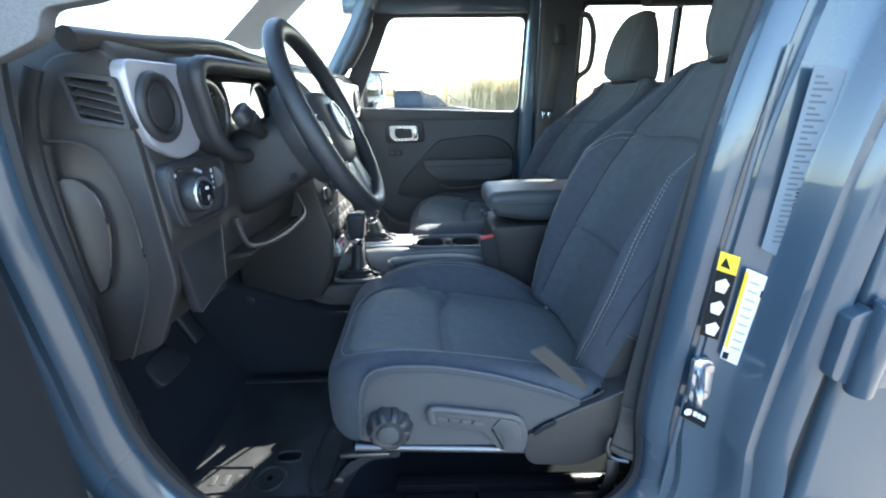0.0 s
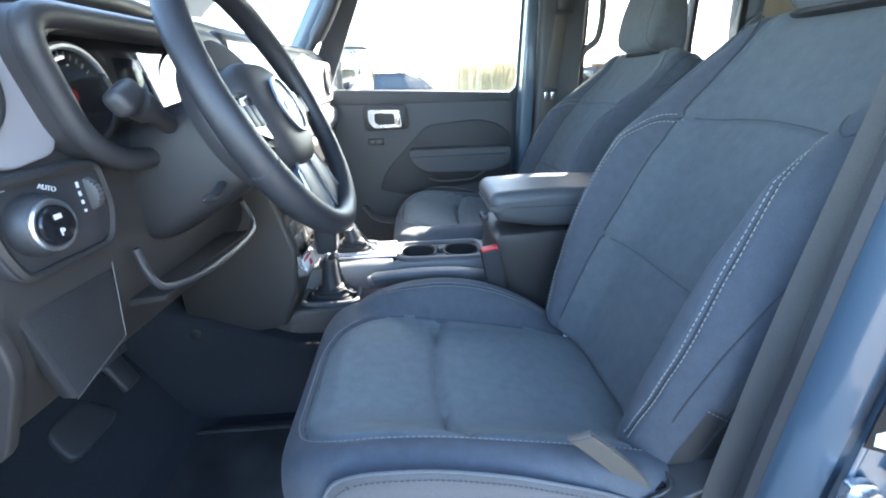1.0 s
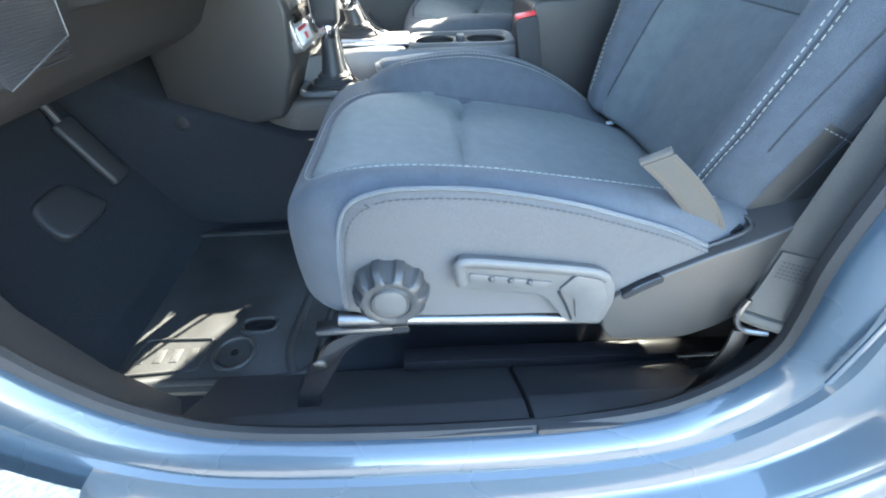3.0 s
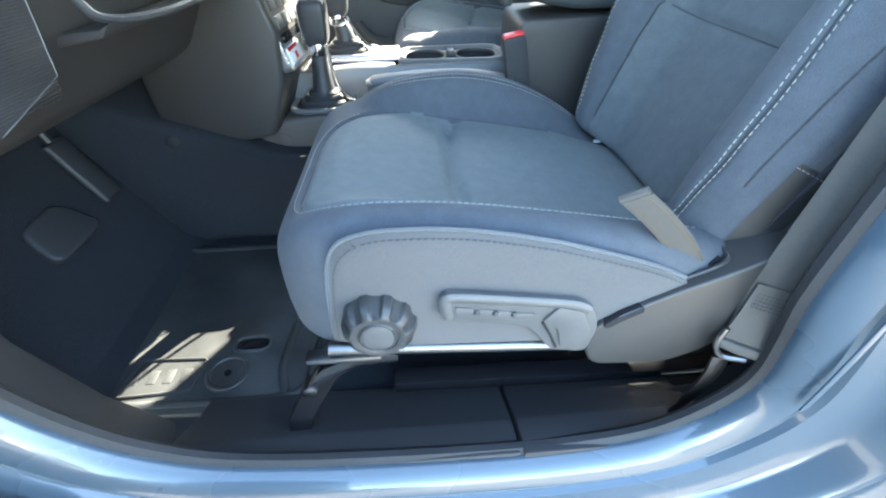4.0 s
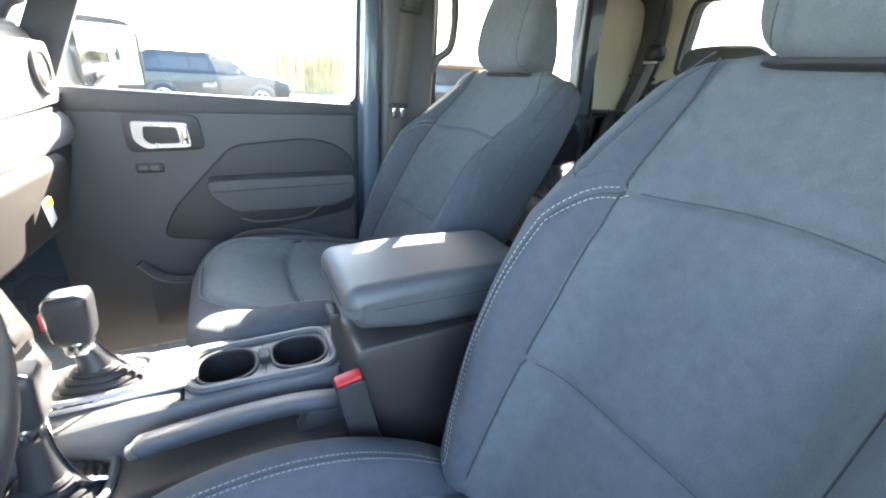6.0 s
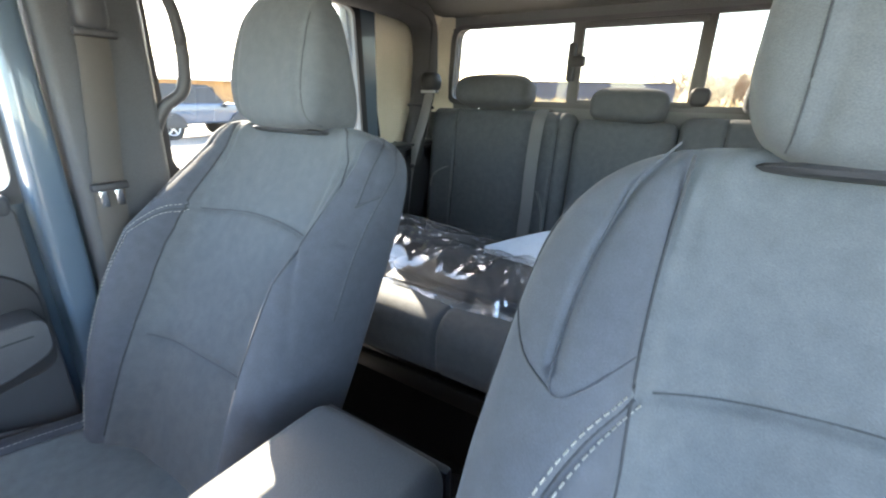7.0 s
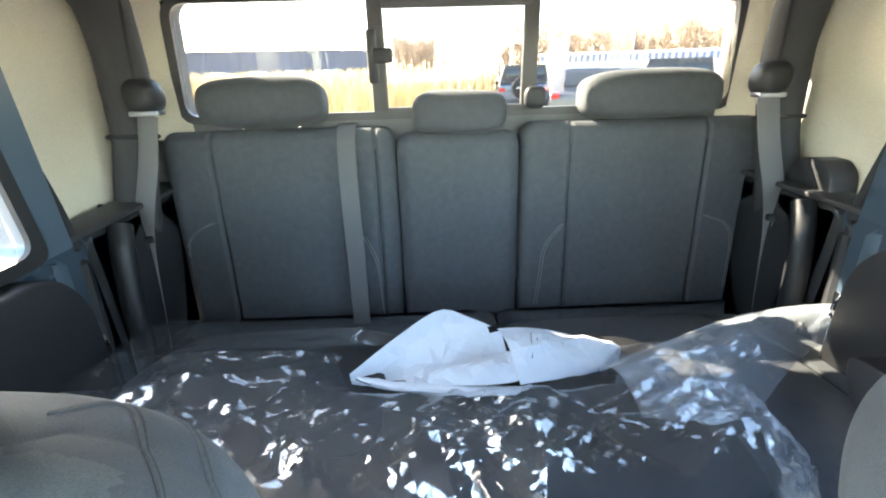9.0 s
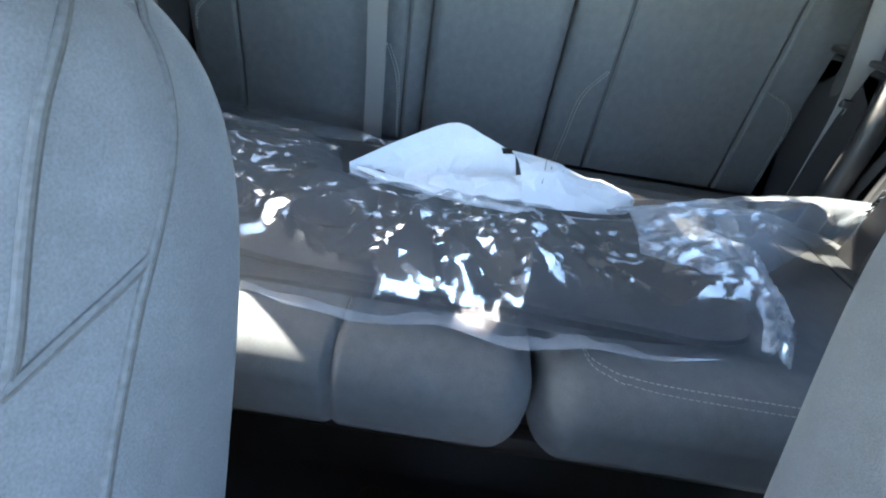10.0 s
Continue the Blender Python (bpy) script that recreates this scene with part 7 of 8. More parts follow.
prism(bm, round_poly([(-0.012, 0.030), (0.014, 0.026), (0.018, -0.028), (-0.008, -0.032)], 0.009, 4), "y", -0.006, 0.002, 0.002, 2)
part("plate", bm, SATIN, st)
bm = bmesh.new()
tube(bm, smooth_path([(0.0, -0.004, 0.012), (-0.018, -0.032, 0.008), (-0.022, -0.038, 0.0), (-0.018, -0.034, -0.010), (0.002, -0.004, -0.016)], 5), 0.0048, seg=10)
part("loop", bm, STEEL, st)
for z in (0.018, -0.020):
    bm = bmesh.new()
    cyl(bm, (0.006, -0.004, z), (0.006, -0.010, z), 0.007, 0.006, 6)
    part("screw", bm, STEEL, st)

# ---- front belts ----
bl = thing("front_belt", "grey seat belt hanging beside the driver seat", "seat belt", "front belts")
bm = bmesh.new()
strap(bm, smooth_path([(0.094, -0.646, 0.79), (0.076, -0.655, 0.72), (0.048, -0.660, 0.56), (0.030, -0.661, 0.40), (0.021, -0.662, 0.30), (0.019, -0.664, 0.225)], 5), 0.046, 0.0022, (0.70, -0.70, 0.10))
part("webbing", bm, WEB, bl)
bm = bmesh.new()
strap(bm, smooth_path([(0.0225, -0.6650, 0.300), (0.0185, -0.6670, 0.262), (0.0125, -0.6685, 0.226)], 4), 0.046, 0.006, (0.74, -0.66, 0.10))
end = part("stitched_end", bm, WEB, bl)
bm = bmesh.new()
for k in range(5):
    dashes(bm, [(0.0170 + 0.74 * q, -0.6705 - 0.66 * q, 0.292 - 0.0045 * k + 0.1 * q) for q in [-0.018 + 0.0018 * i for i in range(21)]], 0.0035, 0.0022, 0.0005)
tagged(part("box_stitching", bm, SEAM, end), kind="stuff")
bm = bmesh.new()
across = Vector((0.74, -0.66, 0.10)).normalized() * 0.021
tube(bm, [Vector((0.011, -0.669, 0.219)) - across, Vector((0.011, -0.669, 0.217)), Vector((0.011, -0.669, 0.219)) + across], 0.0075, seg=10, power=2.4)
part("loop_fold", bm, WEB, bl)
bm = bmesh.new()
tube(bm, smooth_path([(-0.012, -0.662, 0.245), (-0.016, -0.664, 0.222), (-0.006, -0.668, 0.206), (0.016, -0.676, 0.206)], 5), 0.0035, seg=8)
part("anchor_ring", bm, RAIL, bl, "dark steel anchor ring")
bm = bmesh.new()
tube(bm, smooth_path([(-0.006, -0.668, 0.206), (-0.004, -0.668, 0.17), (-0.010, -0.664, 0.12), (-0.014, -0.655, 0.06), (-0.014, -0.65, 0.03)], 4), [0.011] * 9 + [0.007] * 8, seg=8, flat=0.3, up=(0, 1, 0))
part("anchor_tongue", bm, RAIL, bl)
bm = bmesh.new()
pillow(bm, (0.092, -0.646, 0.790), (0.017, 0.016, 0.030), 3, 3, (24, 12), None, pose(0, 0, 0, 0, 20, 0))
part("belt_guide", bm, PLASTIC, bl, "black belt guide")
bp = thing("front_belt", "grey seat belt on the passenger side pillar cover", "seat belt", "front belts")
bm = bmesh.new()
strap(bm, smooth_path([(0.235, 0.646, 0.965), (0.228, 0.640, 0.90), (0.215, 0.638, 0.80), (0.203, 0.640, 0.68), (0.195, 0.640, 0.50), (0.19, 0.640, 0.32)], 5), 0.048, 0.0022, (1, 0.05, 0))
part("webbing", bm, WEB, bp)
bm = bmesh.new()
pillow(bm, (0.237, 0.645, 1.000), (0.024, 0.022, 0.040), 3, 3, (24, 12))
part("belt_guide", bm, PLASTIC, bp, "black belt guide")
bm = bmesh.new()
rbox(bm, (0.236, 0.636, 0.962), (0.062, 0.018, 0.012), 0.004)
part("guide_bar", bm, PLASTIC, bp)
bm = bmesh.new()
rbox(bm, (0.204, 0.632, 0.715), (0.056, 0.016, 0.014), 0.004)
part("latch_cover", bm, PLASTIC, bp)
for q in (-0.012, 0.012):
    bm = bmesh.new()
    rbox(bm, (0.203 + q, 0.630, 0.695), (0.012, 0.004, 0.030), 0.0015)
    part("latch_tongue", bm, CHROME, bp, "bright latch tongue")
gh = thing("grab_handle", "black moulded grab handle on the passenger pillar", "grab handle")
bm = bmesh.new()
tube(bm, smooth_path([(0.318, 0.668, 1.075), (0.352, 0.655, 1.065), (0.372, 0.645, 1.01), (0.374, 0.642, 0.93), (0.365, 0.648, 0.875), (0.335, 0.665, 0.845), (0.312, 0.672, 0.80)], 6), 0.0115, seg=12, power=2.6)
part("bar", bm, PLASTIC, gh)

# ---- rear belts ----
for s in (-1, 1):
    rb = thing("rear_belt", "grey rear seat belt from a black dome guide", "seat belt", "rear belts")
    bm = bmesh.new()
    pillow(bm, (1.25, s * 0.660, 0.925), (0.036, 0.036, 0.036), 2.4, 2.6, (28, 14))
    part("dome_guide", bm, REARTRIM, rb, "black dome belt guide")
    bm = bmesh.new()
    rbox(bm, (1.236, s * 0.655, 0.893), (0.030, 0.060, 0.010), 0.003)
    part("guide_lip", bm, SATIN, rb)
    bm = bmesh.new()
    strap(bm, smooth_path([(1.235, s * 0.655, 0.89), (1.222, s * 0.672, 0.80), (1.208, s * 0.70, 0.70), (1.20, s * 0.72, 0.61), (1.19, s * 0.73, 0.50), (1.17, s * 0.735, 0.36)], 5), 0.044, 0.0022, (0.15, 0.95, s * 0.25))
    part("webbing", bm, REARWEB, rb)
    bm = bmesh.new()
    rbox(bm, (1.196, s * 0.722, 0.628), (0.014, 0.052, 0.016), 0.004)
    part("latch_cover", bm, PLASTIC, rb)
    bm = bmesh.new()
    rbox(bm, (1.192, s * 0.722, 0.607), (0.004, 0.024, 0.026), 0.0015)
    part("latch_tongue", bm, CHROME, rb, "bright latch tongue")
cb = thing("centre_belt", "grey centre seat belt lying down the bench back", "seat belt")
bm = bmesh.new()
strap(bm, smooth_path([(1.40, 0.272, 0.842), (1.352, 0.271, 0.836), (1.315, 0.270, 0.78), (1.290, 0.270, 0.65), (1.276, 0.268, 0.52), (1.262, 0.268, 0.42), (1.252, 0.267, 0.350)], 5), 0.044, 0.0024, (0, 1, 0))
part("webbing", bm, REARWEB, cb)

# ---- bag and paper on the rear bench ----
def seat_z(x):
    return 0.432 - 0.020 * (x - 0.90) / 0.37 - rear_dip(x)


contents = thing("packed_mats", "stack of black folded rubber mats inside the clear bag", "mats")
for k, (x, y, z, sx, sy, sz, r) in enumerate(((0.82, 0.13, 0.452, 0.38, 0.96, 0.030, 0), (0.755, 0.02, 0.472, 0.23, 0.74, 0.026, -3), (0.84, 0.36, 0.474, 0.26, 0.40, 0.024, 4))):
    bm = bmesh.new()
    def wob(px, py, pz, k=k):
        return px, py, pz + 0.012 * noise.noise(Vector((px * 7, py * 7, k * 3.1)))
    pillow(bm, (x, y, z), (sx / 2, sy / 2, sz / 2), 8, 4, (80, 14), wob, pose(0, 0, 0, 0, 0, r))
    part("mat_layer", bm, CONTENT, contents)

bag = thing("plastic_bag", "crumpled clear plastic bag lying across the rear bench", "plastic bag")


def crease(x, y, f, seed):
    """Sharp-ridged folds: 0 in the valleys, 1 on the ridges."""
    p = Vector((x * f, y * f * 0.8, seed))
    w = Vector((noise.noise(p * 0.9 + Vector((5, 1, 2))), noise.noise(p * 0.9 + Vector((1, 7, 3))), 0)) * 0.7
    return 1 - min(1.0, 2.2 * abs(noise.noise(p + w)))


def lump(x, y, cx, cy, rx, ry):
    return math.exp(-((x - cx) / rx) ** 2 - ((y - cy) / ry) ** 2)


def front_rim(y):
    """Where the bag's front edge lies on the cushion."""
    return 0.598 + 0.45 * max(0, y - 0.17) ** 1.9 + 0.10 * max(0, -y - 0.10) + 0.004 * math.sin(y * 31) + 0.006 * noise.noise(Vector((y * 12, 0, 0)))


def back_rim(y):
    """Where the bag's far side lies against the bench back."""
    return 1.02 + 0.16 * max(-0.45, min(1, (y - 0.12) / 0.45)) + 0.010 * math.sin(y * 9 + 1)


def streak(x, y, turn, f, long, seed):
    """Narrow pulled folds running at an angle, gathered in patches: 0 between them, 1 on a fold's crest."""
    c, d = math.cos(turn), math.sin(turn)
    a, b = x * c + y * d, y * c - x * d
    a += 0.02 * noise.noise(Vector((a * 6, b * 9, seed + 3)))
    ridge = max(0.0, 1 - 4.5 * abs(noise.noise(Vector((a * f / long, b * f, seed)))))
    return ridge * max(0.0, min(1.0, 0.12 + 1.7 * noise.noise(Vector((x * 5, y * 5, seed + 9)))))


def film_height(x, y, u):
    """How far the film stands off the cushion: a steep front, a broad top, folds and crumples."""
    top = 1 - (1 - min(1.0, u / 0.24)) ** 2.4
    fall = 1 - 0.35 * max(0.0, (u - 0.55) / 0.45) ** 1.5
    h = 0.066 * top * fall + (0.012 * lump(x, y, 0.74, 0.05, 0.10, 0.30) + 0.030 * lump(x, y, 0.80, 0.50, 0.16, 0.14)) * top
    rough = 0.04 + 0.95 * lump(x, y, 0.67, 0.04, 0.075, 0.15) + 0.70 * lump(x, y, 0.74, 0.42, 0.10, 0.13) + 0.5 * lump(x, y, 0.70, -0.33, 0.08, 0.07)
    h += top * rough * (0.020 * crease(x, y, 6.0, 0.3) + 0.014 * crease(x, y, 14.0, 4.1) + 0.007 * crease(x, y, 30.0, 8.2))
    # long taut folds fanning out from under the paper to the far end and to the front
    fan = math.atan2(y + 0.02, 0.98 - x)
    far = math.hypot(y + 0.02, 0.98 - x)
    h += top * 0.012 * min(1, far / 0.15) * (1 - min(1.0, 3.0 * abs(noise.noise(Vector((fan * 3.4, far * 1.3, 3.7))))))
    for turn, f, long, deep, seed in ((0.25, 15, 9, 0.008, 1.3), (-0.9, 19, 8, 0.007, 5.9), (1.05, 22, 8, 0.006, 8.4)):
        h += top * deep * streak(x, y, turn, f, long, seed)
    h += 0.016 * lump(x, y, 0.82, -0.30, 0.14, 0.14) * crease(x * 2.0 + y * 1.1, y * 0.3, 7.0, 1.7) * top
    press = min(1.0, 1.9 * math.exp(-(abs((x - 0.93) / 0.105)) ** 4 - (abs((y - 0.0) / 0.23)) ** 4))
    return max(0.0, h * (1 - press) + min(h, 0.026) * press)


rng = random.Random(31)
bm = bmesh.new()
NX, NY = 70, 150
rows = []
for j in range(NY + 1):
    row = []
    for i in range(NX + 1):
        edge = i in (0, NX) or j in (0, NY)
        v = (j + (0 if edge else rng.uniform(-0.42, 0.42))) / NY
        u = (i + (0 if edge else rng.uniform(-0.42, 0.42))) / NX
        u = u ** 1.25
        y = 0.66 - 1.05 * v
        x = front_rim(y) + (back_rim(y) - front_rim(y)) * u
        end = 1 - max(0.0, 2 * v - 1) ** 26
        row.append((x, y, seat_z(x) + 0.006 + film_height(x, y, u) * end))
    rows.append(row)
loft(bm, rows, closed=False)
bmesh.ops.triangulate(bm, faces=bm.faces[:])
film = part("film", bm, FILM, bag, angle=11)
# flat welded strip along the front edge
bm = bmesh.new()
rim = [(front_rim(y), y, seat_z(front_rim(y)) + 0.007 + 0.002 * math.sin(y * 40)) for y in [0.62 - 0.92 * i / 160 for i in range(161)]]
wide = [(0.35 + 0.6 * abs(noise.noise(Vector((k * 0.09, 4, 2))))) * min(1.0, k / 20 + 0.05, (160 - k) / 40 + 0.02) for k in range(161)]
loft(bm, [[(x + dx * w, y, z + dz * w) for (x, y, z), w in zip(rim, wide)] for dx, dz in ((-0.006, 0.000), (-0.003, 0.002), (0.006, 0.006), (0.020, 0.017))], closed=False)
part("edge_seam", bm, HEM, film, "welded hazy edge")


def sheet(corner, nu, nv, wave, seed):
    """Crumpled four-cornered sheet: corner points a, b at the root and c, d at the tip, with ridged waves."""
    ra, rb, rc, rd = (Vector(p) for p in corner)
    rg = random.Random(seed)
    rows = []
    for j in range(nv + 1):
        row = []
        for i in range(nu + 1):
            inner = 0 < i < nu and 0 < j < nv
            u, v = (i + (rg.uniform(-0.3, 0.3) if inner else 0)) / nu, (j + (rg.uniform(-0.3, 0.3) if inner else 0)) / nv
            p = ra.lerp(rb, u).lerp(rc.lerp(rd, u), v)
            row.append(p + wave(u, v))
        rows.append(row)
    bm = bmesh.new()
    loft(bm, rows, closed=False)
    bmesh.ops.triangulate(bm, faces=bm.faces[:])
    return bm


# open end of the bag drawn out to a point towards the door: a taut upper ridge, its front side hanging in folds
ridge = smooth_path([(0.865, -0.200, 0.488), (0.930, -0.360, 0.492), (0.985, -0.520, 0.497), (0.996, -0.650, 0.506), (0.985, -0.728, 0.510)], 10)
hang = smooth_path([(0.745, -0.215, 0.503), (0.735, -0.330, 0.490), (0.800, -0.440, 0.462), (0.905, -0.590, 0.458), (0.955, -0.728, 0.484)], 10)
rg = random.Random(5)
rows = []
for j, (p, q) in enumerate(zip(ridge, hang)):
    v = j / (len(ridge) - 1)
    row = []
    for i in range(45):
        u = (i + (rg.uniform(-0.3, 0.3) if 0 < i < 44 else 0)) / 44
        w = p.lerp(q, u)
        w.z += 0.030 * math.sin(math.pi * u ** 0.8) * (1 - 0.6 * v)
        w.z += (0.014 * streak(w.x, w.y, -1.05, 30, 7, 2.2) + 0.010 * crease(w.x, w.y, 17.0, 3.3)) * min(1, 4 * u + 0.3) * min(1, 3 * v + 0.1)
        row.append(w)
    rows.append(row)
bm = bmesh.new()
loft(bm, rows, closed=False)
bmesh.ops.triangulate(bm, faces=bm.faces[:])
part("drawn_end", bm, HEM, bag, "hazy drawn-out open end", angle=14)
bm = bmesh.new()
tube(bm, [p + Vector((0, 0, 0.002 + 0.003 * noise.noise(Vector((k * 0.35, 2, 7))))) for k, p in enumerate(ridge)], [0.004 + 0.010 * (k / (len(ridge) - 1)) ** 1.5 for k in range(len(ridge))], seg=9, flat=0.5)
part("rolled_edge", bm, HEM, bag, "hazy rolled edge", angle=14)


# gathered corner, crushed down over the cushion's edge
def crushed(u, v):
    return Vector((0.012 * noise.noise(Vector((u * 5, v * 5, 1.1))), -0.028 * math.sin(math.pi * v) * u, 0.026 * crease(u * 0.3, v * 0.4, 22.0, 6.4) * (1 - 0.6 * u) + 0.010 * math.sin(math.pi * u)))


part("gathered_corner", sheet(((0.800, -0.385, 0.492), (0.800, -0.440, 0.446), (0.622, -0.345, 0.466), (0.618, -0.392, 0.440)), 18, 40, crushed, 9), HEM, bag, "hazy gathered corner", angle=14)

# crumpled paper bag: a hollow half with an open mouth and a printed flap
paper = thing("paper_bag", "crumpled white paper bag lying on the clear plastic", "paper bag")


def between(front, back, sag, seed, nu=15, nv=8):
    """Creased sheet spanned between two edges, in flat facets, with thickness."""
    rg = random.Random(int(seed * 10))
    f, b = smooth_path(front, 10), smooth_path(back, 10)
    rows = []
    for j in range(nv + 1):
        row = []
        for i in range(nu + 1):
            inner = 0 < i < nu and 0 < j < nv
            u, v = (i + (rg.uniform(-0.38, 0.38) if inner else 0)) / nu, (j + (rg.uniform(-0.38, 0.38) if inner else 0)) / nv
            k = (len(f) - 1) * u
            m = min(int(k), len(f) - 2)
            q = f[m].lerp(f[m + 1], k - m).lerp(b[m].lerp(b[m + 1], k - m), v)
            fold = 0.5 - abs(noise.noise(Vector((q.x * 9, q.y * 13, seed)))) * 1.6
            row.append(q + Vector((0, 0, sag * math.sin(math.pi * v) + (0.010 * fold + rg.uniform(-0.0022, 0.0022)) * (1 if inner else 0))))
        rows.append(row)
    bm = bmesh.new()
    loft(bm, rows, closed=False)
    loft(bm, [[q - Vector((0, 0, 0.0012)) for q in r] for r in rows], closed=False)
    bmesh.ops.triangulate(bm, faces=bm.faces[:])
    return bm


hollow = part("hollow_half", between([(0.858, 0.216, 0.500), (0.836, 0.16, 0.494), (0.824, 0.09, 0.494), (0.822, 0.01, 0.492), (0.829, -0.072, 0.492)], [(0.868, 0.220, 0.501), (0.935, 0.145, 0.524), (0.990, 0.066, 0.543), (0.972, 0.01, 0.535), (0.940, -0.044, 0.526)], -0.030, 5.5), PAPER, paper, angle=3)
flap = part("folded_flap", between([(0.829, -0.058, 0.498), (0.846, -0.115, 0.490), (0.866, -0.175, 0.480), (0.905, -0.246, 0.466), (0.930, -0.268, 0.458)], [(0.934, -0.036, 0.534), (0.952, -0.085, 0.522), (0.966, -0.140, 0.504), (0.972, -0.210, 0.478), (0.955, -0.272, 0.458)], 0.018, 2.2, 13, 7), PAPER, paper, angle=3)
# inner leaf lying in the hollow, with its thickened lower edge
leaf = part("inner_leaf", between([(0.834, 0.090, 0.502), (0.828, 0.04, 0.503), (0.826, -0.01, 0.503), (0.832, -0.050, 0.502), (0.842, -0.066, 0.501)], [(0.872, 0.080, 0.486), (0.888, 0.045, 0.490), (0.900, 0.0, 0.494), (0.905, -0.030, 0.500), (0.905, -0.050, 0.506)], 0.016, 7.7, 9, 6), PAPER, paper, angle=3)
bm = bmesh.new()
lip = smooth_path([(0.860, 0.206, 0.500), (0.840, 0.150, 0.499), (0.826, 0.080, 0.499), (0.818, 0.010, 0.497), (0.816, -0.040, 0.496), (0.829, -0.078, 0.494)], 7)
n = len(lip) - 1
tube(bm, [p + Vector((0.004 * noise.noise(Vector((i * 0.6, 3, 1))), 0, 0.003 * noise.noise(Vector((i * 0.5, 9, 2))))) for i, p in enumerate(lip)], [0.002 + 0.008 * math.sin(math.pi * min(1, (i / n) ** 0.8)) ** 0.8 for i in range(n + 1)], seg=10, flat=0.62)
part("rolled_lip", bm, PAPER, paper, angle=24)
# black patch drawn for the shade inside the bag's mouth
bm = bmesh.new()
prism(bm, [(0.930, -0.022), (0.948, -0.020), (0.950, -0.042), (0.936, -0.040)], "z", 0.5275, 0.5295)
part("open_mouth", bm, GLOSSBLK, paper)
for k in range(6):
    bm = bmesh.new()
    y = -0.085 - 0.011 * k
    tube(bm, [(0.868 + 0.0013 * k + 0.008 * i, y - 0.0012 * i, 0.5175 - 0.0052 * k + 0.0030 * i + 0.0026 * math.sin(math.pi * i / 6)) for i in range(7 - (k % 3))], 0.0016, seg=4, flat=0.4)
    part("printed_line", bm, PRINT, flap)

# ---- outside ----
REED = material("dry_reeds", (0.62, 0.50, 0.30), 0.9, grain=0.2, grain_size=3, stain=0.3, stain_size=0.3)
TWIG = material("bare_twigs", (0.26, 0.19, 0.135), 0.9, grain=0.3, grain_size=3, stain=0.2, stain_size=0.2)
GRASS = material("dry_grass", (0.30, 0.27, 0.10), 0.95, grain=0.4, grain_size=8, stain=0.3, stain_size=0.4)
TYRE = material("tyre_rubber", (0.02, 0.02, 0.021), 0.8, grain=0.2)
RIM = material("alloy_rim", (0.6, 0.6, 0.62), 0.3, metal=0.8)
CARGLASS = material("dark_car_glass", (0.03, 0.035, 0.04), 0.08)
CLADDING = material("grey_cladding", (0.05, 0.05, 0.052), 0.7, grain=0.1)
LAMP = material("red_lamp", (0.45, 0.02, 0.02), 0.2)
SIDING = material("brown_siding", (0.36, 0.20, 0.10), 0.8, grain=0.1, grain_size=4, stain=0.15, stain_size=0.5)
SLATE = material("dark_siding", (0.13, 0.13, 0.16), 0.8, grain=0.1, grain_size=4, stain=0.1, stain_size=0.3)
WHITE = material("white_siding", (0.74, 0.74, 0.74), 0.7, grain=0.04, stain=0.06, stain_size=0.5)
ROOFW = material("pale_roof", (0.62, 0.62, 0.64), 0.6, grain=0.05, stain=0.1, stain_size=0.4)
BLUE = material("blue_canvas", (0.12, 0.15, 0.24), 0.7)
POLE = material("grey_pole", (0.45, 0.45, 0.46), 0.5)


def ground_z(x):
    return GZ - 0.018 * max(0.0, x - 3.0)


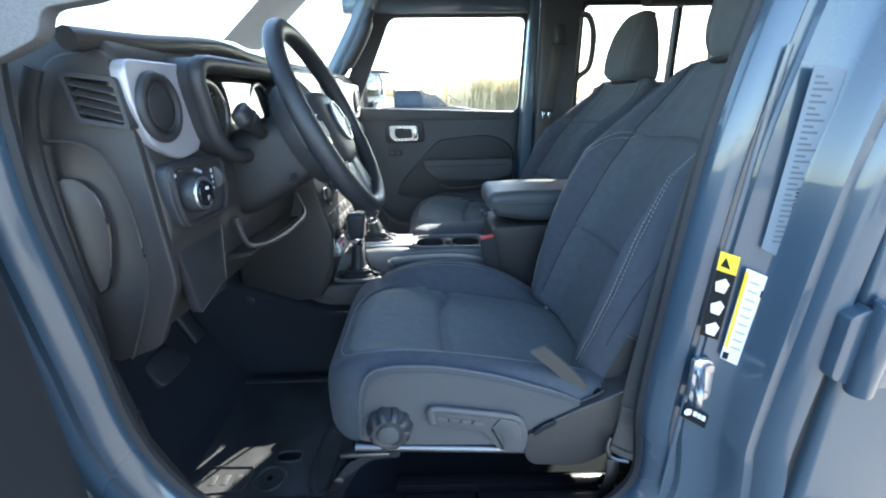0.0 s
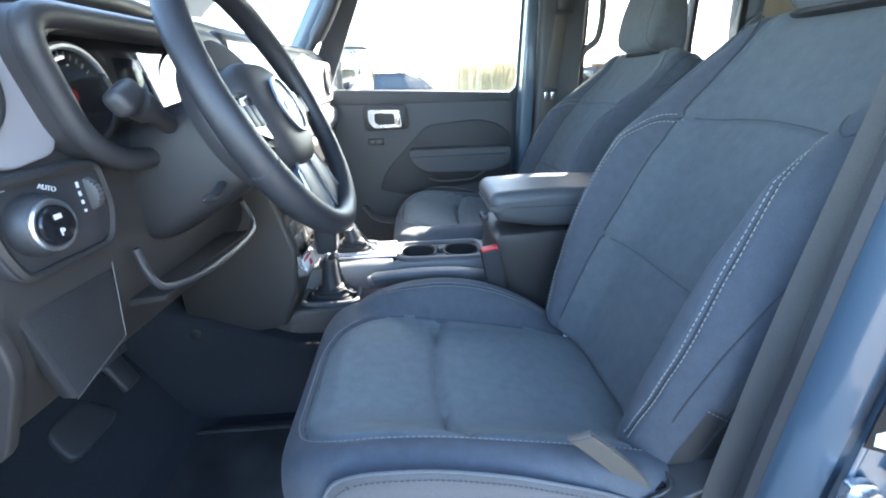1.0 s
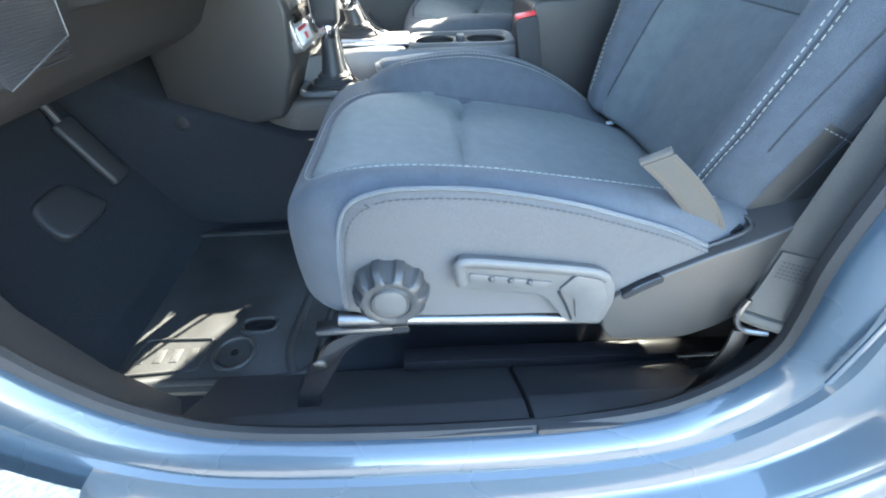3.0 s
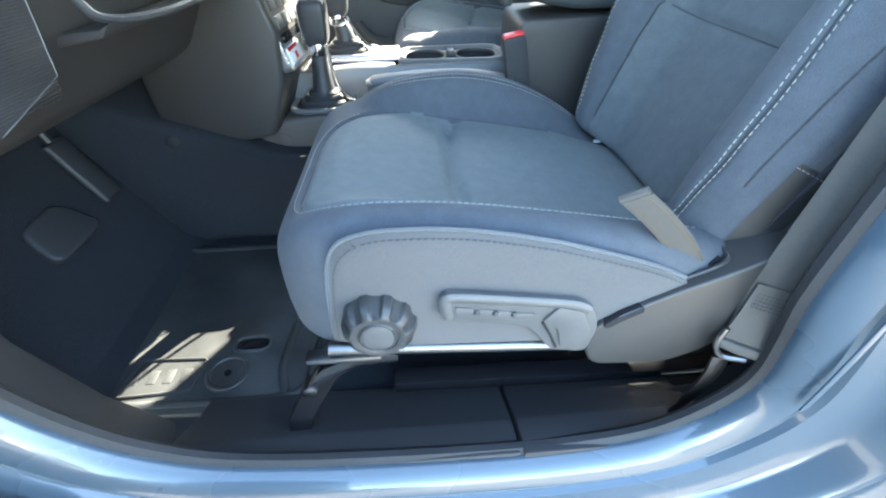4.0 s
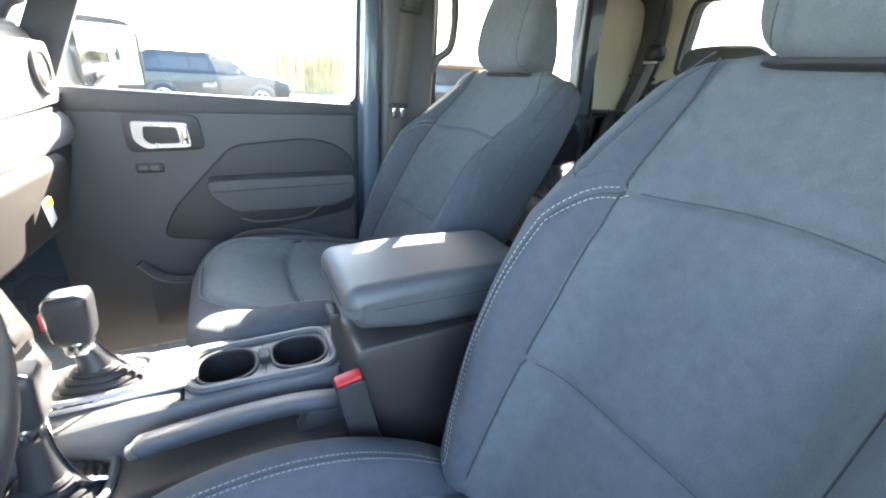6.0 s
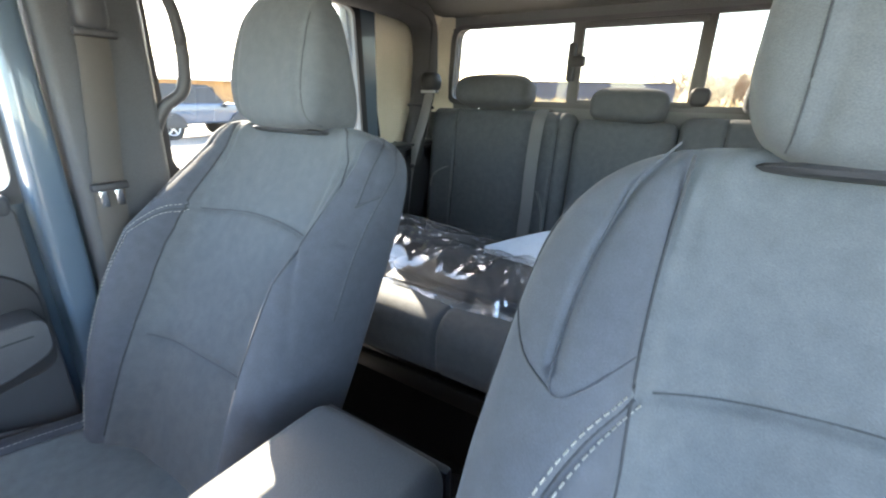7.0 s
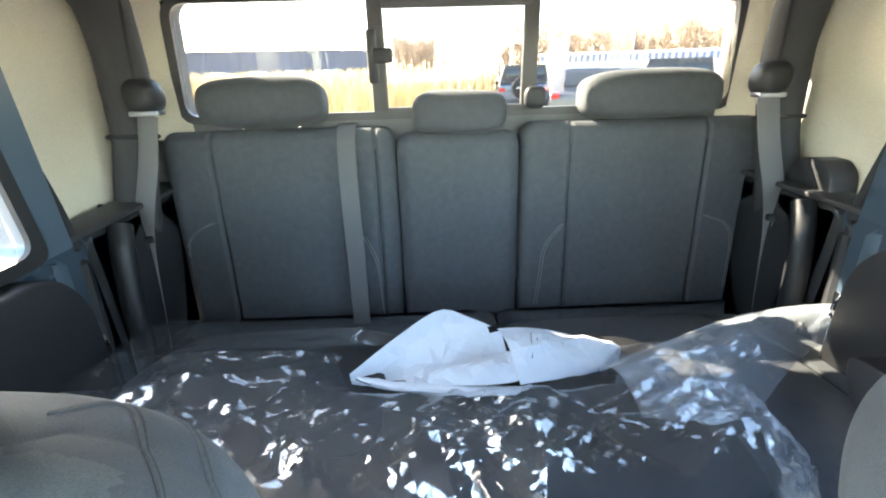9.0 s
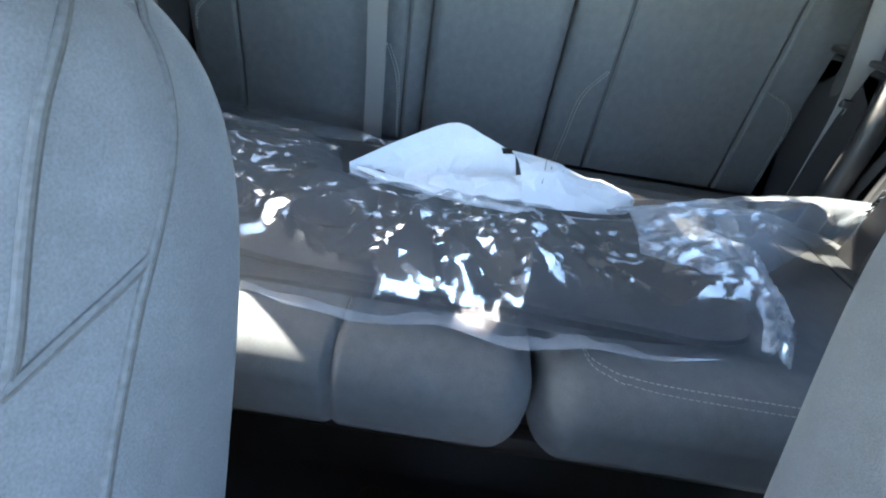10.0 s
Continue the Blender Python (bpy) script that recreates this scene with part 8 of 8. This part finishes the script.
def car(label, at, turn, paint, jeep=False, L=4.6, W=1.86, H=1.68):
    """Parked vehicle; its nose along local +x, wheels on the ground."""
    c = thing("parked_car", label, "car", "parked cars", at=at)
    c.matrix_basis = Matrix.Translation(at) @ pose(0, 0, 0, 0, 0, turn)
    h = L / 2
    bm = bmesh.new()
    if jeep:
        low = [(-h, 0.55), (-h, 1.18), (h - 1.25, 1.20), (h - 0.15, 1.12), (h, 1.05), (h, 0.60), (h - 0.4, 0.52), (-h + 0.3, 0.50)]
        top = [(-h + 0.02, 1.19), (-h + 0.08, H + 0.12), (h - 1.95, H + 0.12), (h - 1.45, 1.19)]
    else:
        low = [(-h, 0.55), (-h + 0.02, 1.0), (-h + 0.10, 1.08), (h - 1.35, 1.08), (h - 0.45, 0.98), (h - 0.06, 0.84), (h, 0.62), (h - 0.06, 0.40), (-h + 0.10, 0.38)]
        top = [(-h + 0.12, 1.07), (-h + 0.42, H - 0.07), (-h + 0.70, H), (-0.05, H - 0.01), (0.25, H - 0.08), (h - 1.25, 1.07)]
    prism(bm, low, "y", -W / 2, W / 2, 0.09, 4)
    body = part("body", bm, paint, c)
    t = bmesh.new()
    rings = []
    for y, k in ((-W / 2 + 0.05, 0), (-W / 2 + 0.20, 1), (W / 2 - 0.20, 1), (W / 2 - 0.05, 0)):
        rings.append([(x, y, z if k or z < 1.25 else z - 0.03) for x, z in top])
    yb = {-W / 2 + 0.05: -1, W / 2 - 0.05: 1}
    rings = [[(x, sgn * (W / 2 - 0.04 - (0.18 if z > 1.3 else 0.0)), z) for x, z in top] for sgn in (-1, 1)]
    loft(t, rings)
    part("cabin", t, paint if not jeep else CLADDING, c)
    mx = sum(p[0] for p in top) / len(top)
    for s in (-1, 1):
        xs = [(-h + 0.55, -0.62), (-0.55, 0.35), (0.42, 0.98)] if not jeep else [(-h + 0.2, -h + 1.0), (-h + 1.1, -h + 1.85), (-h + 1.92, h - 1.72)]
        zt = H - 0.14 if not jeep else H + 0.02
        for k, (a, b) in enumerate(xs):
            b2 = b - (0.42 if k == 2 and not jeep else 0.10 if k == 2 else 0)
            a2 = a + (0.18 if k == 0 and not jeep else 0)
            q = [(a, 1.12 if not jeep else 1.24), (b, 1.12 if not jeep else 1.24), (max(b2, a2 + 0.05), zt), (a2, zt)]
            bm = bmesh.new()
            rr = []
            for d in (0.0, 0.012):
                rr.append([(x, s * (W / 2 - 0.036 - (0.18 * (z - 1.07) / (H - 1.15)) + d), z) for x, z in q])
            loft(bm, rr)
            part("side_window", bm, CARGLASS, c)
    bm = bmesh.new()
    rbox(bm, (-h + (0.25 if not jeep else 0.045), 0, 1.36 if not jeep else 1.48), (0.03, W - 0.5, 0.36), 0.02, 2, (0, 32 if not jeep else 3, 0))
    part("rear_window", bm, CARGLASS, c)
    bm = bmesh.new()
    rbox(bm, (h - (1.05 if not jeep else 1.66), 0, 1.34 if not jeep else 1.50), (0.03, W - 0.45, 0.52), 0.02, 2, (0, -58 if not jeep else -22, 0))
    part("front_window", bm, CARGLASS, c)
    r = 0.36 if not jeep else 0.40
    for x in (-h + 0.95, h - 0.92):
        for s in (-1, 1):
            bm = bmesh.new()
            prism(bm, [(x + (r + 0.10) * math.cos(a), r + (r + 0.10) * math.sin(a)) for a in [math.pi * k / 12 for k in range(13)]], "y", *sorted((s * (W / 2 - 0.25), s * (W / 2 + (0.015 if not jeep else 0.08)))), 0.02, 2)
            part("wheel_arch", bm, CLADDING, c)
            bm = bmesh.new()
            cyl(bm, (x, s * (W / 2 - 0.20), r), (x, s * (W / 2 + 0.03), r), r, r, 28, 0.03)
            wh = part("wheel", bm, TYRE, c)
            bm = bmesh.new()
            tube(bm, [(x + 0.22 * math.cos(a), s * (W / 2 + 0.035), r + 0.22 * math.sin(a)) for a in [2 * math.pi * k / 28 for k in range(28)]], 0.02, seg=6, up=(0, 1, 0), loop=True)
            for k in range(5):
                a = 2 * math.pi * k / 5 + 0.3
                tube(bm, [(x, s * (W / 2 + 0.035), r), (x + 0.22 * math.cos(a), s * (W / 2 + 0.03), r + 0.22 * math.sin(a))], 0.028, seg=6, flat=0.4, up=(0, 1, 0))
            part("rim", bm, RIM, wh)
    for s in (-1, 1):
        bm = bmesh.new()
        rbox(bm, (-h + 0.05, s * (W / 2 - 0.14), 0.98), (0.14, 0.22, 0.14), 0.03, 2)
        part("tail_lamp", bm, LAMP, c)
        bm = bmesh.new()
        rbox(bm, (h - 0.12, s * (W / 2 - 0.22), 0.86), (0.16, 0.30, 0.12), 0.03, 2)
        part("head_lamp", bm, RIM, c)
        bm = bmesh.new()
        rbox(bm, (h - 1.55, s * (W / 2 + 0.08), 1.12), (0.10, 0.20, 0.14), 0.03, 2)
        part("door_mirror", bm, CLADDING, c)
        if not jeep:
            bm = bmesh.new()
            tube(bm, [(-h + 0.60, s * (W / 2 - 0.26), H + 0.005), (0.1, s * (W / 2 - 0.26), H + 0.01)], 0.02, seg=6)
            part("roof_rail", bm, CLADDING, c)
    bm = bmesh.new()
    rbox(bm, (-h - 0.01, 0, 0.52), (0.14, W - 0.1, 0.24), 0.05, 3)
    part("rear_bumper", bm, CLADDING, c)
    bm = bmesh.new()
    rbox(bm, (-h - 0.035, 0, 0.85 if not jeep else 0.60), (0.05, 0.32, 0.13), 0.01, 1)
    part("plate", bm, LABELW, c)
    if jeep:
        bm = bmesh.new()
        cyl(bm, (-h - 0.02, 0.08, 1.05), (-h - 0.24, 0.08, 1.05), 0.38, 0.38, 28, 0.04)
        sp_ = part("spare_wheel", bm, TYRE, c)
        bm = bmesh.new()
        for k in range(5):
            a = 2 * math.pi * k / 5
            tube(bm, [(-h - 0.25, 0.08, 1.05), (-h - 0.25, 0.08 + 0.22 * math.cos(a), 1.05 + 0.22 * math.sin(a))], 0.03, seg=6)
        part("rim", bm, RIM, sp_)
    return c


NAVY = material("navy_car_paint", (0.007, 0.008, 0.011), 0.4, coat=0.2)
STEELBLUE = material("steel_blue_paint", (0.07, 0.095, 0.14), 0.35, coat=1.0)
CHARCOAL = material("charcoal_paint", (0.055, 0.055, 0.06), 0.3, coat=1.0)
ICE = material("white_car_paint", (0.7, 0.7, 0.7), 0.3, coat=1.0)
CRIMSON = material("red_car_paint", (0.30, 0.015, 0.02), 0.3, coat=1.0)
car("dark navy estate car with roof rails parked in sunlight", (-0.45, 16.2, GZ), 0, NAVY, H=1.62)
car("blue off-road car with black top and wide arches", (8.6, 16.0, ground_z(8.6)), 0, STEELBLUE, True, 4.4)


def polar(az, d):
    """Place on the lot at a bearing (degrees from +y towards +x) and distance from the cab."""
    return 0.3 + d * math.sin(radians(az)), 0.07 + d * math.cos(radians(az))


for az, d, turn, paint, jeep, lab in ((101.6, 19.0, -8, STEELBLUE, True, "blue off-road car with a spare wheel on its back"), (109.8, 14.0, -20, CHARCOAL, False, "charcoal family car seen from behind"),
                                      (113.0, 21.0, -18, STEELBLUE, False, "blue estate car parked behind another"), (118.5, 15.5, -25, ICE, True, "white off-road car seen from behind"), (126.5, 15.5, -30, CRIMSON, False, "red estate car at the end of the row")):
    x, y = polar(az, d)
    car(lab, (x, y, ground_z(x)), turn, paint, jeep)

# slope of the lot behind the truck, as one sheet with the ground
gr = bpy.data.objects["ground"]
bm = bmesh.new()
xs = [-900, -300, -60, -10, 3, 20, 60, 150, 400, 900]
loft(bm, [[(x, y, ground_z(min(x, 150))) for y in (-900, -200, -40, 0, 40, 200, 900)] for x in xs], closed=False)
finish(bm)
bm.to_mesh(gr.data)
bm.free()


def blades(name, label, n, place, hgt, mat, wide=0.012, seed=1):
    """Upright dry stems with plumes, joined."""
    rng = random.Random(seed)
    vs, fs = [], []
    for _ in range(n):
        x, y = place(rng)
        z, h, a = ground_z(x), hgt * rng.uniform(0.65, 1.1), rng.uniform(0, 6.28)
        lx, ly, w = rng.gauss(0, 0.12) * h, rng.gauss(0, 0.12) * h, wide * rng.uniform(0.7, 1.6)
        cx, cy = math.cos(a) * w, math.sin(a) * w
        b = len(vs)
        vs += [(x - cx, y - cy, z), (x + cx, y + cy, z), (x + lx * 0.5 + cx, y + ly * 0.5 + cy, z + h * 0.6), (x + lx * 0.5 - cx, y + ly * 0.5 - cy, z + h * 0.6),
               (x + lx * 0.8 + cx * 3.2, y + ly * 0.8 + cy * 3.2, z + h * 0.85), (x + lx * 0.8 - cx * 3.2, y + ly * 0.8 - cy * 3.2, z + h * 0.85), (x + lx, y + ly, z + h)]
        fs += [(b, b + 1, b + 2, b + 3), (b + 3, b + 2, b + 4, b + 5), (b + 5, b + 4, b + 6)]
    me = bpy.data.meshes.new(name)
    me.from_pydata(vs, [], fs)
    me.materials.append(mat)
    return tagged(new(name, me), label, "reeds", kind="stuff")


def bed_rear(rng):
    while True:
        x, y = rng.uniform(17, 60), rng.uniform(-9, 46)
        az = math.degrees(math.atan2(x, y))
        if az < 98 and y < x * 0.75:
            return x, y


blades("reed_bed", "tall dry golden reeds behind the parking lot", 60000, bed_rear, 1.75, REED, 0.012, 3)
blades("reed_clump", "tall dry golden reeds beyond the parked car", 9000, lambda r: (4.1 + r.gauss(0, 1.6), r.uniform(27, 34)), 2.5, REED, 0.010, 4)
bm = bmesh.new()
rbox(bm, (40, 18, ground_z(40) + 0.04), (46, 60, 0.1), 0.02, 1, (0, 1.03, 0))
tagged(part("grass_verge", bm, GRASS), "dry grass verge under the reeds", "grass", kind="structure")


def woods(name, label, n, place, hgt, seed, base=0.17, keep=0.55):
    """Bare trees: forked tapering limbs with many twigs, joined."""
    rng = random.Random(seed)
    vs, fs = [], []
    def limb(p, q, r0, r1):
        d = (q - p).normalized()
        s = d.cross(Vector((0.3, 0.9, 0.1))).normalized()
        u = s.cross(d)
        b = len(vs)
        for c, r in ((p, r0), (q, r1)):
            for k in range(3):
                a = 2.094 * k
                vs.append(c + (s * math.cos(a) + u * math.sin(a)) * r)
        for k in range(3):
            fs.append((b + k, b + (k + 1) % 3, b + 3 + (k + 1) % 3, b + 3 + k))
    def grow(p, d, length, r, depth):
        q = p + d * length
        limb(p, q, r, r * 0.62)
        if depth == 0:
            return
        for _ in range(3 if depth > 1 else 4):
            e = (d + Vector((rng.gauss(0, 0.6), rng.gauss(0, 0.6), rng.uniform(-0.1, 0.35)))).normalized()
            grow(p + d * length * rng.uniform(0.55, 1.0), e, length * rng.uniform(0.55, 0.8), r * keep, depth - 1)
    for _ in range(n):
        x, y = place(rng)
        h = hgt * rng.uniform(0.7, 1.2)
        grow(Vector((x, y, ground_z(min(x, 150)))), Vector((rng.gauss(0, 0.05), rng.gauss(0, 0.05), 1)).normalized(), h * 0.33, base, 4)
    me = bpy.data.meshes.new(name)
    me.from_pydata([tuple(v) for v in vs], [], fs)
    me.materials.append(TWIG)
    return tagged(new(name, me), label, "trees", kind="stuff")


def far_rear(rng):
    az = 134 - 50 * rng.random() ** 1.35
    d = rng.uniform(100, 135)
    return polar(az, d)


woods("far_woods", "bare brown winter woods behind the buildings", 300, far_rear, 14.5, 5, 0.22, 0.64)
woods("roadside_trees", "bare winter trees beyond the lot", 26, lambda r: (r.uniform(-45, 40), r.uniform(70, 95)), 8.5, 6)

# long dark building, brown house, white shop with a canopy, poles and signs
hs = thing("warehouse", "long low dark industrial building behind the reeds", "building")
x, y = polar(70, 88)
hs.matrix_basis = Matrix.Translation((x, y, ground_z(x))) @ pose(0, 0, 0, 0, 0, 18)
bm = bmesh.new()
rbox(bm, (0, 0, 2.9), (10, 44, 5.8), 0.05, 1)
part("wall", bm, SLATE, hs)
bm = bmesh.new()
rbox(bm, (0, 0, 5.85), (10.3, 44.3, 0.14), 0.03, 1)
part("roof", bm, CLADDING, hs)
for k in range(5):
    bm = bmesh.new()
    rbox(bm, (-5.02, -12 + 6 * k, 1.5), (0.06, 2.8, 2.6), 0.02, 1)
    part("loading_door", bm, WHITE, hs)
br = thing("brown_house", "brown sided house with a pale gable roof", "building")
x, y = polar(29, 46)
br.matrix_basis = Matrix.Translation((x, y, ground_z(x))) @ pose(0, 0, 0, 0, 0, -24)
bm = bmesh.new()
rbox(bm, (0, 0, 1.35), (11, 7, 2.7), 0.03, 1)
part("wall", bm, SIDING, br)
bm = bmesh.new()
prism(bm, [(-4.0, 2.65), (0, 4.3), (4.0, 2.65), (4.0, 2.8), (0, 4.5), (-4.0, 2.8)], "x", -5.9, 5.9)
part("roof", bm, ROOFW, br)
bm = bmesh.new()
prism(bm, [(-3.4, 2.7), (0, 4.25), (3.4, 2.7)], "x", -5.5, 5.5)
part("gable", bm, SIDING, br)
for k in range(3):
    bm = bmesh.new()
    rbox(bm, (-3.2 + 3.2 * k, -3.52, 1.5), (1.1, 0.06, 1.1), 0.02, 1)
    part("window", bm, CARGLASS, br)
sh_ = thing("shop", "white shop with a blue and white striped canopy", "building")
x, y = polar(115, 42)
sh_.matrix_basis = Matrix.Translation((x, y, ground_z(x))) @ pose(0, 0, 0, 0, 0, -25)
bm = bmesh.new()
rbox(bm, (0, 0, 1.35), (6, 15, 2.7), 0.03, 1)
part("wall", bm, WHITE, sh_)
bm = bmesh.new()
rbox(bm, (0, 0, 2.78), (6.4, 15.4, 0.16), 0.03, 1)
part("roof", bm, ROOFW, sh_)
for k in range(34):
    bm = bmesh.new()
    rbox(bm, (-3.35, -7.4 + 0.45 * k, 2.42), (0.06, 0.22, 0.5), 0.01, 1, (0, 14, 0))
    part("canopy_stripe", bm, BLUE, sh_)
for az, d, h, r in ((100.4, 40, 6.5, 0.16), (114.1, 60, 6.6, 0.10), (106.5, 70, 5.5, 0.09), (86, 24, 2.7, 0.03)):
    x, y = polar(az, d)
    bm = bmesh.new()
    cyl(bm, (x, y, ground_z(x)), (x, y, ground_z(x) + h), r, r * 0.7, 12)
    lp = tagged(part("lamp_post", bm, POLE), "tall pale lot pole", "pole", "lot poles")
x, y = polar(96.5, 75)
sg = thing("road_sign", "dark roadside sign on a post", "sign", at=(x, y, ground_z(x)))
bm = bmesh.new()
cyl(bm, (0, 0, 0), (0, 0, 5.2), 0.12, 0.12, 10)
part("post", bm, POLE, sg)
bm = bmesh.new()
rbox(bm, (0, -0.2, 5.4), (0.3, 2.8, 1.2), 0.05, 1)
part("board", bm, SLATE, sg)
# trees across the lot on the driver side: unseen, added to darken paint reflections
woods("lot_edge_trees", "unseen bare trees added to darken the sky mirrored in the paint", 70, lambda r: (r.uniform(-70, 80), r.uniform(-75, -48)), 10.5, 8)
# cars out of view across the lot, for the vehicles mirrored in the paint
car("white off-road car parked across the lot", (3.6, -10.5, ground_z(3.6)), 90, ICE, True)
car("dark navy estate car parked across the lot", (-1.2, -12.5, GZ), 90, NAVY)
